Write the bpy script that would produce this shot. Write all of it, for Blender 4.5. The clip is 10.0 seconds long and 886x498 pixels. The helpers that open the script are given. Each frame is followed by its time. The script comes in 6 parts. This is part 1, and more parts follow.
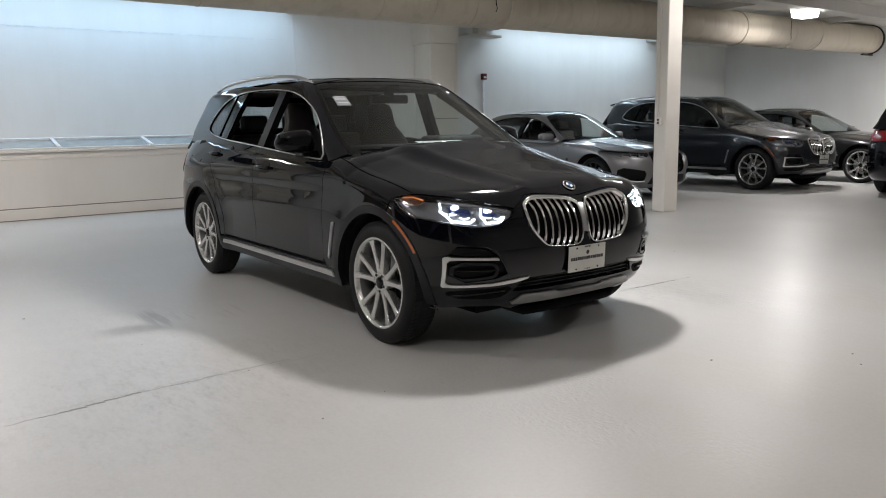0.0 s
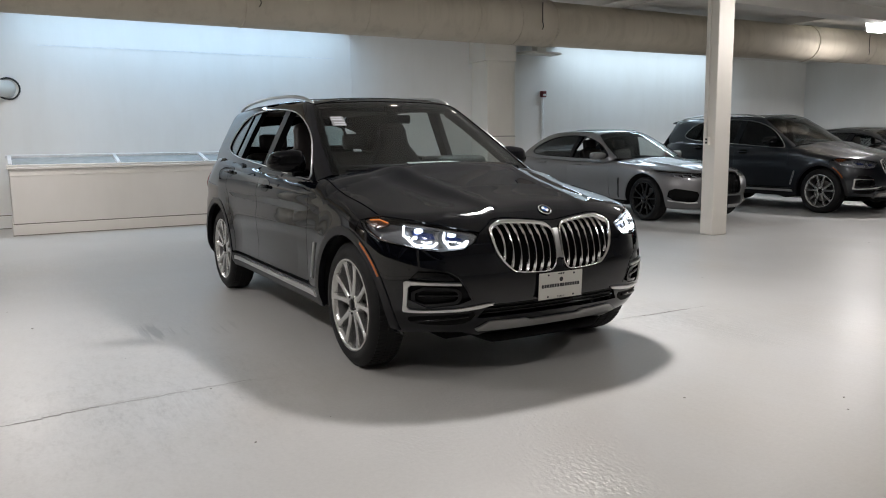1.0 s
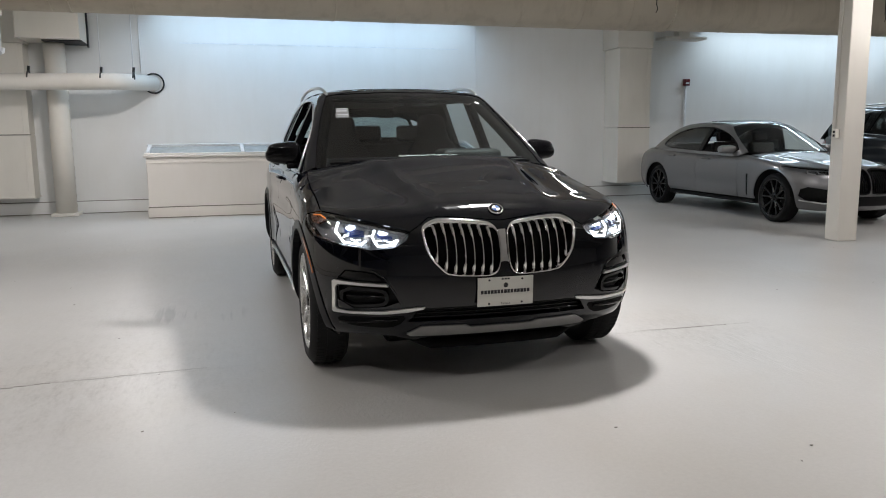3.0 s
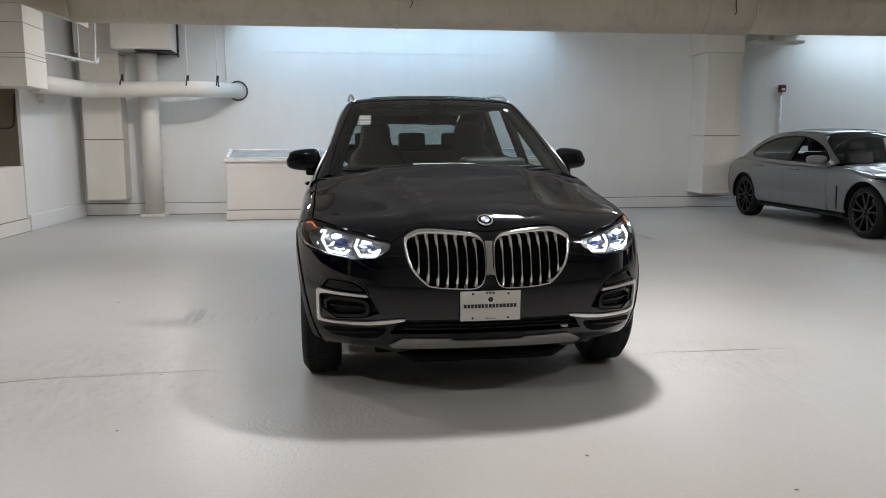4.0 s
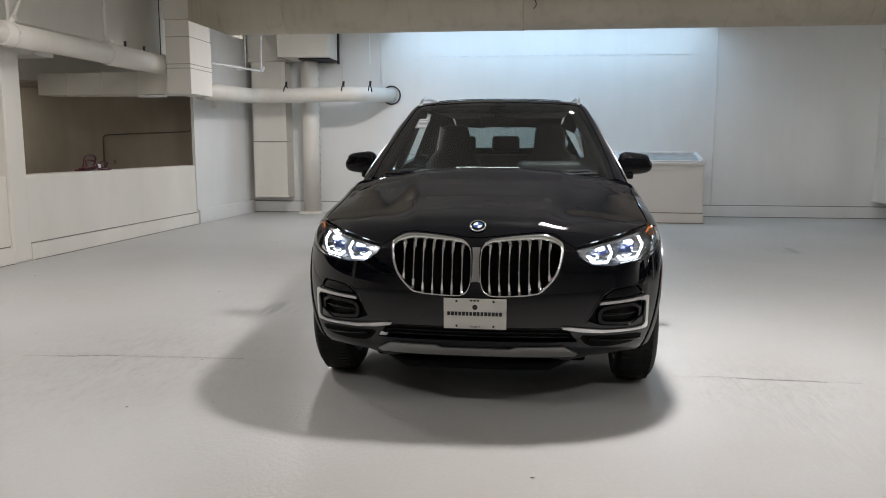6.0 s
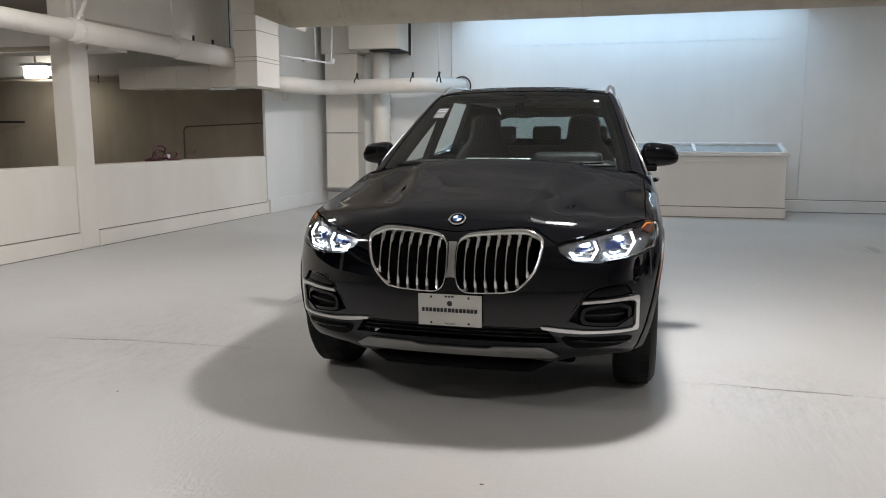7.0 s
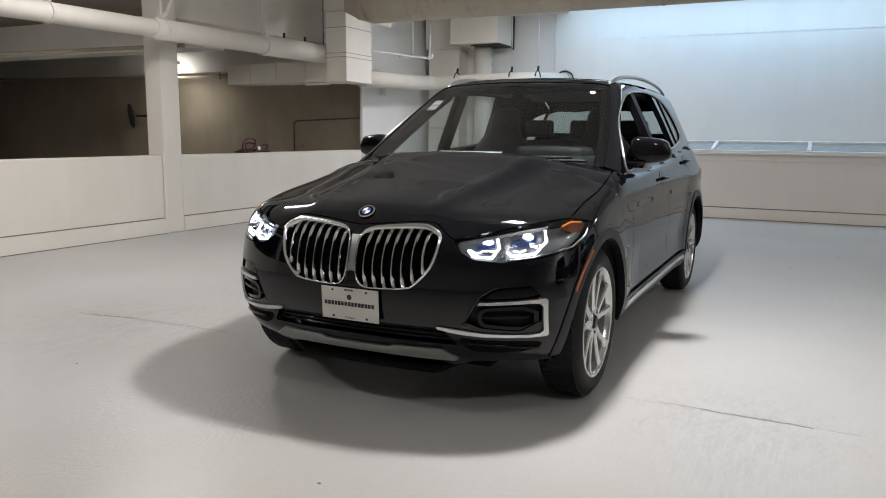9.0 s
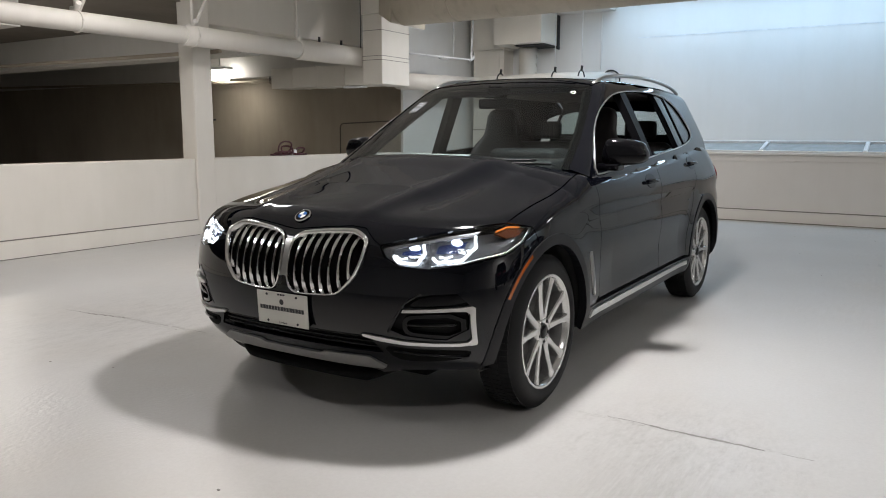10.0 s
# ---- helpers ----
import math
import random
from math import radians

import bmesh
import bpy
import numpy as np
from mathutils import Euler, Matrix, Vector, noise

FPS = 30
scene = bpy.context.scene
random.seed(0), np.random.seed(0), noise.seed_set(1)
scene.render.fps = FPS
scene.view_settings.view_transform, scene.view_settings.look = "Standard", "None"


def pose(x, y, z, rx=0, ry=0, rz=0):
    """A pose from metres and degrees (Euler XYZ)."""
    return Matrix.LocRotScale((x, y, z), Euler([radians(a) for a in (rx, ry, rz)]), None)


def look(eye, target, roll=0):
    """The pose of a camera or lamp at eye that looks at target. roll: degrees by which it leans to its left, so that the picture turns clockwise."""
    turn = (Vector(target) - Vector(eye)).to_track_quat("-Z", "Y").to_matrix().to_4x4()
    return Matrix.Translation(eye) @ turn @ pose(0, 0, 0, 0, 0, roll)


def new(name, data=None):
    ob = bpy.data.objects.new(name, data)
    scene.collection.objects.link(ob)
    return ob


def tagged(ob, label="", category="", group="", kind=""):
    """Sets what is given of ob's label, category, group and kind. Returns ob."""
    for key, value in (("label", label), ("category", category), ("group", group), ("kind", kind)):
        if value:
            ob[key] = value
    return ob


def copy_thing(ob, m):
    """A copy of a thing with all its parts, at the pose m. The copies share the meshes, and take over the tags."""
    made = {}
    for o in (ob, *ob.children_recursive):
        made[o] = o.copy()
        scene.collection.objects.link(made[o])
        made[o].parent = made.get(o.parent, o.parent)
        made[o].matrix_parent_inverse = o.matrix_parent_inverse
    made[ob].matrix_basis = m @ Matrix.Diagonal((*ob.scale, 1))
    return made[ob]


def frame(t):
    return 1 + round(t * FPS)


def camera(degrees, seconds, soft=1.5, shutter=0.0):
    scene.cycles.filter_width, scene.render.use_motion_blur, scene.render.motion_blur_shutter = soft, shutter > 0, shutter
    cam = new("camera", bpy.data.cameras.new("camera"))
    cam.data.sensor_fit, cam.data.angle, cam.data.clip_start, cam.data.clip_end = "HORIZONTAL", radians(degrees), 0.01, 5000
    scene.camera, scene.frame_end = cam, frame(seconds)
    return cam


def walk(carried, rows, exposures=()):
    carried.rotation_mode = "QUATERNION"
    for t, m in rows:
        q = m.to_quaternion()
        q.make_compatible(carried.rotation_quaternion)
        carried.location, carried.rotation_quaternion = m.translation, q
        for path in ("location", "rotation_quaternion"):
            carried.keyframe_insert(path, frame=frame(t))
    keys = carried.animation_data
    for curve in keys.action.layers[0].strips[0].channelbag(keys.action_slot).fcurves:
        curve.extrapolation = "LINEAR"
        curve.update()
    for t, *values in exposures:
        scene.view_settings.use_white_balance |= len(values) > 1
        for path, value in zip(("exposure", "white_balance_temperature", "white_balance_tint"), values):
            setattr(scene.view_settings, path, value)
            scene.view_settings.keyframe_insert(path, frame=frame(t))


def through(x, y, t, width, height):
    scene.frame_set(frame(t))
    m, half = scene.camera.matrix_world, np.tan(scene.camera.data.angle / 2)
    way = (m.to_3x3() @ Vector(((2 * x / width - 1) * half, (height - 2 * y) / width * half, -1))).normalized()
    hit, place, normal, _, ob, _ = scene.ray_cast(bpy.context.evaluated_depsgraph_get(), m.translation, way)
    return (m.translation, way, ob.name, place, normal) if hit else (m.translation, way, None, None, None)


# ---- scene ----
cam = camera(60.4, 10.0, soft=1.0)
PATH = [
    (0, (-3.28, -2.966, 1.305), (-2.111, -1.376, 0.983), -1.0),
    (0.5, (-2.997, -3.099, 1.307), (-1.92, -1.439, 1.017), -0.9),
    (1, (-2.683, -3.253, 1.328), (-1.693, -1.538, 1.05), -0.7),
    (1.5, (-2.36, -3.323, 1.335), (-1.461, -1.557, 1.063), -0.6),
    (2, (-2.029, -3.434, 1.326), (-1.246, -1.614, 1.049), -0.4),
    (2.5, (-1.704, -3.51, 1.325), (-1.034, -1.649, 1.032), -0.5),
    (4, (-0.761, -3.572, 1.334), (-0.48, -1.612, 1.055), -0.1),
    (4.5, (-0.503, -3.521, 1.336), (-0.347, -1.546, 1.064), 0.0),
    (5, (-0.267, -3.525, 1.328), (-0.234, -1.543, 1.061), 0.0),
    (5.5, (0.005, -3.557, 1.334), (-0.089, -1.577, 1.07), -0.1),
    (5.7, (0.11, -3.565, 1.341), (-0.04, -1.588, 1.074), -0.0),
    (7, (0.826, -3.309, 1.334), (0.339, -1.392, 1.039), -0.0),
    (7.5, (1.076, -3.22, 1.325), (0.484, -1.335, 1.017), 0.3),
    (8, (1.332, -3.063, 1.329), (0.65, -1.209, 1.015), 0.7),
    (8.5, (1.646, -2.964, 1.322), (0.873, -1.145, 1.012), 0.7),
    (9, (1.88, -2.799, 1.308), (1.01, -1.024, 1.004), 0.5),
    (9.5, (2.107, -2.569, 1.315), (1.144, -0.842, 1.014), 0.3),
    (10, (2.405, -2.408, 1.316), (1.359, -0.73, 1.015), 0.1),
]
walk(cam, [(t, look(eye, target, roll)) for t, eye, target, roll in PATH])

# ---- light: no daylight comes in, only ceiling fixtures and the lit slots above the back wall ----
world = bpy.data.worlds.new("world")
scene.world = world
world.use_nodes = True
world.node_tree.nodes["Background"].inputs[0].default_value = (0.02, 0.02, 0.02, 1)
world.node_tree.nodes["Background"].inputs[1].default_value = 0.0
scene.view_settings.exposure = 0.0

WARM, COOL = (1.0, 0.956, 0.955), ((0.51, 0.745, 1.0), (0.66, 0.84, 1.0))


def lamp(name, at, size, watts, colour):
    """A rectangular lamp that shines down."""
    data = bpy.data.lights.new(name, "AREA")
    data.shape, data.size, data.size_y, data.energy, data.color = "RECTANGLE", size[0], size[1], watts, colour
    ob = new(name, data)
    ob.matrix_world = pose(*at)
    return ob


# ceiling fixtures: the middle of the underside of each
# the last three are unseen, added to brighten the east and back walls
FIXTURES = [(0.76, 1.36), (-3.6, 2.3), (6.1, 3.0), (11.6, 5.2), (-3.3, -1.9), (3.4, -2.1), (16.4, 3.4), (-2.7, 8.2), (5.1, 8.3)]
WATTS = [138, 46, 20, 106, 34, 30, 180, 48, 8]
FIXTURE_Z = 3.25
for (fx, fy), watts in zip(FIXTURES, WATTS):
    lamp("ceiling_lamp", (fx, fy, FIXTURE_Z - 0.012), (0.28, 0.24), watts, WARM)
# tubes in the two slots behind the duct, against the back wall
SLOTS = [(-2.42, 3.42), (8.7, 14.2)]
for (x0, x1), tint in zip(SLOTS, COOL):
    lamp("slot_lamp", ((x0 + x1) / 2, 10.42, 3.72), (x1 - x0 - 0.1, 0.3), 76, tint)
# the ramp side beyond the parapet: its hanging light, then an unseen added fill
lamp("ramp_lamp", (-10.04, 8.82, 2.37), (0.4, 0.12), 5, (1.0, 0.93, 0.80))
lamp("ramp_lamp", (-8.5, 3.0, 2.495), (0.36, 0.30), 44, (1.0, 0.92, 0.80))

# ---- materials ----


class Nodes:
    """A short way to write a node material."""

    def __init__(self, name):
        self.mat = bpy.data.materials.new(name)
        self.mat.use_nodes = True
        self.tree = self.mat.node_tree
        self.bsdf = self.tree.nodes["Principled BSDF"]
        self.coords = self.add("ShaderNodeTexCoord").outputs["Object"]

    def add(self, kind, **inputs):
        node = self.tree.nodes.new(kind)
        for key, value in inputs.items():
            self.put(node.inputs[key.replace("_", " ")], value)
        return node

    def put(self, socket, value):
        if isinstance(value, bpy.types.NodeSocket):
            self.tree.links.new(value, socket)
        else:
            socket.default_value = value

    def noise(self, scale, detail=4.0, rough=0.55, stretch=(1, 1, 1), where=None):
        place = self.add("ShaderNodeMapping", Vector=where or self.coords, Scale=stretch)
        return self.add("ShaderNodeTexNoise", Vector=place.outputs[0], Scale=scale, Detail=detail, Roughness=rough).outputs["Fac"]

    def ramp(self, fac, *stops):
        node = self.add("ShaderNodeValToRGB", Fac=fac)
        el = node.color_ramp.elements
        while len(el) < len(stops):
            el.new(0.5)
        for e, (p, c) in zip(el, stops):
            e.position, e.color = p, (c, c, c, 1) if isinstance(c, (int, float)) else (*c, 1)
        return node.outputs["Color"]

    def mix(self, fac, a, b, blend="MIX"):
        node = self.tree.nodes.new("ShaderNodeMix")
        node.data_type, node.blend_type = "RGBA", blend
        for i, v in ((0, fac), (6, a), (7, b)):
            self.put(node.inputs[i], (*v, 1) if isinstance(v, tuple) and len(v) == 3 else v)
        return node.outputs[2]

    def bump(self, height, strength=0.2, distance=0.01):
        node = self.add("ShaderNodeBump", Height=height, Strength=strength, Distance=distance)
        self.put(self.bsdf.inputs["Normal"], node.outputs[0])

    def set(self, **inputs):
        for key, value in inputs.items():
            if isinstance(value, tuple) and len(value) == 3:
                value = (*value, 1)
            self.put(self.bsdf.inputs[key.replace("_", " ")], value)
        return self


def painted_wall(name, base, dirt, rough=0.55, amount=0.6, streaks=0.2):
    n = Nodes(name)
    world_place = n.add("ShaderNodeNewGeometry").outputs["Position"]
    big = n.ramp(n.noise(0.7, 5, 0.6, (1, 1, 0.5), world_place), (0.35, 0.0), (0.75, 1.0))
    runs = n.ramp(n.noise(2.2, 4, 0.6, (2.5, 2.5, 0.16), world_place), (0.5, 0.0), (0.8, 1.0))
    both = n.mix(streaks, big, runs)
    fac = n.add("ShaderNodeMath", **{"Value": amount})
    fac.operation = "MULTIPLY"
    n.put(fac.inputs[0], both)
    fac.inputs[1].default_value = amount
    n.set(Base_Color=n.mix(fac.outputs[0], base, dirt), Roughness=rough, Specular_IOR_Level=0.35)
    n.bump(n.mix(0.5, n.noise(90, 3, 0.6, (1, 1, 1), world_place), n.noise(9, 3, 0.5, (1, 1, 1), world_place)), 0.12, 0.006)
    return n.mat


def plain(name, base, rough=0.5, metal=0.0, grain=120, strength=0.05, shade=0.12, **more):
    """A surface with a slight mottling and fine relief."""
    n = Nodes(name)
    dark = tuple(c * (1 - shade * 2) for c in base)
    fac = n.ramp(n.noise(7, 4), (0.3, 0.0), (0.75, 1.0))
    n.set(Base_Color=n.mix(fac, base, dark), Roughness=rough, Metallic=metal, **more)
    if strength:
        n.bump(n.noise(grain, 2), strength, 0.002)
    return n.mat


def floor_paint():
    n = Nodes("painted_concrete_floor")
    place = n.add("ShaderNodeNewGeometry").outputs["Position"]

    def blob(cx, cy, rx, ry, soft=0.5):
        """A worn spot of the floor with a soft edge."""
        near = n.add("ShaderNodeMapping", Vector=place, Location=(-cx / rx, -cy / ry, 0), Scale=(1 / rx, 1 / ry, 0))
        far = n.add("ShaderNodeVectorMath")
        far.operation = "LENGTH"
        n.put(far.inputs[0], near.outputs[0])
        return n.ramp(far.outputs["Value"], (1 - soft, 1.0), (1.0, 0.0))

    def times(a, b):
        return n.mix(1.0, a, b, "MULTIPLY")

    def some(amount, fac):
        return n.mix(amount, (0, 0, 0), fac)

    broad = n.ramp(n.noise(0.33, 6, 0.62, (1, 1, 1), place), (0.3, 0.0), (0.72, 1.0))
    patch = n.ramp(n.noise(1.1, 4, 0.55, (1, 1, 1), place), (0.30, 0.0), (0.90, 1.0))
    tan = n.ramp(n.noise(0.62, 5, 0.6, (1, 1, 1), place), (0.50, 0.0), (0.78, 1.0))
    colour = n.mix(broad, (0.515, 0.512, 0.498), (0.462, 0.458, 0.442))
    colour = n.mix(some(0.28, patch), colour, (0.415, 0.405, 0.385))
    colour = n.mix(some(0.42, tan), colour, (0.46, 0.425, 0.37))
    # tan stain in front, with the weaker light there painted into the colour
    tan_falloff = times(blob(-0.2, -2.2, 3.4, 1.9, 0.8), n.ramp(n.noise(0.9, 5, 0.6, (1, 1, 1), place), (0.25, 0.4), (0.65, 1.0)))
    colour = n.mix(some(0.55, tan_falloff), colour, (0.42, 0.385, 0.325))
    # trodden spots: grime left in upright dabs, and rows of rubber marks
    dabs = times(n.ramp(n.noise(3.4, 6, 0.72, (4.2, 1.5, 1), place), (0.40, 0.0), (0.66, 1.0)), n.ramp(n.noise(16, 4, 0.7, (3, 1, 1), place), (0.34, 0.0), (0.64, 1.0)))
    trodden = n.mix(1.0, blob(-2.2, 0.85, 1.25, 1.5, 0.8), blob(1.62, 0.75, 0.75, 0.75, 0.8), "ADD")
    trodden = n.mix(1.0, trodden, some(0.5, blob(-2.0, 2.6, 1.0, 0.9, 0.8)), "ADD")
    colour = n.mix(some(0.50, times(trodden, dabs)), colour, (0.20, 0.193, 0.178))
    treads = n.ramp(n.noise(4.0, 2, 0.5, (5.0, 0.25, 1), place), (0.50, 0.0), (0.60, 1.0))
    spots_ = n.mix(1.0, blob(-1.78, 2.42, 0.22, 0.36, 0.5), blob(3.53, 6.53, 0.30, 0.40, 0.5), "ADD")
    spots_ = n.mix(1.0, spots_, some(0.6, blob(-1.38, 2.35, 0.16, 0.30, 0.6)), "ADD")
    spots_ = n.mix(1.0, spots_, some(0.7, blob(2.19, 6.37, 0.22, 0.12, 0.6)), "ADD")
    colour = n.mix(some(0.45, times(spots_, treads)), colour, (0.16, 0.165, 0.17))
    # dirt along the joint
    ragged = n.ramp(n.noise(22, 5, 0.75, (1, 2.2, 1), place), (0.45, 0.0), (0.62, 1.0))
    along = n.mix(1.0, blob(-2.15, 0.915, 0.95, 0.05, 0.9), blob(1.56, 0.892, 0.60, 0.035, 0.9), "ADD")
    colour = n.mix(some(0.75, times(along, ragged)), colour, (0.20, 0.185, 0.16))
    fine = n.noise(48, 4, 0.7, (1, 1, 1), place)
    colour = n.mix(0.10, colour, fine, "OVERLAY")
    worn = n.ramp(n.noise(0.6, 1.5, 0.4, (1, 1, 1), place), (0.36, 0.0), (0.66, 1.0))
    rough = n.mix(worn, (0.42, 0.42, 0.42), n.ramp(n.noise(9, 3, 0.5, (3, 0.6, 1), place), (0.25, 0.31), (0.75, 0.40)))
    # places rubbed to a gloss: one pebbled like orange peel, two that show the broom lines
    worn_in = n.ramp(n.noise(1.7, 3, 0.5, (1, 1, 1), place), (0.25, 0.3), (0.6, 1.0))
    pebbled = times(n.mix(1.0, blob(-0.80, -0.30, 1.05, 0.95, 0.75), some(0.8, blob(-0.75, -1.25, 0.75, 0.55, 0.8)), "ADD"), worn_in)
    brushed = n.mix(1.0, blob(1.62, 0.30, 0.50, 0.85, 0.8), some(0.35, blob(-2.0, 0.8, 1.1, 1.2, 0.8)), "ADD")
    brushed = times(n.mix(1.0, brushed, some(0.6, blob(2.4, 0.1, 0.5, 0.5, 0.8)), "ADD"), worn_in)
    rubbed = n.mix(1.0, pebbled, brushed, "ADD")
    rough = n.mix(rubbed, rough, (0.27, 0.27, 0.27))
    broom = n.noise(5.5, 4, 0.65, (10, 0.8, 1), place)
    # the broom streaks' uneven sheen is painted into the colour as darker lines
    sheen_lines = n.ramp(broom, (0.40, 0.0), (0.62, 1.0))
    colour = n.mix(some(0.55, times(brushed, sheen_lines)), colour, (0.38, 0.375, 0.36))
    n.set(Base_Color=colour, Roughness=rough, Specular_IOR_Level=n.mix(rubbed, (0.42, 0.42, 0.42), (0.8, 0.8, 0.8)))
    # gentle swell and fine pitting elsewhere
    grit = n.noise(95, 3, 0.7, (1.3, 0.8, 1), place)
    swell = n.noise(2.6, 2, 0.5, (1, 1, 1), place)
    peel = n.noise(38, 2.5, 0.55, (1.3, 0.8, 1), place)
    relief = n.mix(pebbled, n.mix(brushed, n.mix(0.25, swell, grit), broom), peel)
    n.bump(relief, n.mix(rubbed, (0.10, 0.10, 0.10), (0.70, 0.70, 0.70)), 0.010)
    return n.mat


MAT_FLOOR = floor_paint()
MAT_WALL = painted_wall("white_wall_paint", (0.80, 0.80, 0.785), (0.66, 0.64, 0.59))
MAT_CREAM = painted_wall("cream_wall_paint", (0.79, 0.755, 0.69), (0.61, 0.575, 0.50), 0.55, 0.7, 0.12)
MAT_FAINT = painted_wall("faint_seam_paint", (0.60, 0.555, 0.47), (0.44, 0.40, 0.33))
# dark tone for duct seams and for the plinths' painted shadow lines
MAT_SEAM_SHADOW = plain("seam_and_shadow_line", (0.22, 0.20, 0.17), 0.6)
MAT_BENCH = painted_wall("bench_paint", (0.74, 0.705, 0.66), (0.60, 0.56, 0.50))
MAT_DUCT = painted_wall("duct_paint", (0.58, 0.525, 0.43), (0.36, 0.315, 0.245), 0.6, 0.9, 0.55)
MAT_CEILING = painted_wall("ceiling_concrete", (0.72, 0.70, 0.66), (0.54, 0.52, 0.48), 0.7, 0.8)
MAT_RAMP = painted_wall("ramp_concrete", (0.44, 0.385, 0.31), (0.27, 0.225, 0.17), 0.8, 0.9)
# ramp slab: the unlit underside is painted as a darker concrete
MAT_SLAB_SHADE = painted_wall("shaded_slab", (0.24, 0.21, 0.18), (0.14, 0.12, 0.10), 0.85, 0.9)
MAT_PIPE = painted_wall("pipe_insulation", (0.74, 0.71, 0.655), (0.56, 0.52, 0.46), 0.5, 0.8)
MAT_WHITE = plain("white_enamel", (0.82, 0.83, 0.84), 0.35)
MAT_STEEL = plain("galvanised_steel", (0.55, 0.55, 0.54), 0.4, 1.0)
MAT_DARK = plain("dark_gap", (0.02, 0.02, 0.02), 0.8)
MAT_CRACK = plain("dirty_joint", (0.28, 0.27, 0.25), 0.7)
MAT_CRACK_SOFT = plain("filled_joint", (0.43, 0.42, 0.40), 0.5)
MAT_RED = plain("red_plastic", (0.16, 0.015, 0.02), 0.35)
MAT_BLACK = plain("black_rubber", (0.018, 0.018, 0.018), 0.6)


def glow(name, colour, strength):
    n = Nodes(name)
    n.set(Base_Color=(0.9, 0.9, 0.9), Emission_Color=colour, Emission_Strength=strength)
    return n.mat


MAT_TUBE = glow("lit_diffuser", (1.0, 0.98, 0.975), 14.0)
MAT_BOXLIGHT = glow("lit_box_diffuser", (1.0, 0.97, 0.90), 16.0)

# ---- building blocks ----


def part(name, bm, material, parent=None, label="", smooth=False):
    """Links a bmesh as one mesh object, under a thing or at top level."""
    mesh = bpy.data.meshes.new(name)
    bm.to_mesh(mesh)
    bm.free()
    mesh.materials.append(material)
    if smooth:
        mesh.shade_smooth()
    ob = new(name, mesh)
    if parent:
        ob.parent = parent
    if label:
        ob["label"] = label
    return ob


def thing(name, label, category, group=""):
    return tagged(new(name), label, category, group)


def block(bm, x0, x1, y0, y1, z0, z1, bevel=0.0, matrix=None):
    """Adds a box, with rounded edges if asked."""
    made = bmesh.ops.create_cube(bm, size=1.0)["verts"]
    bmesh.ops.scale(bm, vec=(x1 - x0, y1 - y0, z1 - z0), verts=made)
    bmesh.ops.translate(bm, vec=((x0 + x1) / 2, (y0 + y1) / 2, (z0 + z1) / 2), verts=made)
    if bevel:
        edges = list({e for v in made for e in v.link_edges})
        made = list({v for f in bmesh.ops.bevel(bm, geom=edges, offset=bevel, segments=2, affect="EDGES", profile=0.5)["faces"] for v in f.verts})
    if matrix:
        bmesh.ops.transform(bm, matrix=matrix, verts=made)
    return bm


def boxed(x0, x1, y0, y1, z0, z1, bevel=0.0, matrix=None):
    return block(bmesh.new(), x0, x1, y0, y1, z0, z1, bevel, matrix)


def structure(name, bm, material, label, category):
    return tagged(part(name, bm, material), label, category, "", "structure")


def sweep(bm, points, radius, sides=20, caps=True):
    """A round tube along a line of points; radius may be one number or one for each point."""
    pts = [Vector(p) for p in points]
    rings, side = [], None
    for i, p in enumerate(pts):
        way = ((pts[min(i + 1, len(pts) - 1)] - p).normalized() + (p - pts[max(i - 1, 0)]).normalized()).normalized()
        if side is None:
            side = way.orthogonal().normalized()
        side = (side - way * side.dot(way)).normalized()
        up = way.cross(side)
        r = radius[i] if isinstance(radius, (list, tuple)) else radius
        rings.append([bm.verts.new(p + r * (math.cos(a) * side + math.sin(a) * up)) for a in (2 * math.pi * k / sides for k in range(sides))])
    for a, b in zip(rings, rings[1:]):
        for k in range(sides):
            bm.faces.new((a[k], a[(k + 1) % sides], b[(k + 1) % sides], b[k])).smooth = True
    if caps:
        bm.faces.new(list(reversed(rings[0])))
        bm.faces.new(rings[-1])
    return bm


def bend(points, radius, steps=6):
    """Rounds the corners of a line of points."""
    pts = [Vector(p) for p in points]
    out = [pts[0]]
    for a, b, c in zip(pts, pts[1:], pts[2:]):
        start, stop = b + (a - b).normalized() * radius, b + (c - b).normalized() * radius
        for k in range(steps + 1):
            s = k / steps
            out.append(start * (1 - s) ** 2 + b * 2 * s * (1 - s) + stop * s * s)
    return out + [pts[-1]]


def tube(points, radius, sides=20, caps=True):
    return sweep(bmesh.new(), points, radius, sides, caps)


# ---- the hall ----
X0, X1, Y0, Y1, TOP = -5.38, 18.0, -9.0, 11.15, 3.60
RAMP = -22.0
SKEW = pose(-5.36, 8.72, 0, 0, 0, -2.1)

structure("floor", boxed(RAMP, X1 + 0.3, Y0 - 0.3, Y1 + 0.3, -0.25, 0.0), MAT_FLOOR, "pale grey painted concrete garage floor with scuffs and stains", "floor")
structure("wall_north", boxed(X0 - 0.3, X1 + 0.3, Y1, Y1 + 0.3, 0.0, 4.2), MAT_WALL, "white painted concrete back wall of the garage", "wall")
structure("wall_east", boxed(X1, X1 + 0.3, Y0, Y1, 0.0, 4.2), MAT_WALL, "white painted side wall behind the parked cars", "wall")
structure("wall_south", boxed(RAMP, X1 + 0.3, Y0 - 0.3, Y0, 0.0, 4.2), MAT_WALL, "white painted wall closing the garage", "wall")
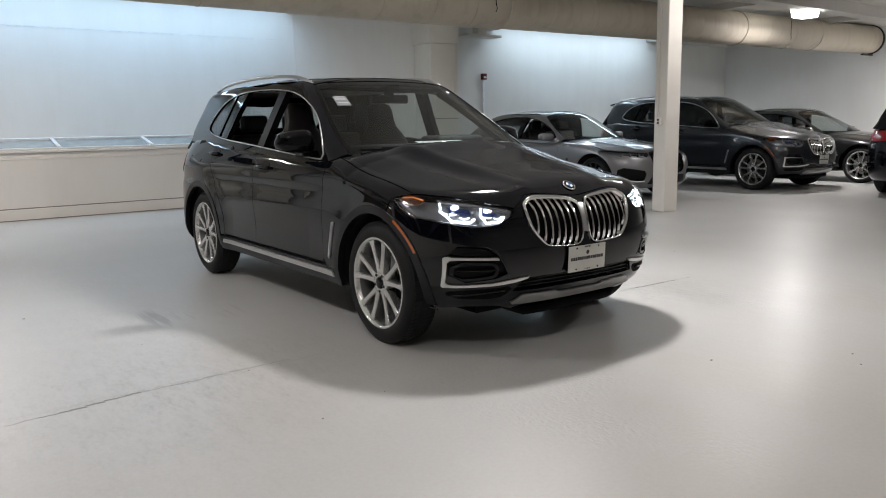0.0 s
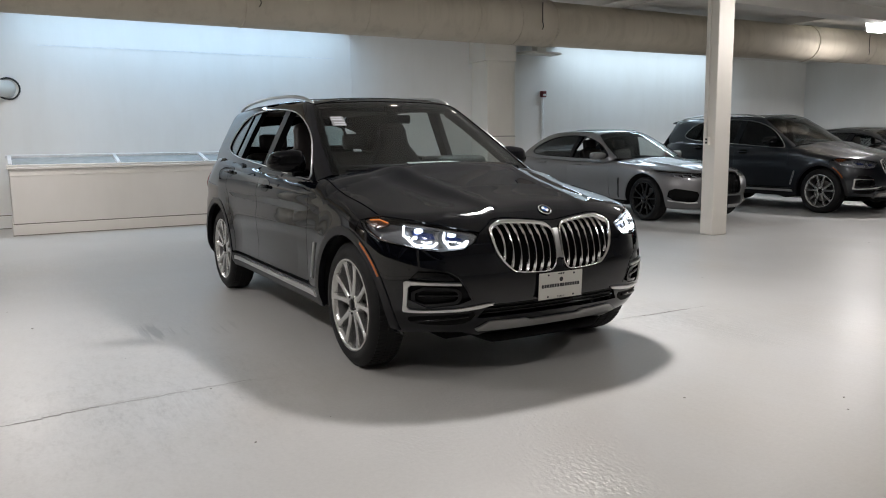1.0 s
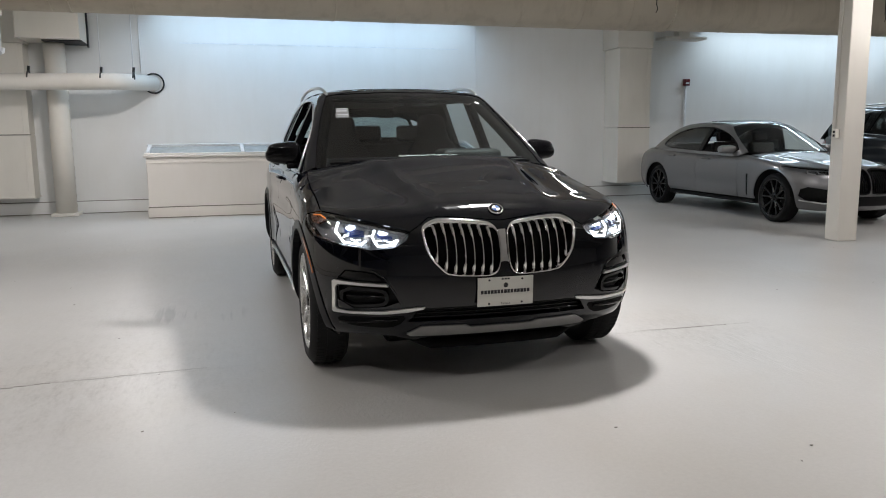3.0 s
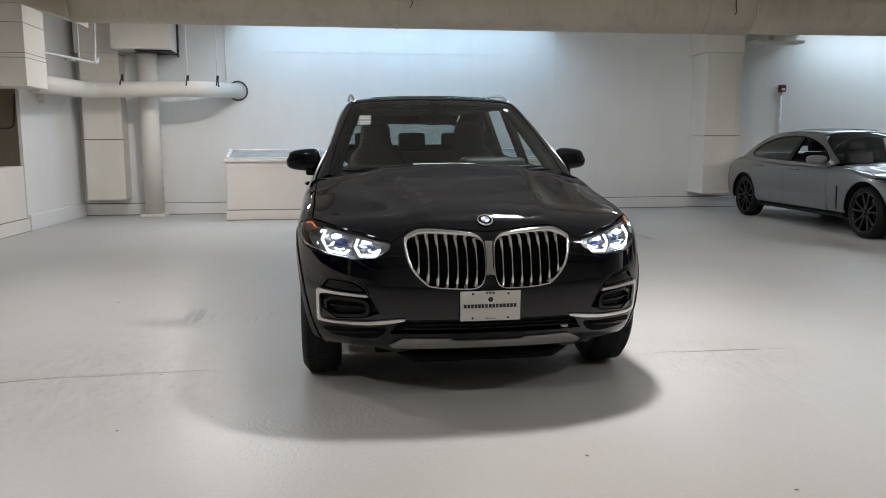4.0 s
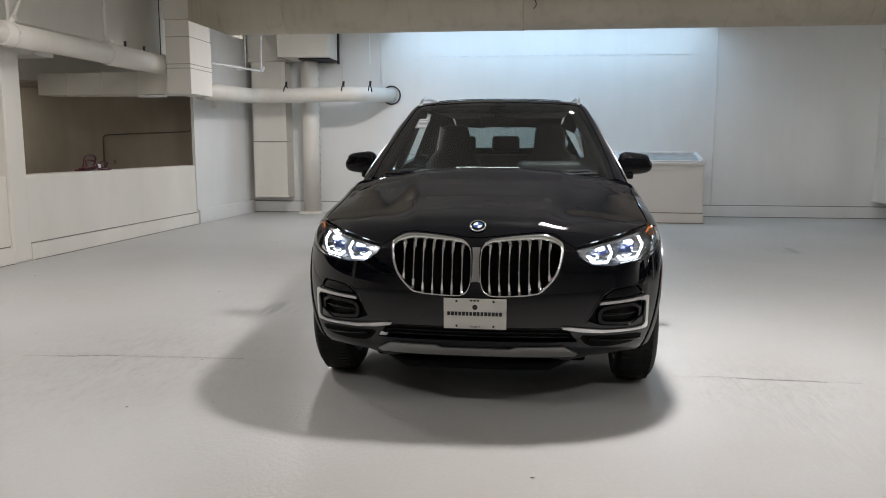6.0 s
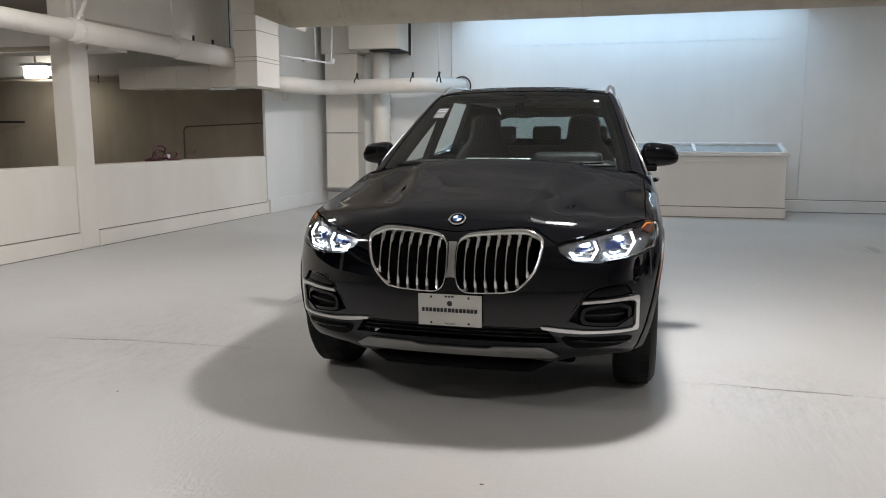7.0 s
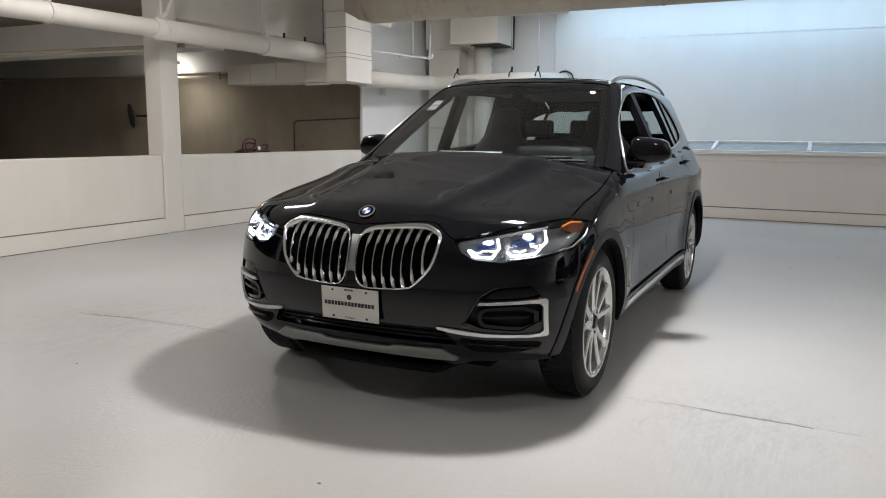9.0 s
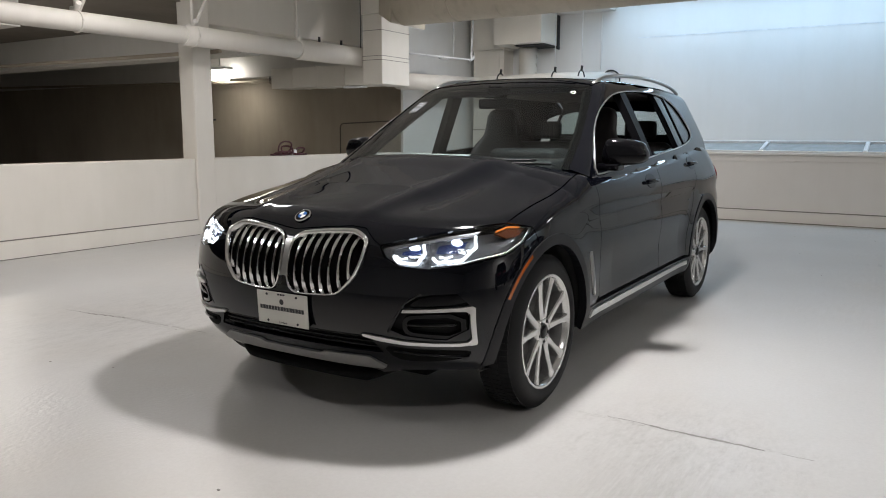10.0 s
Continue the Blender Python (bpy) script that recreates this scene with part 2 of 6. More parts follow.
structure("wall_west", boxed(-0.05, 0.0, 0.0, 2.6, 0.0, 3.598, 0, SKEW), MAT_WALL, "white painted solid wall beside the pipes", "wall")

# ceiling with two slots for the lights, and the raised soffits over them
bm = bmesh.new()
SLOT_Y = 9.75
block(bm, X0, X1, Y0, SLOT_Y, TOP, TOP + 0.3)
edge = X0
for x0, x1 in SLOTS:
    block(bm, edge, x0, SLOT_Y, Y1, TOP - 0.12, TOP + 0.3)
    block(bm, x0 - 0.004, x1 + 0.004, SLOT_Y, Y1, TOP + 0.26, TOP + 0.4)
    edge = x1
block(bm, edge, X1, SLOT_Y, Y1, TOP - 0.12, TOP + 0.3)
for y in (-6.0, -2.6, 0.8, 4.9):
    block(bm, X0, X1, y, y + 0.34, TOP - 0.22, TOP)
for x in (-2.0, 2.2, 6.4, 10.6, 14.8):
    block(bm, x, x + 0.18, 4.9, SLOT_Y, TOP - 0.12, TOP)
structure("ceiling", bm, MAT_CEILING, "grey concrete ceiling with beams and lit slots", "ceiling")

# kerb-like plinths along the walls
north = structure("baseboard_north", boxed(X0, X1, Y1 - 0.05, Y1, 0.0, 0.21, 0.01), MAT_WALL, "white painted plinth along the back wall", "plinth")
# shadow lines above and below the plinth, put in as dark strips
part("seam", boxed(X0, X1, Y1 - 0.006, Y1 - 0.001, 0.211, 0.224), MAT_SEAM_SHADOW, north)
part("floor_seam", boxed(X0, X1, Y1 - 0.056, Y1 - 0.051, 0.001, 0.014), MAT_SEAM_SHADOW, north)
structure("baseboard_west", boxed(0.0, 0.045, 0.01, 2.35, 0.0, 0.24, 0.01, SKEW), MAT_WALL, "white painted plinth along the side wall", "plinth")

# parapet: runs slightly askew, from (-5.36, 8.72) towards the camera's side


def parapet(name, y0, y1):
    bm = boxed(-0.24, 0.0, y0, y1, 0.0, 0.985, 0.015, SKEW)
    block(bm, 0.0, 0.035, y0, y1, 0.0, 0.19, 0.008, SKEW)
    made = structure(name, bm, MAT_CREAM, "cream painted concrete parapet with a plinth", "parapet")
    # dark strips stand for the shade along the plinth's top and foot
    part("plinth_seam", boxed(0.0, 0.006, y0 + 0.02, y1 - 0.02, 0.192, 0.204, 0, SKEW), MAT_SEAM_SHADOW, made)
    part("floor_seam", boxed(0.035, 0.040, y0 + 0.02, y1 - 0.02, 0.001, 0.008, 0, SKEW), MAT_SEAM_SHADOW, made)
    return made


parapet("parapet_1", -4.15, -0.02)
parapet("parapet_2", -17.6, -4.44)

# concrete posts of the parapet
for i, y in enumerate((-4.44, -11.8)):
    bm = boxed(-0.255, 0.03, y, y + 0.29, 0.0, TOP, 0.02, SKEW)
    structure(f"pillar_{i + 1}", bm, MAT_CREAM, "cream painted square concrete pillar at the parapet", "pillar")

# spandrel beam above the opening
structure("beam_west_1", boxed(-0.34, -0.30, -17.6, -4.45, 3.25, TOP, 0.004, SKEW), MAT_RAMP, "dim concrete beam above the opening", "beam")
structure("beam_west_2", boxed(-0.34, -0.03, -4.14, -0.02, 2.70, TOP, 0.01, SKEW), MAT_CREAM, "cream painted spandrel beam above the parapet", "beam")

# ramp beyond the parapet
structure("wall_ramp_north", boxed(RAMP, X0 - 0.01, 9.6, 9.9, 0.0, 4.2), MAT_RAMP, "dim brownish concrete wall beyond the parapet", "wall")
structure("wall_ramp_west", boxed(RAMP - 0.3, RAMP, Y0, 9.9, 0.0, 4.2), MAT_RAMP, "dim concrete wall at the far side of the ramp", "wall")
structure("ceiling_ramp", boxed(RAMP, X0 - 0.3, Y0, 9.9, 2.95, 3.2), MAT_SLAB_SHADE, "dim concrete slab over the ramp", "ceiling")
for i, y in enumerate((9.15, 5.6, 2.0, -2.0)):
    structure(f"beam_ramp_{i + 1}", boxed(RAMP, X0 - 0.62, y, y + 0.4, 2.45, 2.948), MAT_CEILING, "dim concrete beam under the ramp slab", "beam")

# free-standing pillar near the parked saloon
post = thing("steel_pillar", "cream painted square steel pillar standing on the floor", "pillar")
bm = boxed(-0.135, 0.135, -0.115, 0.115, 0.0, TOP, 0.012)
part("shaft", bm, MAT_CREAM, post)
post.matrix_world = pose(5.93, 4.06, 0, 0, 0, -6)

# ---- fixtures and fittings of the hall ----
# big round air duct across the hall, its collar and hangers
duct = thing("air_duct", "large round beige painted air duct hanging below the ceiling", "duct")
DUCT_Y, DUCT_Z, DUCT_R = 6.62, 3.15, 0.34
part("duct_tube", tube([(4.93, DUCT_Y, DUCT_Z), (11.4, DUCT_Y, DUCT_Z + 0.04), (X1 - 0.65, DUCT_Y, DUCT_Z + 0.10)], DUCT_R, 48), MAT_DUCT, duct)
part("duct_tube", tube([(-3.865, DUCT_Y, DUCT_Z), (0.0, DUCT_Y, DUCT_Z), (4.95, DUCT_Y, DUCT_Z)], DUCT_R + 0.012, 48), MAT_DUCT, duct)
for x in (4.93, 11.4, 0.1, -3.0):
    part("joint_band", tube([(x - 0.012, DUCT_Y, DUCT_Z + (0.04 if x > 11 else 0)), (x + 0.012, DUCT_Y, DUCT_Z + (0.04 if x > 11 else 0))], DUCT_R + 0.018, 48), MAT_DUCT, duct)
for k, x in enumerate((-3.2, -2.3, -1.35, -0.55, 0.9, 1.75, 2.6, 3.5, 4.25, 5.9, 6.9, 7.9, 8.9, 9.9, 10.7, 12.3, 13.3, 14.4)):
    z = DUCT_Z + (0.0062 * (x - 4.93) if x > 4.93 else 0)
    part("duct_seam", tube([(x, DUCT_Y, z), (x + 0.006, DUCT_Y, z)], DUCT_R + (0.0155 if x < 4.9 else 0.0035), 48), MAT_DUCT, duct)
part("duct_end", tube([(X1 - 0.66, DUCT_Y, DUCT_Z + 0.10), (X1 - 0.60, DUCT_Y, DUCT_Z + 0.10)], DUCT_R + 0.02, 40), MAT_BLACK, duct)
part("end_bracket", boxed(X1 - 1.15, X1 - 0.62, DUCT_Y - 0.10, DUCT_Y - 0.04, DUCT_Z - 0.30, DUCT_Z - 0.265, 0.004), MAT_BLACK, duct)
for x in (0.25, 4.6, 8.6, 13.0):
    part("hanger_rod", tube([(x, DUCT_Y - DUCT_R - 0.02, DUCT_Z - 0.05), (x, DUCT_Y - DUCT_R - 0.02, TOP - 0.2)], 0.007, 8), MAT_BLACK, duct)
    part("hanger_tie", tube(bend([(x, DUCT_Y - DUCT_R - 0.02, DUCT_Z - 0.04), (x + 0.02, DUCT_Y - DUCT_R - 0.02, DUCT_Z - 0.10), (x - 0.015, DUCT_Y - DUCT_R - 0.03, DUCT_Z - 0.15)], 0.02, 3), 0.006, 6), MAT_BLACK, duct)

# masonry-like drop box beside the solid wall
pier = thing("duct_chase", "cream painted rectangular duct drop with seams beside the wall", "duct")
part("front_box", boxed(-5.03, -4.665, 7.17, 7.90, 2.06, 3.10, 0.008), MAT_CREAM, pier)
part("upper_box", boxed(-5.05, -4.64, 7.155, 7.92, 3.105, TOP - 0.004, 0.008), MAT_CREAM, pier)
bm = bmesh.new()
low, high = [], []
for px, py, pz in ((-3.86, 6.29, 2.80), (-3.86, 7.14, 2.80), (-4.62, 7.15, 3.07), (-4.60, 7.02, 3.06)):
    low.append(bm.verts.new((px, py, pz)))
    high.append(bm.verts.new((px, py, TOP - 0.005)))
bm.faces.new(low)
bm.faces.new(high)
for i in range(4):
    bm.faces.new((low[i], low[(i + 1) % 4], high[(i + 1) % 4], high[i]))
bmesh.ops.recalc_face_normals(bm, faces=bm.faces)
part("mitred_elbow", bm, MAT_DUCT, pier)
for z in (2.42, 2.48, 2.86):
    part("seam", boxed(-5.034, -4.661, 7.166, 7.904, z, z + 0.007), MAT_SEAM_SHADOW, pier)
branch = thing("branch_duct", "cream rectangular branch duct over the ramp", "duct")
part("branch", boxed(-7.22, -5.035, 7.42, 7.88, 2.07, 2.40, 0.008), MAT_CREAM, branch)
for x in (-6.75, -6.2, -5.62):
    part("flange", boxed(x, x + 0.02, 7.412, 7.888, 2.062, 2.408), MAT_CREAM, branch)
part("strip_lamp", boxed(-5.62, -5.2, 7.40, 7.5, 2.03, 2.062, 0.006), MAT_WHITE, branch)

# two flat vertical ducts against the back wall
for x0, x1, y, z0, z1 in ((-5.10, -4.44, 10.74, 0.34, 2.88), (6.40, 7.12, 10.52, 0.34, 3.02)):
    mid_z = z0 + (z1 - z0) * 0.41
    chase = thing("wall_duct", "cream painted sheet metal duct standing off the back wall", "duct", "ducts on the back wall")
    part("lower_section", boxed(x0, x1, y, Y1 - 0.006, z0, mid_z, 0.006), MAT_CREAM, chase)
    part("upper_section", boxed(x0 + 0.003, x1 - 0.003, y + 0.004, Y1 - 0.006, mid_z + 0.006, z1, 0.006), MAT_CREAM, chase)
    part("top_section", boxed(x0 - 0.06, x1 + 0.02, y - 0.02, Y1 - 0.006, z1 + 0.004, TOP - 0.125, 0.006), MAT_CREAM, chase)
    part("bottom_flange", boxed(x0 - 0.012, x1 + 0.012, y - 0.012, Y1 - 0.006, z0 - 0.02, z0 + 0.01), MAT_CREAM, chase)
    part("seam_strip", boxed(x0 - 0.006, x1 + 0.006, y - 0.006, y + 0.02, mid_z - 0.006, mid_z + 0.010), MAT_SEAM_SHADOW, chase)
    part("corner_strip", boxed(x1 - 0.10, x1 - 0.092, y - 0.004, y + 0.01, z0 + 0.05, z1 - 0.05), MAT_CREAM, chase)

# round duct with its box on top
stack = thing("round_duct", "cream spiral wound round duct with a rectangular box on top", "duct")
SX, SY, SR = -3.99, 10.86, 0.168
part("pipe", tube([(SX, SY, 0.05), (SX, SY, 2.895)], SR, 36), MAT_CREAM, stack)
for k in range(17):
    z = 0.16 + k * 0.16
    part("wrap_seam", tube([(SX, SY - 0.02, z), (SX, SY + 0.02, z + 0.02)], SR + 0.0025, 36, False), MAT_FAINT, stack)
part("foot", boxed(SX - 0.22, SX + 0.22, SY - 0.22, SY + 0.22, 0.0, 0.05, 0.01), MAT_CREAM, stack)
part("top_box", boxed(-4.45, -3.50, 10.34, Y1 - 0.006, 2.92, TOP - 0.125, 0.006), MAT_CREAM, stack)
part("side_gasket", boxed(-3.498, -3.478, 11.03, Y1 - 0.02, 2.86, TOP - 0.13), MAT_BLACK, stack)
part("under_gasket", boxed(-4.10, -3.50, 10.50, Y1 - 0.02, 2.897, 2.917), MAT_BLACK, stack)

# insulated pipes
pipe = thing("insulated_pipe", "white insulated pipe that bends into the back wall", "pipe")
path = bend([(-4.86, 7.895, 2.15), (-4.86, 10.35, 2.22), (-3.05, 10.35, 2.25), (-2.47, Y1, 2.27)], 0.28, 8)
part("insulation", tube(path, 0.135, 24), MAT_PIPE, pipe)
part("wall_ring", tube([(-2.47 + 0.17 * math.cos(a), Y1 - 0.02, 2.27 + 0.17 * math.sin(a)) for a in np.linspace(0, 2 * math.pi, 25)], 0.014, 8), MAT_BLACK, pipe)
for x, tall in ((-4.30, False), (-3.22, True), (-2.72, True)):
    part("pipe_clip", tube([(x - 0.0, 10.35 + 0.15 * math.cos(a), 2.25 + 0.15 * math.sin(a)) for a in np.linspace(0.3, 2.84, 12)], 0.012, 8), MAT_BLACK, pipe)
    part("clip_bolt", tube([(x, 10.35, 2.39), (x + 0.01, 10.35, 2.48)], 0.022, 8), MAT_BLACK, pipe)
    if tall:
        part("rod", tube([(x, 10.35, 2.46), (x, 10.35, TOP + (0.2 if x > -2.5 else -0.13))], 0.008, 8), MAT_WHITE, pipe)
part("stub", boxed(-5.30, -5.22, 9.3, 9.36, 1.95, 2.12, 0.005), MAT_CREAM, pipe)

main_pipe = thing("insulated_main_pipe", "thick white insulated pipe hanging along the parapet", "pipe")
for y0, y1, r in ((-8.9, 3.98, 0.104), (3.90, 5.92, 0.122), (5.86, 7.64, 0.142)):
    part("insulation", tube([(-5.19, y0, 2.448 + 0.006 * y0), (-5.19, y1 - 0.06, 2.448 + 0.006 * y1), (-5.19, y1, 2.448 + 0.006 * y1)], [r, r, r * 0.97], 28), MAT_PIPE, main_pipe)
part("dark_end", tube([(-5.19, 7.50, 2.482), (-5.19, 7.66, 2.486)], 0.151, 24), MAT_BLACK, main_pipe)
for y, both in ((5.88, False), (4.04, True), (2.54, True), (0.2, False), (-2.5, False)):
    part("pipe_clamp", tube([(-5.19 + (0.150 if y > 5.9 else 0.129 if y > 4 else 0.111) * math.cos(a), y, 2.448 + 0.006 * y + (0.150 if y > 5.9 else 0.129 if y > 4 else 0.111) * math.sin(a)) for a in np.linspace(0, 2 * math.pi, 20)], 0.010, 8), MAT_PIPE, main_pipe)
    part("hanger", tube([(-5.19, y, 2.55), (-5.19, y, TOP - 0.22)], 0.022, 10), MAT_PIPE, main_pipe)
    part("valve", tube(bend([(-5.27, y, 2.60), (-5.19, y, 2.58), (-5.09, y - 0.03, 2.64)], 0.03, 3), 0.028, 10), MAT_PIPE, main_pipe)
    if both:
        part("brace", tube([(-5.18, y + 0.02, 2.56), (-5.10, y + 0.40, TOP - 0.22)], 0.020, 10), MAT_PIPE, main_pipe)
for y in (6.35, 6.85):
    part("pipe_stud", tube([(-5.19, y, 2.60), (-5.19, y, 2.70)], 0.018, 8), MAT_BLACK, main_pipe)
part("thin_rod", tube([(-5.17, 7.3, 2.60), (-5.17, 7.3, TOP)], 0.007, 8), MAT_BLACK, main_pipe)

sprinkler = thing("sprinkler_pipe", "thin white sprinkler pipe with fittings under the ceiling", "pipe")
part("line", tube(bend([(-4.85, 7.91, 2.60), (-4.50, 9.6, 2.60), (-4.47, 9.62, 3.47)], 0.05, 4), 0.017, 10), MAT_WHITE, sprinkler)
part("fitting", tube([(-4.72, 8.9, 2.60), (-4.65, 9.12, 2.60)], 0.034, 10), MAT_WHITE, sprinkler)
part("elbow", tube([(-4.50, 9.56, 2.60), (-4.48, 9.63, 2.62), (-4.47, 9.62, 2.68)], 0.034, 10), MAT_WHITE, sprinkler)
part("drop", tube([(-4.62, 9.2, 2.60), (-4.62, 9.2, 3.47)], 0.012, 8), MAT_WHITE, sprinkler)

conduit = thing("wall_conduit", "thin white conduit running down the back wall", "conduit")
part("tube", tube([(-2.67, Y1 - 0.012, 2.46), (-2.67, Y1 - 0.012, 3.46)], 0.009, 8), MAT_WALL, conduit)
part("tube", tube([(3.56, Y1 - 0.008, 0.24), (3.55, Y1 - 0.008, 3.46)], 0.005, 8), MAT_WALL, conduit)
ledge = thing("wall_ledge", "thin white horizontal strip on the back wall", "strip")
for a, b in ((-2.0, 0.4), (0.43, 3.2)):
    part("strip", boxed(a, b, Y1 - 0.0065, Y1 - 0.002, 2.975, 2.992), MAT_WHITE, ledge)

# fire alarm on its conduit, a flat fixture above
alarm = thing("fire_alarm", "dark red fire alarm box on a white wall conduit", "alarm")
part("box", boxed(8.27, 8.39, Y1 - 0.10, Y1 - 0.004, 2.33, 2.47, 0.01), MAT_RED, alarm)
part("face", boxed(8.29, 8.37, Y1 - 0.106, Y1 - 0.10, 2.36, 2.40), MAT_WHITE, alarm)
part("conduit", tube([(8.33, Y1 - 0.03, 0.21), (8.33, Y1 - 0.03, 2.33)], 0.022, 10), MAT_WHITE, alarm)
shelf = thing("ceiling_vent", "flat grey metal vent under the ceiling edge", "vent")
part("vent", boxed(7.48, 8.46, 10.6, 11.0, 3.24, 3.29, 0.008), MAT_CREAM, shelf)
part("stem", boxed(7.85, 8.1, 10.7, 10.9, 3.29, TOP - 0.12), MAT_CREAM, shelf)

# outlet on the pillar
box = thing("outlet_box", "small grey outlet box on the steel pillar", "outlet")
part("case", boxed(-0.03, 0.03, -0.05, 0.0, -0.055, 0.055, 0.006), MAT_CREAM, box)
part("socket", boxed(-0.018, 0.018, -0.055, -0.05, 0.008, 0.036, 0.003), MAT_DARK, box)
part("socket", boxed(-0.018, 0.018, -0.055, -0.05, -0.036, -0.008, 0.003), MAT_DARK, box)
box.matrix_world = pose(5.785, 4.06, 1.30, 0, 0, -96)
line = thing("pillar_conduit", "thin cream conduit on the steel pillar", "conduit")
part("tube", tube([(5.78, 4.10, 1.355), (5.78, 4.10, TOP)], 0.011, 8), MAT_CREAM, line)

# ceiling fixtures: a flat white canopy with a lit box diffuser
for i, (fx, fy) in enumerate(FIXTURES):
    if i == 0:
        fixture = thing("ceiling_light", "white canopy ceiling light with a lit box diffuser", "light", "ceiling lights")
        bm = boxed(-0.23, 0.23, -0.19, 0.19, 0.0, 0.22, 0.02)
        for v in bm.verts:
            if v.co.z < 0.08:
                v.co.x *= 0.88
                v.co.y *= 0.88
        part("diffuser", bm, MAT_TUBE, fixture, "lit box diffuser")
        part("canopy", boxed(-0.29, 0.29, -0.24, 0.24, 0.222, 0.275, 0.01), MAT_WHITE, fixture)
        part("stem", tube([(0, 0, 0.27), (0, 0, TOP - FIXTURE_Z - 0.003)], 0.03, 12), MAT_STEEL, fixture)
        fixture.matrix_world = pose(fx, fy, FIXTURE_Z)
    else:
        # copies include the three unseen fixtures added as wall fill
        copy_thing(fixture, pose(fx, fy, FIXTURE_Z))
ramp_light = thing("hanging_light", "lit white box light hanging in front of the ramp wall", "light")
part("diffuser", boxed(-10.26, -9.82, 8.75, 8.90, 2.385, 2.60, 0.03), MAT_BOXLIGHT, ramp_light)
part("canopy", boxed(-10.32, -9.76, 8.73, 8.92, 2.60, 2.66, 0.01), MAT_WHITE, ramp_light)
part("stem", tube([(-10.04, 8.82, 2.63), (-10.04, 8.82, 2.95)], 0.015, 8), MAT_STEEL, ramp_light)

# out-of-view fixture added to carry the ramp's fill lamp
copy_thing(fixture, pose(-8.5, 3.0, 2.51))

# pipes and clutter on the ramp side
for pts, r in (([(-5.9, 9.3, 2.30), (-9.5, 9.2, 2.36), (-20, 7.5, 2.40)], 0.025), ([(-6.0, 5.2, 2.44), (-20, 4.6, 2.44)], 0.03), ([(-6.2, 1.2, 2.40), (-21, 6.8, 2.44)], 0.02)):
    p = thing("ramp_pipe", "thin pipe running under the ramp slab", "pipe", "pipes over the ramp")
    part("pipe", tube(pts, r, 10), MAT_RAMP, p)
    for q in pts[1:]:
        part("clip", tube([(q[0] + 0.5, q[1], q[2] - 0.05), (q[0] + 0.5, q[1], 2.95)], 0.012, 8), MAT_BLACK, p)
c = thing("surface_conduit", "thin bent grey conduit on the ramp wall", "conduit")
part("tube", tube(bend([(-7.5, 9.585, 0.9), (-7.5, 9.585, 1.50), (-5.80, 9.585, 1.56), (-5.75, 9.585, 2.1)], 0.1, 5), 0.012, 8), plain('grimy_conduit', (0.14, 0.12, 0.10), 0.6), c)
part("junction_box", boxed(-7.42, -7.28, 9.54, 9.6, 0.99, 1.06, 0.01), MAT_RAMP, c)
m = thing("convex_mirror", "round dark convex mirror on a wall bracket", "mirror")
bm = bmesh.new()
bmesh.ops.create_uvsphere(bm, u_segments=28, v_segments=14, radius=0.30, matrix=Matrix.Translation((-11.75, 9.40, 1.60)) @ Matrix.Rotation(radians(-10), 4, 'Y') @ Matrix.Rotation(radians(36), 4, 'Z') @ Matrix.Diagonal((0.16, 0.7, 0.9, 1)))
part("bowl", bm, MAT_BLACK, m, smooth=True)
part("bracket", tube([(-11.6, 9.40, 1.60), (-11.05, 9.55, 1.60)], 0.02, 8), MAT_BLACK, m)

# coil of jumper cable on the parapet
CABLE = plain("purple_brown_cable", (0.085, 0.018, 0.026), 0.45, strength=0.0)
cable = thing("cable_coil", "dark red-brown cable coil lying loosely on the parapet", "cable")
for cy, half, tall, lean, turns in ((6.00, 0.085, 0.070, 0.02, 1), (6.03, 0.075, 0.045, -0.02, 1), (5.99, 0.11, 0.016, 0.05, 2), (6.21, 0.055, 0.035, 0.02, 1)):
    pts = []
    for a in np.linspace(0, 2 * math.pi * turns, 28 * turns):
        pts.append((-5.58 + lean * math.sin(a) + 0.015 * math.sin(2.3 * a), cy + half * math.cos(a) + 0.25 * tall * math.sin(a), 0.998 + tall * (1 + math.sin(a))))
    part("cable_loop", tube(pts, 0.0095, 8), CABLE, cable)
part("loose_end", tube(bend([(-5.58, 6.08, 1.0), (-5.56, 5.95, 0.998), (-5.60, 5.83, 0.998)], 0.03, 4), 0.011, 8), CABLE, cable)
part("loose_end", tube(bend([(-5.55, 6.10, 1.0), (-5.52, 6.18, 0.998), (-5.50, 6.24, 0.998)], 0.03, 4), 0.011, 8), CABLE, cable)
part("clamp", boxed(-5.60, -5.555, 6.11, 6.155, 0.99, 1.05, 0.01), MAT_WHITE, cable)

coil_base = Vector((-5.58, 6.06, 0.987))
cable.matrix_world = Matrix.Translation(coil_base) @ Matrix.Diagonal((1.2, 1.55, 1.35, 1)) @ Matrix.Translation(-coil_base)

# long bench-like plinth with a sloping glazed lid
bench = thing("lightwell_box", "long beige painted box with a sloping white framed glass lid", "light well")
BX0, BX1, BY = -2.57, 3.14, 9.84
part("box", boxed(BX0, BX1, BY, Y1 - 0.055, 0.0, 1.0, 0.012), MAT_BENCH, bench)
part("plinth", boxed(BX0 - 0.015, BX1 + 0.015, BY - 0.02, Y1 - 0.055, 0.0, 0.17, 0.01), MAT_BENCH, bench)
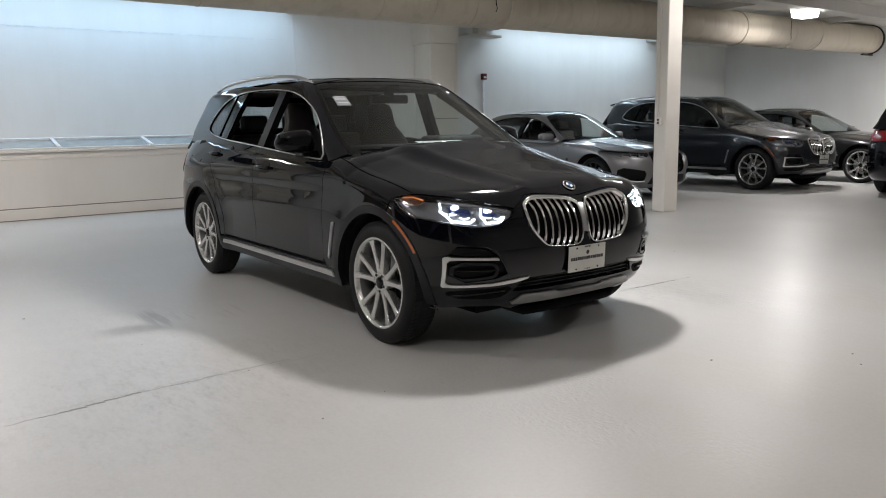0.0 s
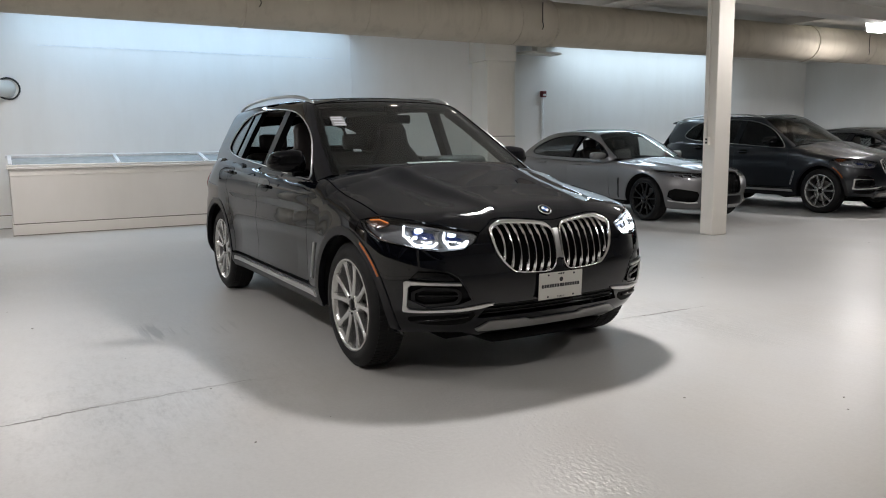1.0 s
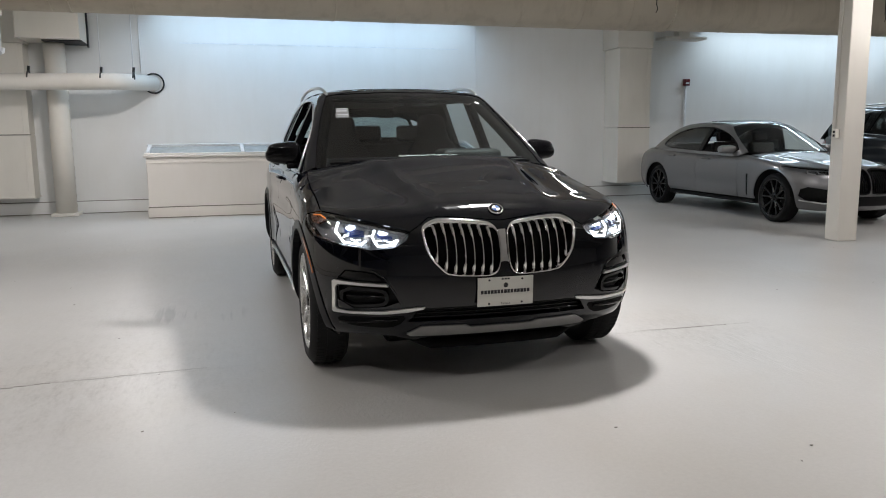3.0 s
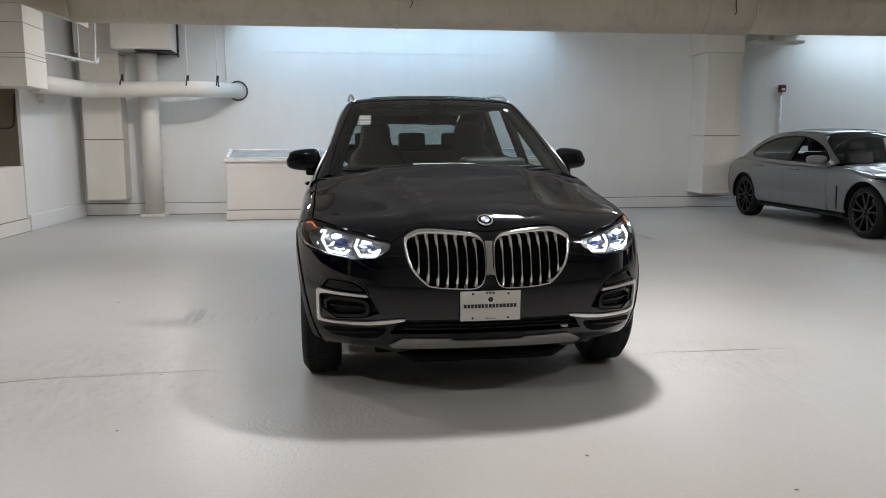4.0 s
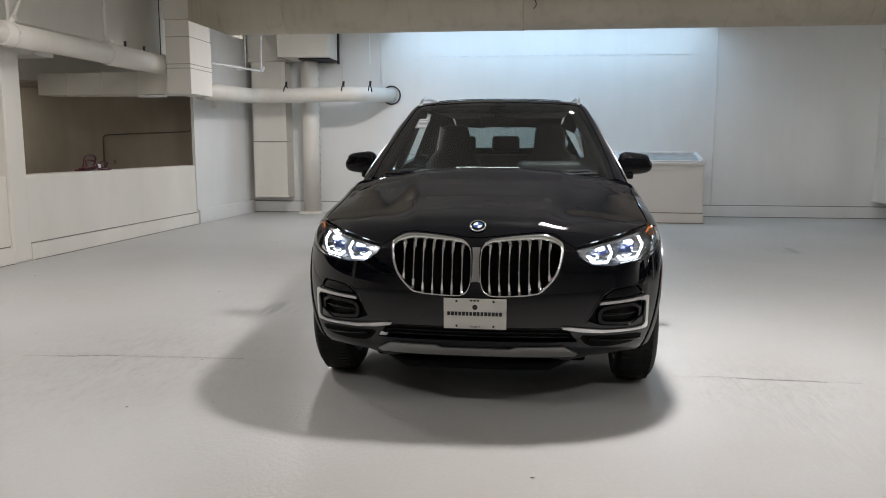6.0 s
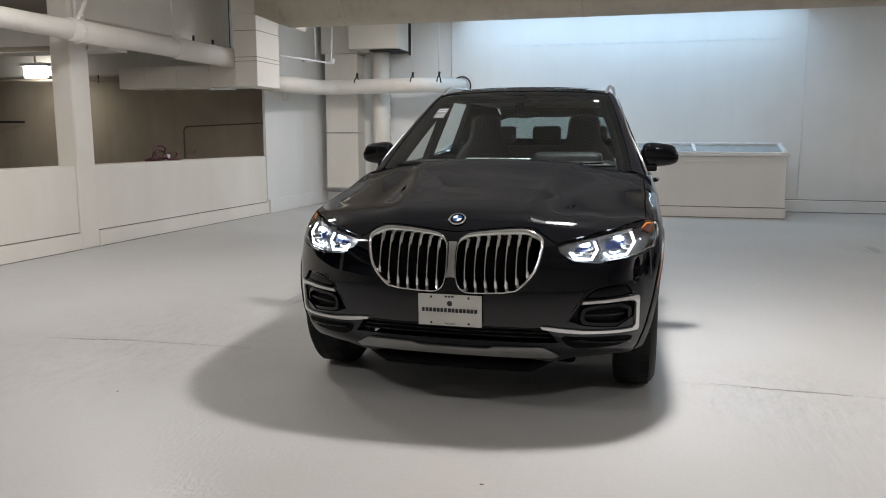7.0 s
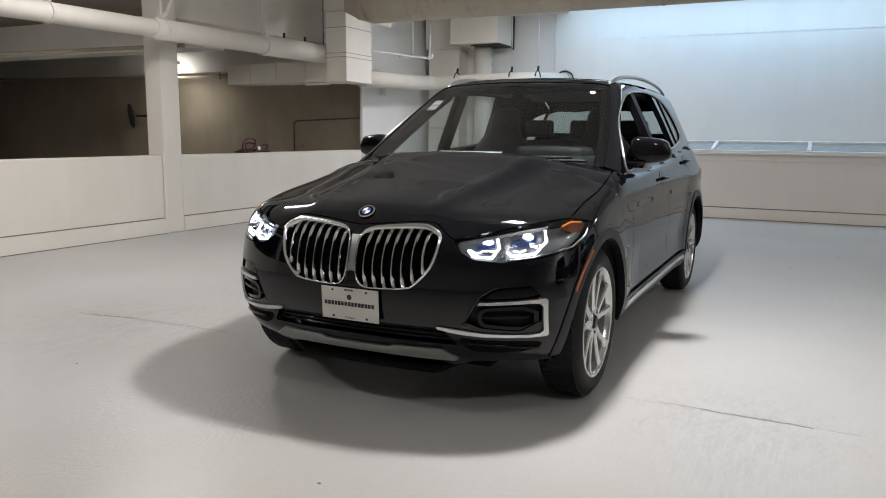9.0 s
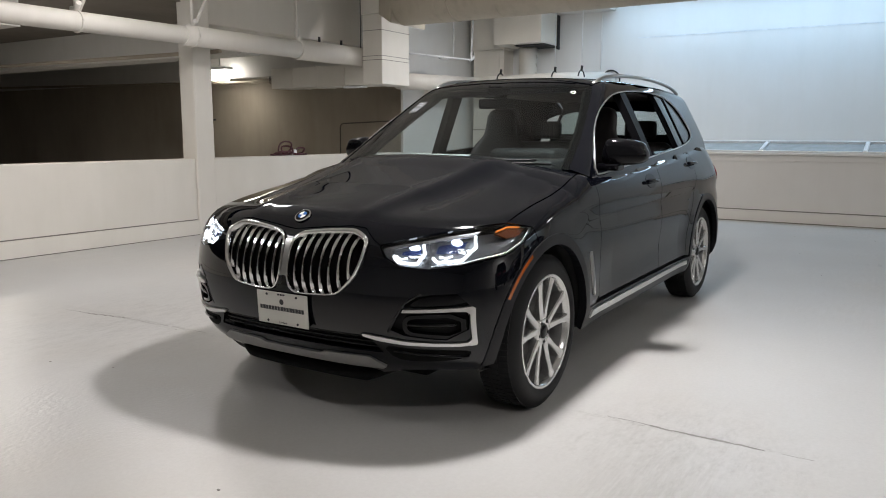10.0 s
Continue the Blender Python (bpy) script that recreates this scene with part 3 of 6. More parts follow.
# shade at the box's plinth and floor edge, drawn as thin dark strips
part("plinth_seam", boxed(BX0 - 0.003, BX1 + 0.003, BY - 0.006, BY + 0.02, 0.171, 0.186), MAT_SEAM_SHADOW, bench)
part("floor_seam", boxed(BX0 - 0.015, BX1 + 0.015, BY - 0.026, BY - 0.021, 0.001, 0.014), MAT_SEAM_SHADOW, bench)
part("top_lip", boxed(BX0 - 0.035, BX1 + 0.035, BY - 0.03, BY + 0.10, 1.0, 1.035, 0.006), MAT_BENCH, bench)
part("moulding", boxed(BX0 - 0.006, BX1 + 0.006, BY - 0.010, BY, 0.90, 0.915, 0.003), MAT_BENCH, bench)
TILT_LID = Matrix.Translation((0, BY + 0.07, 1.035)) @ Matrix.Rotation(radians(11.5), 4, "X")
part("lid_pane", boxed(BX0, BX1, 0.02, 0.63, 0.0, 0.012, 0, TILT_LID), plain("greyed_glass", (0.36, 0.40, 0.41), 0.12, strength=0.0), bench, "greyed glass pane")
part("front_rail", boxed(BX0 - 0.03, BX1 + 0.03, 0.0, 0.035, 0.002, 0.028, 0.004, TILT_LID), MAT_BENCH, bench)
part("back_rail", boxed(BX0 - 0.03, BX1 + 0.03, 0.60, 0.65, 0.002, 0.05, 0.004, TILT_LID), MAT_WHITE, bench)
for x in (BX0, -1.05, 0.33, 1.71, BX1 - 0.05):
    part("glazing_bar", boxed(x - 0.005, x + 0.05, 0.03, 0.60, 0.002, 0.045, 0.004, TILT_LID), MAT_WHITE, bench)

# floor joint, stains and crumbs
def curve_line(*pts):
    """A straight-run function through points."""
    return lambda x: float(np.interp(x, [p[0] for p in pts], [p[1] for p in pts]))


joint = thing("floor_joint", "dark saw-cut joint across the floor", "joint")
rnd = random.Random(7)
joint_y = curve_line((-2.95, 0.835), (-2.4, 0.905), (-1.5, 0.945), (-1.0, 0.955), (1.0, 0.911), (1.6, 0.893), (2.1, 0.872))
for start, stop in ((-2.95, -1.55), (1.25, 2.12)):
    x, drift = start, 0.0
    while x < stop:
        run = rnd.uniform(0.025, 0.09)
        drift = 0.8 * drift + rnd.uniform(-0.006, 0.006)
        end = min(1.0, (x - start) * 4, (stop - x) * 3) + 0.15
        wide = rnd.uniform(0.003, 0.0085) * end * (0.55 if x > -1.6 and x < 0 else 1.0)
        if rnd.random() < 0.95:
            bm = bmesh.new()
            slant = rnd.uniform(-0.004, 0.004)
            y = joint_y(x) + drift
            low = [bm.verts.new(q) for q in ((x, y - wide * rnd.uniform(0.2, 1), 0.0004), (x + run, y + slant - wide, 0.0004), (x + run * rnd.uniform(0.9, 1.15), y + slant + wide * rnd.uniform(0.2, 1), 0.0004), (x, y + wide, 0.0004))]
            top = [bm.verts.new(v.co + Vector((0, 0, 0.0008))) for v in low]
            bm.faces.new(top)
            for i in range(4):
                bm.faces.new((low[i], low[(i + 1) % 4], top[(i + 1) % 4], top[i]))
            part("joint_run", bm, MAT_CRACK if -2.85 < x < -2.35 or 1.45 < x < 1.95 else MAT_CRACK_SOFT, joint)
        x += run * 0.96
for k in range(46):
    r = rnd.uniform(0.004, 0.009)
    x, y = rnd.uniform(-5, 7), rnd.uniform(-1.4, 9.5)
    if abs(x) < 1.2 and -0.1 < y < 5.2:
        continue
    s = thing("floor_speck", "tiny dark crumb on the floor", "debris", "crumbs on the floor")
    bm = bmesh.new()
    bmesh.ops.create_icosphere(bm, subdivisions=1, radius=r, matrix=Matrix.Diagonal((1, rnd.uniform(0.4, 1.0), 0.3, 1)))
    part("crumb", bm, MAT_CRACK, s)
    s.matrix_world = pose(x, y, r * 0.2, 0, 0, rnd.uniform(0, 180))
for x, y in ((0.288, -0.587), (0.983, -1.014), (-2.571, 3.014)):
    s = thing("floor_speck", "tiny dark crumb on the floor", "debris", "crumbs on the floor")
    bm = bmesh.new()
    bmesh.ops.create_icosphere(bm, subdivisions=1, radius=0.010, matrix=Matrix.Diagonal((1, 0.6, 0.3, 1)))
    part("crumb", bm, MAT_CRACK, s)
    s.matrix_world = pose(x, y, 0.003)

# ---- car bodies: panels are cut from smooth surfaces given by functions ----
from mathutils.geometry import delaunay_2d_cdt


def curve(*pts):
    """A smooth function through points, level beyond its ends."""
    xs, ys = np.array([p[0] for p in pts], float), np.array([p[1] for p in pts], float)
    ms = np.gradient(ys, xs)

    def at(x):
        x = np.clip(x, xs[0], xs[-1])
        i = np.clip(np.searchsorted(xs, x) - 1, 0, len(xs) - 2)
        h = xs[i + 1] - xs[i]
        t = (x - xs[i]) / h
        return (2 * t**3 - 3 * t**2 + 1) * ys[i] + (t**3 - 2 * t**2 + t) * h * ms[i] + (3 * t**2 - 2 * t**3) * ys[i + 1] + (t**3 - t**2) * h * ms[i + 1]

    return at


def smax(a, b, k):
    h = np.clip(0.5 + 0.5 * (a - b) / k, 0, 1)
    return b + (a - b) * h + k * h * (1 - h)


def cast(F, o, d, reach, steps=90):
    """The first points at which rays from outside enter the surface F = 0."""
    n = len(o)
    d = np.broadcast_to(d, (n, 3))
    # steps as long as the surface is far, then halving
    t, best, best_t = np.zeros(n), np.full(n, 9.0), np.zeros(n)
    lo, hi = np.zeros(n), np.full(n, -1.0)
    live = np.arange(n)
    for _ in range(steps):
        f = F(o[live] + d[live] * t[live, None])
        better = f < best[live]
        best[live[better]], best_t[live[better]] = f[better], t[live[better]]
        hi[live[f < 0]] = t[live[f < 0]]
        live, f = live[f >= 0], f[f >= 0]
        lo[live] = t[live]
        t[live] += np.clip(f * 0.6, 0.012, 0.4)
        live = live[t[live] < reach]
        if not len(live):
            break
    lost = hi < 0
    hi[lost], lo[lost] = best_t[lost], best_t[lost]
    for _ in range(15):
        mid = (lo + hi) / 2
        neg = F(o + d * mid[:, None]) < 0
        hi, lo = np.where(neg, mid, hi), np.where(neg, lo, mid)
    return o + d * hi[:, None]


def slope(F, p, e=0.002):
    g = np.stack([F(p + np.eye(3)[i] * e) - F(p - np.eye(3)[i] * e) for i in range(3)], 1)
    return g / np.maximum(np.linalg.norm(g, axis=1, keepdims=True), 1e-9)


class Flat:
    """Rays along one direction: uv are the places across it."""

    def __init__(self, d, u, v, reach=6.0):
        self.d, self.u, self.v = (np.array(a, float) / np.linalg.norm(a) for a in (d, u, v))
        self.reach = reach

    def hit(self, F, uv, middle=(0, 2.4, 0.8)):
        m = np.array(middle)
        base = m - self.d * (m @ self.d)
        base = base - self.u * (base @ self.u) - self.v * (base @ self.v) + self.d * (m @ self.d)
        o = base + uv[:, :1] * self.u + uv[:, 1:] * self.v - self.d * self.reach / 2
        return cast(F, o, self.d[None], self.reach, 130)

    def uv(self, p):
        return np.stack([p @ self.u, p @ self.v], 1)


class Round:
    """Rays towards an upright axis: u is the angle round it (0 to the front), v the height."""

    def __init__(self, y):
        self.c = y

    def hit(self, F, uv):
        d = np.stack([np.sin(uv[:, 0]), -np.cos(uv[:, 0]), 0 * uv[:, 0]], 1)
        o = np.stack([0 * uv[:, 0], 0 * uv[:, 0] + self.c, uv[:, 1]], 1) + 2.2 * d
        return cast(F, o, -d, 2.1)

    def uv(self, p):
        return np.stack([np.arctan2(p[:, 0], self.c - p[:, 1]), p[:, 2]], 1)


class Ball:
    """Rays towards a point: u the angle round it, v the angle up."""

    def __init__(self, c):
        self.c = np.array(c, float)

    def hit(self, F, uv):
        ce = np.cos(uv[:, 1])
        d = np.stack([np.sin(uv[:, 0]) * ce, -np.cos(uv[:, 0]) * ce, np.sin(uv[:, 1])], 1)
        return cast(F, self.c + 3.2 * d, -d, 3.1, 120)

    def uv(self, p):
        q = p - self.c
        return np.stack([np.arctan2(q[:, 0], -q[:, 1]), np.arctan2(q[:, 2], np.hypot(q[:, 0], q[:, 1]))], 1)


FRONT = Flat((0, 1, 0), (1, 0, 0), (0, 0, 1))
SIDE = Flat((-1, 0, 0), (0, 1, 0), (0, 0, 1))
DOWN = Flat((0, 0, -1), (1, 0, 0), (0, 1, 0))
SLANT = Flat((0, 0.6, -0.8), (1, 0, 0), (0, 0.8, 0.6))
KINDS = {"f": FRONT, "s": SIDE, "t": DOWN}


def spots(F, *marks):
    """Places on F for marks ('f', x, z), ('s', y, z) or ('t', x, y)."""
    out = np.zeros((len(marks), 3))
    for kind in KINDS:
        at = [i for i, m in enumerate(marks) if m[0] == kind]
        if at:
            out[at] = KINDS[kind].hit(F, np.array([marks[i][1:] for i in at], float))
    return out


def dense(poly, step, closed=True):
    poly = np.asarray(poly, float)
    ends = np.roll(poly, -1, 0) if closed else poly[1:]
    out = []
    for a, b in zip(poly, ends):
        n = max(1, int(math.ceil(np.linalg.norm(b - a) / step)))
        out += [a + (b - a) * k / n for k in range(n)]
    if not closed:
        out.append(poly[-1])
    return np.array(out)


def softened(poly, times=2, closed=True):
    """Cuts the corners of a line, to round it."""
    p = np.asarray(poly, float)
    for _ in range(times):
        q = np.roll(p, -1, 0)
        new_p = np.stack([0.75 * p + 0.25 * q, 0.25 * p + 0.75 * q], 1).reshape(-1, p.shape[1])
        p = new_p if closed else np.concatenate([p[:1], new_p[1:-3], p[-1:]])
    return p


def inside(poly, pts):
    x, y = pts[:, 0], pts[:, 1]
    res = np.zeros(len(pts), bool)
    for (x0, y0), (x1, y1) in zip(poly, np.roll(poly, -1, 0)):
        cross = (y0 > y) != (y1 > y)
        res ^= cross & (x < (x1 - x0) * (y - y0) / (y1 - y0 + 1e-12) + x0)
    return res


def sheet(name, verts, normals, tris, thick):
    """A panel with thickness: outer face, inner face and rim, with exact normals outside."""
    n = len(verts)
    inner = verts - normals * thick
    count = {}
    for a, b, c in tris:
        for e in ((a, b), (b, c), (c, a)):
            count[e] = count.get(e, 0) + 1
    rim = [(a, b) for (a, b) in count if (b, a) not in count]
    faces = [tuple(t) for t in tris] + [(c + n, b + n, a + n) for a, b, c in tris] + [(b, a, a + n, b + n) for a, b in rim]
    mesh = bpy.data.meshes.new(name)
    both = np.concatenate([verts, inner])
    mesh.from_pydata(both.tolist(), [], faces)
    mesh.polygons.foreach_set("use_smooth", [True] * len(faces))
    t, q = np.array(tris), np.array(faces[2 * len(tris):])
    v = np.cross(both[q[:, 1]] - both[q[:, 0]], both[q[:, 2]] - both[q[:, 1]])
    v = v / np.maximum(np.linalg.norm(v, axis=1, keepdims=True), 1e-9)
    loops = np.concatenate([normals[t.ravel()], -normals[t[:, ::-1].ravel()], np.repeat(v, 4, 0)])
    mesh.normals_split_custom_set(loops.tolist())
    return mesh


class Car:
    """Adds parts to one car; every part with a side is made on +x and mirrored."""

    def __init__(self, name, label):
        self.root = thing(name, label, "car")

    def link(self, name, mesh, material, label="", parent=None):
        mesh.materials.append(material)
        if material in (WINDSHIELD, TINTED, LENS):
            # the inner face and rim of a pane are plainly clear, so that it reflects once
            mesh.materials.append(CLEAR)
            count = (len(mesh.polygons) - sum(len(q.vertices) == 4 for q in mesh.polygons)) // 2
            mesh.polygons.foreach_set("material_index", [0] * count + [1] * (len(mesh.polygons) - count))
        ob = new(name, mesh)
        ob.parent = parent or self.root
        if label:
            ob["label"] = label
        return ob

    def panel(self, name, F, dom, outline, material, holes=(), step=0.03, lift=0.0, thick=0.012, mirror=False, full=False, label="", parent=None, scale=1.0, shrink=0.0):
        """A panel on F inside an outline given in places. full: the outline is the +x half of a symmetric one."""

        def flat(line):
            uv = line if line.shape[1] == 2 else dom.uv(line)
            return uv * scale

        edge = flat(np.asarray(outline, float))
        if full:
            edge = np.concatenate([edge, (edge * (-1, 1))[::-1]])
        keep = np.linalg.norm(edge - np.roll(edge, 1, 0), axis=1) > 1e-4
        edge = edge[keep]
        if shrink:
            area = np.sum(edge[:, 0] * np.roll(edge[:, 1], -1) - np.roll(edge[:, 0], -1) * edge[:, 1])
            way = np.roll(edge, -1, 0) - np.roll(edge, 1, 0)
            way = way / np.maximum(np.linalg.norm(way, axis=1, keepdims=True), 1e-9)
            edge = edge + np.stack([-way[:, 1], way[:, 0]], 1) * shrink * math.copysign(1, area)
        rings = [dense(edge, step)]
        for h in holes:
            u = flat(np.asarray(h, float))
            rings.append(dense(u, step * 0.7))
            if full:
                rings.append(dense((u * (-1, 1))[::-1], step * 0.7))
        lo, hi = edge.min(0), edge.max(0)
        gx, gy = np.meshgrid(np.arange(lo[0] + step / 2, hi[0], step), np.arange(lo[1] + step / 2, hi[1], step))
        grid = np.stack([gx.ravel(), gy.ravel()], 1)
        ok = inside(rings[0], grid)
        for r in rings[1:]:
            ok &= ~inside(r, grid)
        grid = grid[ok]
        rim = np.concatenate(rings)
        if len(grid):
            near = np.full(len(grid), 9.0)
            for k in range(0, len(rim), 200):
                near = np.minimum(near, np.linalg.norm(grid[:, None] - rim[None, k:k + 200], axis=2).min(1))
            grid = grid[near > step * 0.5]
        pts = np.concatenate([rim, grid])
        edges, at = [], 0
        for r in rings:
            edges += [(at + k, at + (k + 1) % len(r)) for k in range(len(r))]
            at += len(r)
        out = delaunay_2d_cdt([Vector(p) for p in pts], edges, [], 0, 1e-6)
        uv = np.array([tuple(v) for v in out[0]])
        tris = np.array([list(f) for f in out[2]])
        mid = uv[tris].mean(1)
        ok = inside(rings[0], mid)
        for r in rings[1:]:
            ok &= ~inside(r, mid)
        tris = tris[ok]
        p = dom.hit(F, uv / scale)
        nrm = slope(F, p)
        p = p + nrm * lift
        a, b, c = p[tris[:, 0]], p[tris[:, 1]], p[tris[:, 2]]
        if np.sum(np.cross(b - a, c - a) * nrm[tris[:, 0]]) < 0:
            tris = tris[:, ::-1]
        made = self.link(name, sheet(name, p, nrm, tris.tolist(), thick), material, label, parent)
        if mirror:
            q, m = p * (-1, 1, 1), nrm * (-1, 1, 1)
            other = self.link(name, sheet(name, q, m, tris[:, ::-1].tolist(), thick), material, label, parent)
            return made, other
        return made

    def shell(self, name, F, centre, material, around=120, up=44, lift=0.0):
        """A closed skin all round, seen from a point inside."""
        u = np.linspace(0, 2 * math.pi, around, endpoint=False)
        v = np.linspace(-1.45, 1.45, up)
        gu, gv = np.meshgrid(u, v)
        ball = Ball(centre)
        uv = np.stack([gu.ravel(), gv.ravel()], 1)
        p = ball.hit(F, uv)
        p = p + slope(F, p) * lift
        faces = []
        for j in range(up - 1):
            for i in range(around):
                a, b = j * around + i, j * around + (i + 1) % around
                faces.append((a, b, b + around, a + around))
        faces += [tuple(range(around))[::-1], tuple(range((up - 1) * around, up * around))]
        mesh = bpy.data.meshes.new(name)
        mesh.from_pydata(p.tolist(), [], faces)
        mesh.polygons.foreach_set("use_smooth", [True] * len(faces))
        return self.link(name, mesh, material)

    def loft_ring(self, name, F, outer, inner, rows, material, label=""):
        """A rounded frame between two outlines, on both sides; rows are (share inwards, lift)."""
        lines = []
        for share, lift in rows:
            p = spots(F, *[("f", a, b) for a, b in outer + (inner - outer) * share])
            lines.append(p + slope(F, p) * (1, 1, 1) * lift)
        for side in (1, -1):
            bm = bmesh.new()
            rings = [[bm.verts.new((side * q[0], q[1], q[2])) for q in line] for line in lines]
            n = len(rings[0])
            for a, b in zip(rings, rings[1:]):
                for k in range(n):
                    bm.faces.new((a[k], a[(k + 1) % n], b[(k + 1) % n], b[k]))
            bmesh.ops.recalc_face_normals(bm, faces=bm.faces)
            part(name, bm, material, self.root, label, True)

    def bar(self, name, points, radius, material, sides=8, mirror=False, label="", parent=None):
        """A rod along places."""
        res = []
        for s in ((1, -1) if mirror else (1,)):
            bm = tube([(x * s, y, z) for x, y, z in points], radius, sides)
            if s < 0:
                bmesh.ops.reverse_faces(bm, faces=bm.faces)
            res.append(part(name, bm, material, parent or self.root, label))
        return res

    def solid(self, name, bm, material, mirror=False, label="", parent=None, smooth=False):
        other = bm.copy() if mirror else None
        res = [part(name, bm, material, parent or self.root, label, smooth)]
        if mirror:
            bmesh.ops.scale(other, vec=(-1, 1, 1), verts=other.verts)
            bmesh.ops.reverse_faces(other, faces=other.faces)
            res.append(part(name, other, material, parent or self.root, label, smooth))
        return res


def arc(y, z, r, a0, a1, n=14):
    """Side marks on a wheel arch; angles from straight up, towards the front."""
    return [("s", y - r * math.sin(radians(a)), z + r * math.cos(radians(a))) for a in np.linspace(a0, a1, n)]


def trace(F, *marks, lift=0.0, step=0.05):
    """A line over the surface through marks."""
    p = dense(spots(F, *marks), step, closed=False)
    return p + slope(F, p) * lift


# ---- car materials ----


def car_paint(name, base, metal=0.0, rough=0.3):
    n = Nodes(name)
    flake = n.ramp(n.noise(900, 2), (0.35, 0.85), (0.65, 1.0))
    n.set(Base_Color=n.mix(1.0, base, flake, "MULTIPLY"), Metallic=metal, Roughness=rough, Specular_IOR_Level=0.0 if metal == 0 else 0.3, Coat_Weight=1.0, Coat_Roughness=0.012, Coat_IOR=1.5)
    return n.mat


def glass(name, tint, alpha, through):
    """Thin tinted glass: partly clear, with a mirror-like face."""
    n = Nodes(name)
    n.set(Base_Color=tint, Roughness=0.02, Specular_IOR_Level=0.6)
    clear = n.add("ShaderNodeBsdfTransparent", Color=(*[through * (0.6 + 0.4 * c / max(tint)) for c in tint], 1))
    gloss = n.add("ShaderNodeBsdfGlossy", Color=(1, 1, 1, 1), Roughness=0.015)
    rim = n.add("ShaderNodeFresnel", IOR=1.5)
    body = n.add("ShaderNodeMixShader", Fac=alpha)
    n.put(body.inputs[1], clear.outputs[0])
    n.put(body.inputs[2], n.bsdf.outputs[0])
    top = n.add("ShaderNodeMixShader", Fac=rim.outputs[0])
    n.put(top.inputs[1], body.outputs[0])
    n.put(top.inputs[2], gloss.outputs[0])
    n.put(n.tree.nodes["Material Output"].inputs[0], top.outputs[0])
    return n.mat


PAINT_BLACK = car_paint("black_car_paint", (0.0024, 0.0029, 0.0052))
PAINT_BLUE = car_paint("dark_grey_blue_car_paint", (0.011, 0.014, 0.019), 0.4, 0.35)
PAINT_GREY = car_paint("grey_metallic_car_paint", (0.20, 0.20, 0.205), 0.6, 0.36)
PAINT_DARK = car_paint("dark_car_paint", (0.012, 0.013, 0.014), 0.2, 0.3)
CHROME = plain("chrome_trim", (0.80, 0.80, 0.80), 0.07, 1.0, strength=0, shade=0.03)
SATIN = plain("satin_aluminium_trim", (0.66, 0.66, 0.65), 0.32, 1.0, strength=0.02, shade=0.05)
SKID = plain("grey_skid_metal", (0.36, 0.36, 0.355), 0.42, 1.0, strength=0.04, shade=0.08)
RIM_MAT = plain("silver_alloy", (0.66, 0.66, 0.65), 0.26, 0.9, strength=0.02, shade=0.08)
# wheel barrel: rim alloy with the shade behind the spokes in its colour
BARREL = plain("shaded_alloy_barrel", (0.20, 0.20, 0.20), 0.42, 0.8, strength=0.04, shade=0.12)
RIM_BLACK = plain("black_alloy", (0.012, 0.012, 0.013), 0.25, 0.3, strength=0.02)
PILLAR_BLACK = plain("satin_black_pillar", (0.005, 0.005, 0.006), 0.45, strength=0.02, Specular_IOR_Level=0.08)
GLOSS_BLACK = plain("gloss_black_plastic", (0.004, 0.004, 0.005), 0.06, strength=0, Specular_IOR_Level=0.25)
MATTE_BLACK = plain("grained_black_plastic", (0.007, 0.007, 0.008), 0.5, strength=0.10, grain=400, Specular_IOR_Level=0.2)
ARCH_GREY = plain("dark_grey_arch_plastic", (0.007, 0.007, 0.009), 0.36, strength=0.05, grain=300, Specular_IOR_Level=0.3)
TYRE_MAT = plain("tyre_rubber", (0.010, 0.010, 0.0105), 0.62, strength=0.2, grain=220, Specular_IOR_Level=0.25)
DISC_MAT = plain("brake_disc_steel", (0.30, 0.29, 0.28), 0.42, 1.0, strength=0.05)
LEATHER = plain("brown_black_leather", (0.014, 0.010, 0.009), 0.5, strength=0.03, grain=90)
LEATHER_RED = plain("dark_red_leather", (0.055, 0.010, 0.009), 0.5, strength=0.03, grain=90)
CABIN = plain("black_cabin_trim", (0.005, 0.005, 0.005), 0.6, strength=0.02, grain=90, Specular_IOR_Level=0.15)
DASH_GREY = plain("grey_dash_top", (0.026, 0.026, 0.027), 0.6, strength=0.03, grain=90)
AMBER = plain("amber_reflector", (0.42, 0.095, 0.010), 0.2, strength=0.05, shade=0.05, Coat_Weight=1.0)
RED_LENS = plain("red_lens", (0.35, 0.008, 0.006), 0.15, strength=0.0, Coat_Weight=1.0)
LAMP_CHROME = plain("lamp_reflector", (0.55, 0.56, 0.58), 0.18, 1.0, strength=0.0)
LAMP_DARK = plain("lamp_housing", (0.22, 0.23, 0.25), 0.30, 0.6, strength=0.0)
LAMP_SILVER = plain("silver_lamp_trim", (0.34, 0.35, 0.37), 0.25, 0.7, strength=0.0)
LAMP_BLUE = plain("blue_lamp_bezel", (0.035, 0.06, 0.20), 0.12, 0.3, strength=0.0, Coat_Weight=1.0)
VOID = plain("black_grille_backing", (0.003, 0.003, 0.003), 0.7, strength=0.0, Specular_IOR_Level=0.1)
PAPER = plain("white_paper", (0.82, 0.82, 0.80), 0.6, strength=0.0, shade=0.02)
STICKER = plain("printed_sticker_paper", (0.13, 0.135, 0.135), 0.5, strength=0.0, shade=0.1)
PLATE_MAT = plain("cream_plate_plastic", (0.66, 0.65, 0.60), 0.35, strength=0.0, shade=0.04)
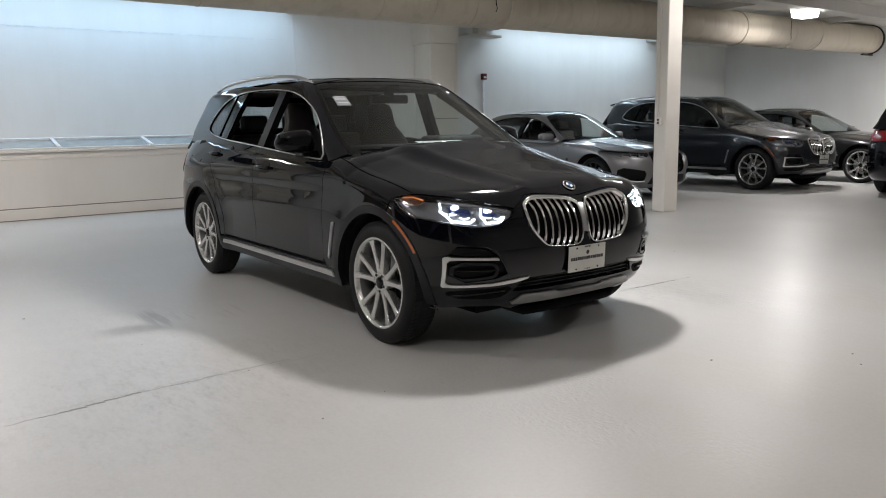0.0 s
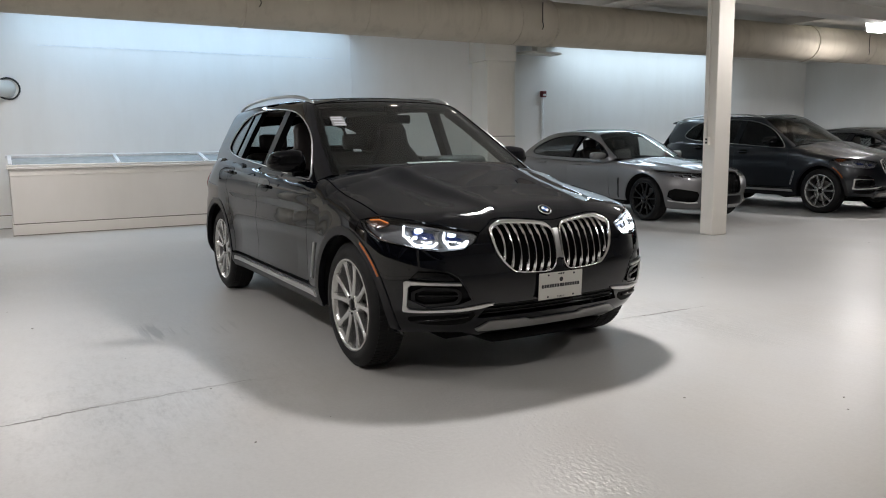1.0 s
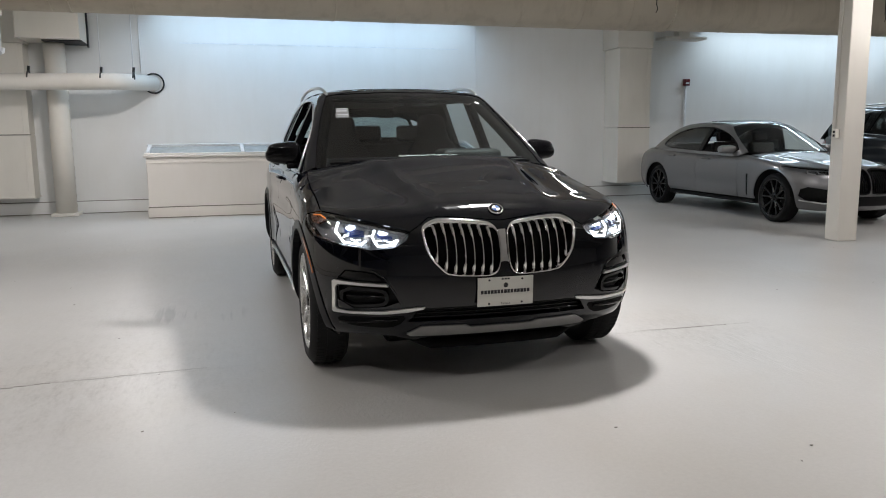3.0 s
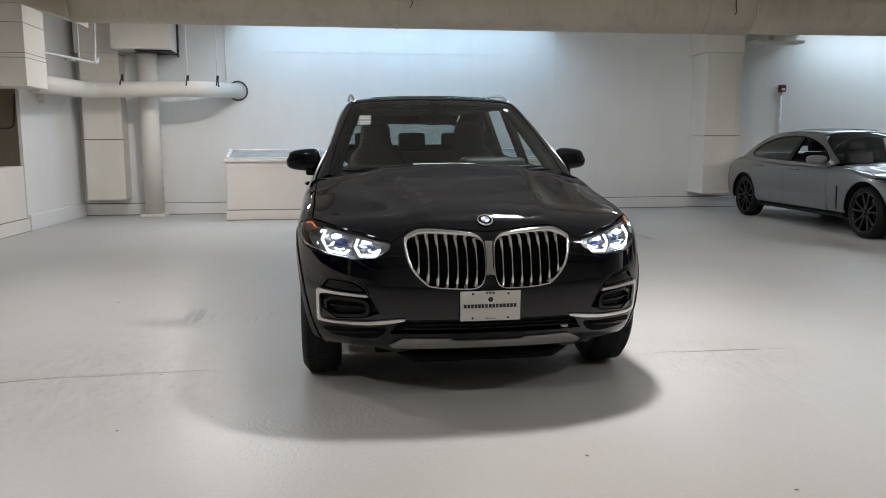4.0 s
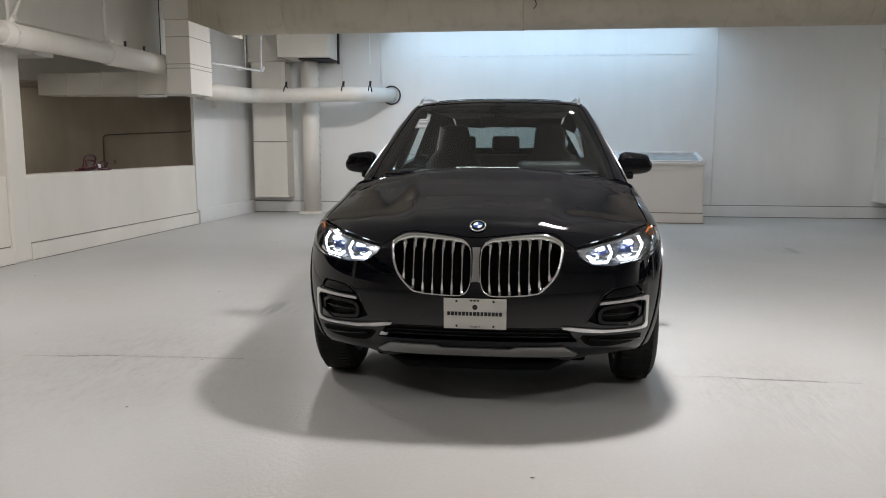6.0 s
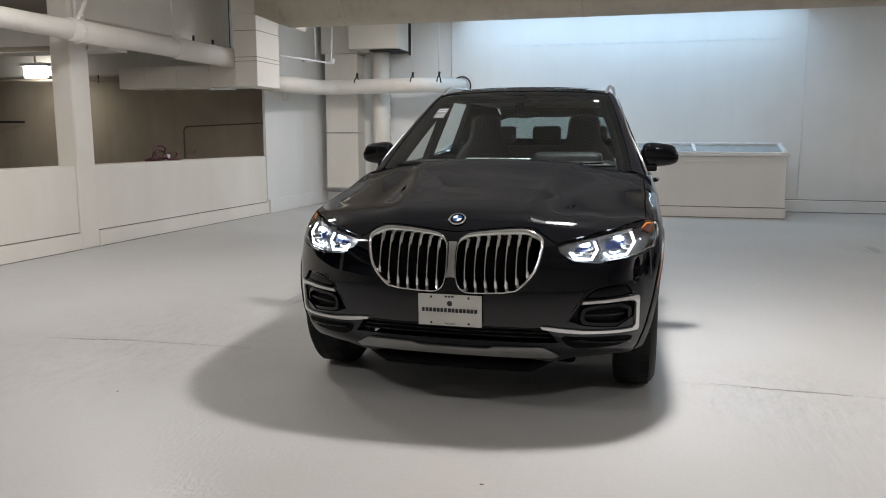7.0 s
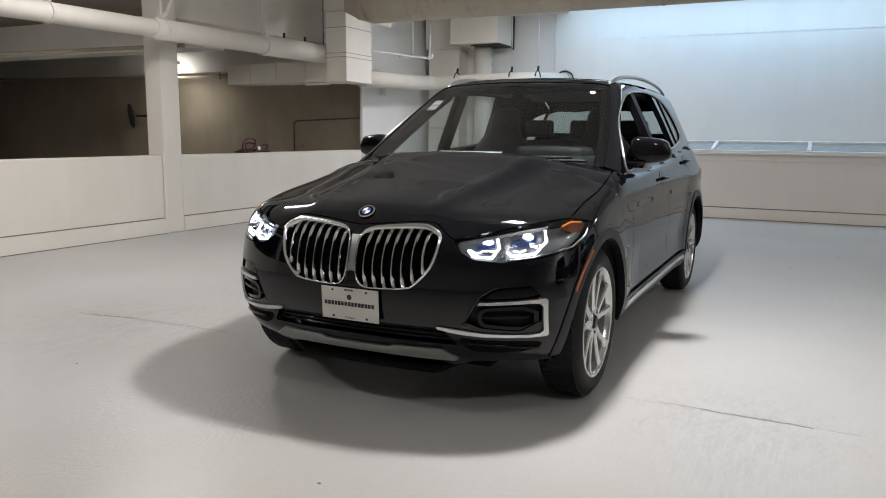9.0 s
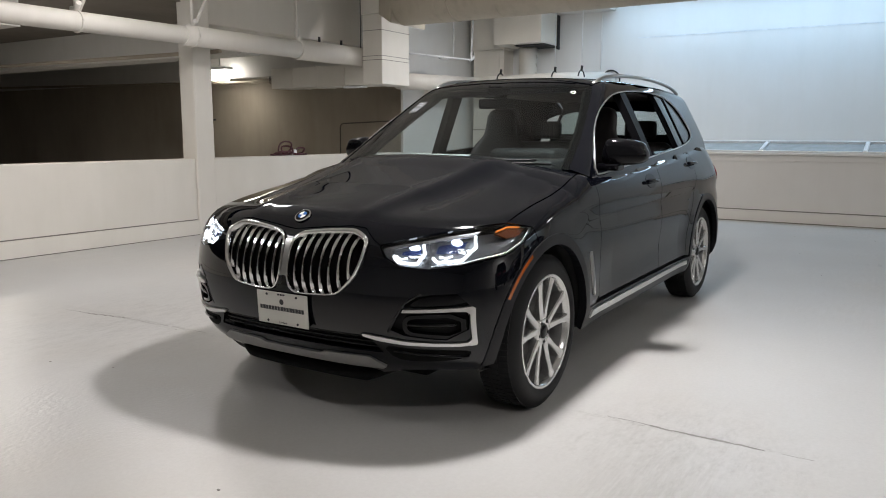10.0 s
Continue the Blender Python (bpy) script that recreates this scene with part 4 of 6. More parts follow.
INK = plain("dark_print", (0.03, 0.03, 0.035), 0.5, strength=0.0)
INK_GREY = plain("grey_print", (0.35, 0.36, 0.38), 0.5, strength=0.0)
BLUE = plain("blue_enamel", (0.03, 0.12, 0.38), 0.2, strength=0.0)
DRL = glow("daytime_light", (0.86, 0.93, 1.0), 6.0)
BEAM = glow("lit_projector", (0.76, 0.87, 1.0), 6.5)
AMBER_DEEP = plain("deep_amber_lens", (0.085, 0.026, 0.008), 0.25, strength=0.0, shade=0.1)
AMBER_GLOW = plain("lit_side_marker", (0.62, 0.17, 0.02), 0.25, strength=0.0, shade=0.05, Emission_Color=(1.0, 0.30, 0.04), Emission_Strength=0.35)
DRL_OFF = plain("unlit_light_guide", (0.55, 0.57, 0.60), 0.25, strength=0.0)
WINDSHIELD = glass("windshield_glass", (0.10, 0.14, 0.135), 0.0, 0.62)
TINTED = glass("tinted_side_glass", (0.035, 0.045, 0.048), 0.04, 0.22)
LENS = glass("clear_lens", (0.90, 0.92, 0.94), 0.0, 0.95)
CLEAR = bpy.data.materials.new("clear_inner_face")
CLEAR.use_nodes = True
clear_node = CLEAR.node_tree.nodes.new("ShaderNodeBsdfTransparent")
CLEAR.node_tree.links.new(clear_node.outputs[0], CLEAR.node_tree.nodes["Material Output"].inputs[0])

# ---- the large suv; local y runs from the nose to the tail ----
AXLE_F, AXLE_R, HUB_Z = 0.885, 3.86, 0.372

suv_width = curve((0.18, 0.84), (0.28, 0.925), (0.36, 0.955), (0.5, 0.966), (0.66, 0.966), (0.80, 0.964), (0.90, 0.958), (0.98, 0.952), (1.06, 0.925), (1.16, 0.885), (1.30, 0.82))
suv_nose = curve((0.18, 0.34), (0.25, 0.21), (0.31, 0.15), (0.38, 0.125), (0.46, 0.10), (0.60, 0.085), (0.74, 0.105), (0.84, 0.14), (0.91, 0.185), (1.0, 0.27), (1.1, 0.36))
suv_tail = curve((0.2, 4.75), (0.35, 4.88), (0.6, 4.93), (0.85, 4.91), (1.05, 4.86), (1.3, 4.74))
suv_top = curve((0.05, 0.88), (0.18, 0.938), (0.32, 0.978), (0.6, 1.029), (1.0, 1.096), (1.3, 1.144), (1.6, 1.118), (2.2, 1.125), (2.8, 1.16), (3.5, 1.205), (4.2, 1.235), (4.9, 1.17))
ridge_x = curve((0.15, 0.345), (0.6, 0.405), (1.0, 0.455), (1.5, 0.515))


def suv_body(p):
    x, y, z = np.abs(p[:, 0]), p[:, 1], p[:, 2]
    r = np.hypot(y - AXLE_F, z - HUB_Z)
    rr = np.hypot(y - AXLE_R, z - HUB_Z)
    w = suv_width(z) + 0.010 * np.exp(-(((r - 0.45) / 0.12) ** 2)) + 0.018 * np.exp(-(((rr - 0.45) / 0.13) ** 2))
    w = w + 0.008 * np.exp(-(((y - 3.9) / 0.55) ** 2)) * np.exp(-(((z - 1.0) / 0.16) ** 2))
    w = w - 0.014 * np.exp(-(((z - 0.56) / 0.11) ** 2)) * np.clip((y - 1.45) / 0.3, 0, 1) * np.clip((3.45 - y) / 0.3, 0, 1)
    w = w - 0.010 * np.exp(-(((z - 0.865) / 0.05) ** 2)) * np.clip((y - 1.3) / 0.5, 0, 1)
    nose, tail = suv_nose(z), suv_tail(z)
    front = np.clip((nose + 0.76 - y) / 0.76, 0, 3)
    back = np.clip((y - tail + 0.78) / 0.78, 0, 3)
    full = np.where(y < 2.4, 2.9, 2.6)
    sides = (((x / w) ** full + front**full + back**full) ** (1 / full) - 1) * w
    hood = np.clip((1.45 - y) / 0.25, 0, 1)
    roofline = suv_top(y) - 0.085 * (x / 0.85) ** 2 * (0.35 + 0.65 * hood)
    # raised middle of the hood, its shoulders falling in a short slope
    rise = np.clip((y - 0.22) / 0.45, 0, 1) * hood
    roofline = roofline + 0.042 * np.exp(-(((y - 1.30) / 0.34) ** 2)) * np.clip(1 - (x / 0.82) ** 4, 0, 1)
    roofline = roofline + rise * 0.020 / (1 + np.exp(np.clip((x - ridge_x(y)) / 0.020, -40, 40))) + hood * 0.006 * np.exp(-(((x - ridge_x(y) + 0.05) / 0.05) ** 2)) - rise * 0.006 * np.exp(-(((x - ridge_x(y) - 0.09) / 0.06) ** 2))
    # the shoulder turns sharply under the windows, softly on the hood
    both = smax(sides, (z - roofline) * 0.95, 0.085 - 0.055 * np.clip((y - 1.35) / 0.35, 0, 1))
    return smax(both, 0.235 - z + 0.03 * np.clip(y - 4.3, 0, 1), 0.05)


glass_side = curve((1.0, 0.912), (1.1, 0.884), (1.2, 0.846), (1.35, 0.780), (1.5, 0.712), (1.62, 0.655), (1.75, 0.590))
roof_line = curve((1.6, 1.60), (2.0, 1.648), (2.3, 1.676), (2.8, 1.700), (3.4, 1.703), (4.0, 1.690), (4.5, 1.652), (4.9, 1.60))


def suv_cabin(p):
    x, y, z = np.abs(p[:, 0]), p[:, 1], p[:, 2]
    side = x - glass_side(z) * (1 - 0.055 * np.clip((y - 3.0) / 1.6, 0, 1.3) ** 2)
    screen = (1.27 + 1.84 * (z - 1.17) + 0.25 * (x / 0.75) ** 2.2 - y) / 2.09
    roof = z - roof_line(y) + 0.032 * (x / 0.62) ** 2.4
    back = (y - (4.86 - 0.62 * (z - 1.1) - 0.16 * (x / 0.75) ** 2)) / 1.17
    top = smax(side, roof, 0.055)
    top = smax(top, screen, 0.05)
    return smax(top, back, 0.08)


def suv_inner(p):
    """The dark body behind the panels, with wheel wells and an open cabin."""
    x, y, z = np.abs(p[:, 0]), p[:, 1], p[:, 2]
    f = suv_body(p) + 0.022 + 0.10 * np.clip((0.95 - y) / 0.15, 0, 1)
    for a in (AXLE_F, AXLE_R):
        well = np.maximum(np.hypot(y - a, z - HUB_Z) - 0.44, 0.60 - x)
        f = np.maximum(f, -well)
    cabin = np.maximum(np.maximum(x - 0.80, np.abs(y - 2.95) - 1.35), 0.93 - z)
    return np.maximum(f, -cabin)


def wheel(name, rim_mat, radius=0.374, rim=0.272, width=0.225, spokes=5):
    """A wheel about the x axis with its outer face at x = 0, its parts under one empty."""
    hub = new(name)
    prof = [(-width + 0.03, rim - 0.012), (-width + 0.005, rim + 0.03), (-width + 0.01, radius - 0.035), (-width + 0.035, radius - 0.006), (-width / 2, radius), (-0.035, radius - 0.006), (-0.012, radius - 0.032), (-0.002, rim + 0.05), (-0.004, rim + 0.022), (-0.014, rim + 0.002), (-0.03, rim - 0.012)]
    bm = lathe(prof, 72)
    # tread blocks: shallow cross cuts in the running face
    part("tyre", bm, TYRE_MAT, hub, smooth=True)
    bm = bmesh.new()
    for k in range(78):
        a = 2 * math.pi * k / 78
        for x0, x1, skew, low in ((-width + 0.035, -width * 0.62, 5, 0.0018), (-width * 0.58, -width * 0.40, -7, -0.0008), (-width * 0.36, -0.035, 5, 0.0018)):
            block(bm, x0, x1, -0.0105, 0.0105, radius - 0.012, radius - low, 0, Matrix.Rotation(a, 4, "X") @ Matrix.Rotation(radians(skew), 4, "Z"))
    part("tread", bm, TYRE_MAT, hub)
    prof = [(-0.010, rim + 0.006), (-0.006, rim), (-0.012, rim - 0.010), (-0.040, rim - 0.018)]
    part("rim", lathe(prof, 72), rim_mat, hub, smooth=True)
    prof = [(-0.040, rim - 0.018), (-0.10, rim - 0.034), (-width + 0.03, rim - 0.03), (-width + 0.02, rim - 0.005)]
    part("rim_barrel", lathe(prof, 72), BARREL if rim_mat == RIM_MAT else rim_mat, hub, smooth=True)
    # twin spokes: each pair leaves the hub side by side and spreads in straight lines to the rim
    for k in range(spokes):
        base = 2 * math.pi * k / spokes
        for s in (-1, 1):
            bm = bmesh.new()
            a0, a1 = base + s * 0.15, base + s * math.pi / spokes * 0.43
            start = Vector((0, math.sin(a0), math.cos(a0))) * 0.052
            stop = Vector((0, math.sin(a1), math.cos(a1))) * (rim - 0.014)
            side = Vector((1, 0, 0)).cross((stop - start).normalized())
            rows = []
            for t in np.linspace(0, 1, 8):
                half = 0.0150 + 0.006 * (1 - t) ** 3 + 0.018 * max(0, t - 0.75) ** 1.4 * 4
                mid = start + (stop - start) * t + Vector((-0.028 - 0.004 * math.sin(math.pi * t) + 0.014 * t, 0, 0))
                rows.append([bm.verts.new(mid + q) for q in (-side * half * 1.1 + Vector((-0.055, 0, 0)), -side * half + Vector((-0.007, 0, 0)), -side * half * 0.70, side * half * 0.70, side * half + Vector((-0.007, 0, 0)), side * half * 1.1 + Vector((-0.055, 0, 0)))])
            for a, b in zip(rows, rows[1:]):
                for i in range(5):
                    bm.faces.new((a[i], a[i + 1], b[i + 1], b[i]))
                bm.faces.new((a[5], a[0], b[0], b[5]))
            bm.faces.new(rows[0][::-1])
            bm.faces.new(rows[-1])
            bmesh.ops.recalc_face_normals(bm, faces=bm.faces)
            part("spoke", bm, rim_mat, hub)
    part("hub_plate", lathe([(-0.09, 0.072), (-0.035, 0.070), (-0.026, 0.062), (-0.026, 0.034), (-0.034, 0.033)], 40), rim_mat, hub, smooth=True)
    part("hub_cap", lathe([(-0.04, 0.033), (-0.022, 0.032), (-0.019, 0.027), (-0.018, 0.0)], 32), GLOSS_BLACK, hub, smooth=True)
    for k in range(5):
        bm = bmesh.new()
        a = 2 * math.pi * (k + 0.5) / 5
        sweep(bm, [(-0.04, math.sin(a) * 0.052, math.cos(a) * 0.052), (-0.0235, math.sin(a) * 0.052, math.cos(a) * 0.052)], 0.009, 8)
        part("bolt", bm, MATTE_BLACK, hub)
    part("brake_disc", lathe([(-0.13, 0.06), (-0.118, 0.07), (-0.118, 0.172), (-0.145, 0.172), (-0.145, 0.06)], 48), DISC_MAT, hub, smooth=False)
    bm = bmesh.new()
    block(bm, -0.16, -0.095, 0.06, 0.20, -0.10, 0.10, 0.02)
    part("brake_caliper", bm, MATTE_BLACK, hub)
    part("wheel_back", lathe([(-0.20, 0.0), (-0.20, rim - 0.03), (-0.21, rim - 0.03), (-0.21, 0.0)], 40), CABIN, hub)
    return hub


def lathe(prof, sides):
    """Turns a profile (x, radius) about the x axis."""
    bm = bmesh.new()
    rings = []
    for x, r in prof:
        if r < 1e-6:
            rings.append([bm.verts.new((x, 0, 0))])
        else:
            rings.append([bm.verts.new((x, r * math.sin(2 * math.pi * k / sides), r * math.cos(2 * math.pi * k / sides))) for k in range(sides)])
    for a, b in zip(rings, rings[1:]):
        for k in range(sides):
            j = (k + 1) % sides
            if len(b) == 1:
                bm.faces.new((a[k], a[j], b[0]))
            elif len(a) == 1:
                bm.faces.new((a[0], b[j], b[k]))
            else:
                bm.faces.new((a[k], a[j], b[j], b[k]))
    bmesh.ops.recalc_face_normals(bm, faces=bm.faces)
    return bm


def cushion(x0, x1, y0, y1, z0, z1, bevel, tilt=0.0):
    m = Matrix.Translation(((x0 + x1) / 2, (y0 + y1) / 2, z0)) @ Matrix.Rotation(radians(tilt), 4, "X")
    bm = boxed(-(x1 - x0) / 2, (x1 - x0) / 2, -(y1 - y0) / 2, (y1 - y0) / 2, 0, z1 - z0, 0, m)
    bmesh.ops.bevel(bm, geom=bm.edges[:], offset=bevel, segments=4, affect="EDGES", profile=0.6)
    for f in bm.faces:
        f.smooth = True
    return bm


def seat_back(x, y, z):
    """A sports backrest that narrows into its headrest."""
    bm = bmesh.new()
    rows = []
    for up, wide, deep in ((0.0, 0.225, 0.075), (0.12, 0.245, 0.08), (0.30, 0.250, 0.078), (0.42, 0.240, 0.070), (0.50, 0.195, 0.060), (0.56, 0.140, 0.052), (0.62, 0.128, 0.052), (0.70, 0.125, 0.052), (0.745, 0.105, 0.042), (0.765, 0.06, 0.020)):
        ring = []
        for a in np.linspace(0, 2 * math.pi, 20, endpoint=False):
            c, sn = math.cos(a), math.sin(a)
            ring.append(bm.verts.new((x + wide * math.copysign(abs(c) ** 0.6, c), y + 0.24 * up + deep * math.copysign(abs(sn) ** 0.7, sn), z + up)))
        rows.append(ring)
    for a, b in zip(rows, rows[1:]):
        for k in range(20):
            bm.faces.new((a[k], a[(k + 1) % 20], b[(k + 1) % 20], b[k]))
    bm.faces.new(rows[0][::-1])
    bm.faces.new(rows[-1])
    bmesh.ops.recalc_face_normals(bm, faces=bm.faces)
    return bm


def place_wheels(car, kind, front, rear, half, hub_z, steer=0.0):
    """Four copies of a wheel as parts of the car."""
    for sx in (1, -1):
        for y in (front, rear):
            turn = Matrix.Rotation(math.pi if sx < 0 else 0, 4, "Z") @ Matrix.Rotation(radians(steer if y == front else 0) * sx, 4, "Z")
            w = copy_thing(kind, Matrix.Translation((sx * half, y, hub_z)) @ turn @ Matrix.Rotation(radians(23 * y - 20.355), 4, "X"))
            w.parent = car.root


def drop(kind):
    for o in (*kind.children_recursive, kind):
        bpy.data.objects.remove(o)


SLAT_T = (0.0, 0.10, 0.19, 0.25, 0.38, 0.52, 0.66, 0.76, 0.82, 0.91, 1.0)
SLAT_W = (0.0088, 0.0088, 0.0086, 0.0056, 0.0050, 0.0048, 0.0050, 0.0056, 0.0094, 0.0098, 0.0098)


def build_suv(name, label, paint, lit=True):
    car = Car(name, label)
    B, G = suv_body, suv_cabin
    ROUND, CAB = Round(1.2), Ball((0, 2.9, 1.0))
    car.shell("inner_body", suv_inner, (0, 2.4, 0.62), CABIN, 150, 60)

    # outlines on the body
    hood_front = [("f", 0.0, 0.884), ("f", 0.05, 0.888), ("f", 0.20, 0.904), ("f", 0.31, 0.912), ("f", 0.375, 0.906), ("f", 0.435, 0.866), ("f", 0.478, 0.842)]
    lamp_top = [("f", 0.60, 0.872), ("f", 0.72, 0.899), ("f", 0.80, 0.915), ("s", 0.58, 0.924)]
    lamp_low = [("f", 0.502, 0.800), ("f", 0.565, 0.764), ("f", 0.69, 0.752), ("f", 0.80, 0.764), ("s", 0.50, 0.795), ("s", 0.61, 0.838), ("s", 0.70, 0.898)]
    hood_side = [("t", 0.868, 0.86), ("t", 0.872, 1.05), ("t", 0.866, 1.25), ("t", 0.850, 1.44)]
    arch_f = arc(AXLE_F, HUB_Z, 0.448, 20, 104)
    L_top, L_low = spots(B, *lamp_top), spots(B, *lamp_low)
    H_front, H_side = spots(B, *hood_front), spots(B, *hood_side)
    edge_line = dense(np.concatenate([L_top[-1:], H_side]), 0.04, closed=False)
    for _ in range(4):
        edge_line = edge_line - slope(B, edge_line) * B(edge_line)[:, None]
    L_top[-1], H_side = edge_line[0], edge_line[1:]

    # front bumper with its openings
    kidney = [(0.021, 0.822), (0.034, 0.850), (0.055, 0.869), (0.085, 0.879), (0.20, 0.892), (0.31, 0.899), (0.355, 0.895), (0.414, 0.868), (0.426, 0.838), (0.413, 0.760), (0.388, 0.700), (0.332, 0.640), (0.294, 0.616), (0.116, 0.606), (0.064, 0.609), (0.033, 0.632), (0.019, 0.688)]
    kidney_in = [(0.029, 0.816), (0.040, 0.838), (0.060, 0.853), (0.088, 0.861), (0.20, 0.873), (0.31, 0.879), (0.348, 0.875), (0.398, 0.852), (0.407, 0.832), (0.395, 0.760), (0.372, 0.706), (0.322, 0.651), (0.289, 0.627), (0.116, 0.616), (0.068, 0.619), (0.041, 0.638), (0.027, 0.690)]
    kidney_p = spots(B, *[("f", a, b) for a, b in dense(softened(kidney, 1), 0.03)])
    fog = [(0.842, 0.650), (0.668, 0.644), (0.612, 0.606), (0.572, 0.540), (0.535, 0.470), (0.832, 0.436)]
    fog_p = spots(B, *[("f", a, b) for a, b in dense(softened(fog, 1), 0.03)])
    mouth = [(-0.44, 0.452), (-0.46, 0.43), (-0.50, 0.375), (0.50, 0.375), (0.46, 0.43), (0.44, 0.452)]
    mouth_p = spots(B, *[("f", a, b) for a, b in dense(mouth, 0.04)])
    bumper = np.concatenate([H_front, L_low, spots(B, *arch_f, ("s", 0.47, 0.285), ("f", 0.72, 0.298), ("f", 0.56, 0.292), ("f", 0.46, 0.262), ("f", 0.0, 0.252))])
    rings = [kidney_p, kidney_p * (-1, 1, 1), fog_p, fog_p * (-1, 1, 1), mouth_p]
    car.panel("front_bumper", B, ROUND, np.concatenate([bumper, (bumper * (-1, 1, 1))[::-1]]), paint, rings, step=0.022, shrink=0.002)
    car.panel("grille_backing", B, FRONT, dense(softened(kidney, 1), 0.04), VOID, step=0.04, lift=-0.07, mirror=True)
    car.panel("lower_grille", B, FRONT, dense(np.array(mouth) * (1.02, 1.0), 0.05), MATTE_BLACK, step=0.04, lift=-0.045)
    for z in (0.395, 0.418, 0.440):
        car.bar("grille_bar", trace(B, *[("f", x, z) for x in np.linspace(-0.47, 0.47, 15)], lift=-0.016), 0.006, GLOSS_BLACK)
    car.panel("fog_recess", B, ROUND, fog_p * (1.005, 1, 1), MATTE_BLACK, step=0.03, lift=-0.035, mirror=True)
    # the pocket's flank, a dark blade above the bracket, and the framed inlet below it
    car.bar("pocket_rim", trace(B, ("f", 0.838, 0.653), ("f", 0.668, 0.647), ("f", 0.612, 0.609), ("f", 0.572, 0.543), ("f", 0.536, 0.475), lift=-0.004), 0.007, paint, mirror=True)
    blade = softened([(0.836, 0.642), (0.680, 0.636), (0.632, 0.602), (0.640, 0.592), (0.838, 0.602)], 1)
    car.panel("pocket_blade", B, ROUND, spots(B, *[("f", a, b) for a, b in dense(blade, 0.03)]), GLOSS_BLACK, step=0.02, lift=-0.010, thick=0.012, mirror=True)
    ring_out = softened([(0.828, 0.562), (0.640, 0.556), (0.600, 0.536), (0.598, 0.476), (0.636, 0.458), (0.828, 0.444)], 1)
    ring_in = softened([(0.812, 0.547), (0.650, 0.541), (0.618, 0.528), (0.616, 0.486), (0.648, 0.473), (0.812, 0.460)], 1)
    car.panel("inlet_frame", B, ROUND, spots(B, *[("f", a, b) for a, b in dense(ring_out, 0.03)]), GLOSS_BLACK, [spots(B, *[("f", a, b) for a, b in dense(ring_in, 0.03)])], step=0.014, lift=-0.006, thick=0.03, mirror=True)
    car.bar("inlet_bar", trace(B, *[("f", x, 0.509) for x in np.linspace(0.61, 0.80, 8)], lift=-0.014), 0.009, GLOSS_BLACK, mirror=True)

    # kidney frames and slats
    inner = np.array(kidney) + (np.array(kidney_in) - np.array(kidney)) * 1.0
    car.loft_ring("grille_frame", B, softened(kidney, 1), softened(inner, 1), ((-0.10, -0.012), (-0.06, 0.006), (0.12, 0.014), (0.40, 0.0185), (0.68, 0.016), (0.92, 0.008), (1.0, -0.014)), CHROME, "chrome kidney grille frame")
    for k in range(7):
        x = 0.070 + k * 0.0478
        top = 0.862 + 0.022 * min(1, (x - 0.07) / 0.24) - max(0, x - 0.345) * 1.0
        low = 0.612 + max(0, x - 0.285) * 0.85
        pts = []
        for t in SLAT_T:
            z = top + (low - top) * t
            pts.append((x - 0.004 * math.sin(math.pi * t), z))
        line = spots(B, *[("f", a, b) for a, b in pts])
        line[:, 1] += 0.020 - 0.030 * np.abs(np.sin(math.pi * np.array(SLAT_T))) ** 0.6
        for s in (1, -1):
            bm = bmesh.new()
            rows = []
            for i, (px, py, pz) in enumerate(line):
                wide = SLAT_W[i]
                rows.append([bm.verts.new((s * px + a, py + b, pz)) for a, b in ((-wide, 0.0), (-wide * 0.5, -0.007), (wide * 0.5, -0.007), (wide, 0.0), (wide * 0.7, 0.020), (-wide * 0.7, 0.020))])
            for a, b in zip(rows, rows[1:]):
                for i in range(6):
                    bm.faces.new((a[i], a[(i + 1) % 6], b[(i + 1) % 6], b[i]))
            bm.faces.new(rows[0])
            bm.faces.new(rows[-1][::-1])
            bmesh.ops.recalc_face_normals(bm, faces=bm.faces)
            car.solid("grille_slat", bm, CHROME)
    bridge = [(0.0, 0.838), (0.019, 0.838), (0.0155, 0.80), (0.0155, 0.72), (0.022, 0.676), (0.0, 0.680)]
    car.panel("grille_bridge", B, FRONT, dense(bridge, 0.02), SATIN, step=0.012, lift=0.010, thick=0.03, full=True)
    # air slots under the fog brackets
    slot = [(0.50, 0.412), (0.60, 0.405), (0.80, 0.398), (0.838, 0.385), (0.80, 0.352), (0.64, 0.342), (0.545, 0.352)]
    car.panel("air_slot", B, ROUND, spots(B, *[("f", a, b) for a, b in dense(softened(slot, 1), 0.03)]), VOID, step=0.02, lift=0.0022, thick=0.004, mirror=True)
    car.bar("slot_fin", trace(B, *[("f", x, 0.392 - 0.10 * abs(x - 0.55)) for x in np.linspace(0.55, 0.82, 8)], lift=0.004), 0.008, GLOSS_BLACK, mirror=True)

    # fog surrounds: satin brackets
    outline = [(0.600, 0.568), (0.606, 0.581), (0.79, 0.589), (0.846, 0.593), (0.854, 0.585), (0.854, 0.430), (0.848, 0.421), (0.80, 0.419), (0.60, 0.425), (0.50, 0.435), (0.425, 0.450), (0.416, 0.461), (0.45, 0.461), (0.62, 0.440), (0.79, 0.433), (0.826, 0.436), (0.839, 0.450), (0.839, 0.557), (0.828, 0.571), (0.79, 0.574)]
    car.panel("fog_bracket", B, ROUND, spots(B, *[("f", a, b) for a, b in dense(outline, 0.03)]), SATIN, step=0.014, lift=0.010, thick=0.03, mirror=True, label="satin aluminium bracket")
    skid = [(0.0, 0.338), (0.17, 0.338), (0.20, 0.350), (0.43, 0.354), (0.50, 0.314), (0.48, 0.302), (0.0, 0.300)]
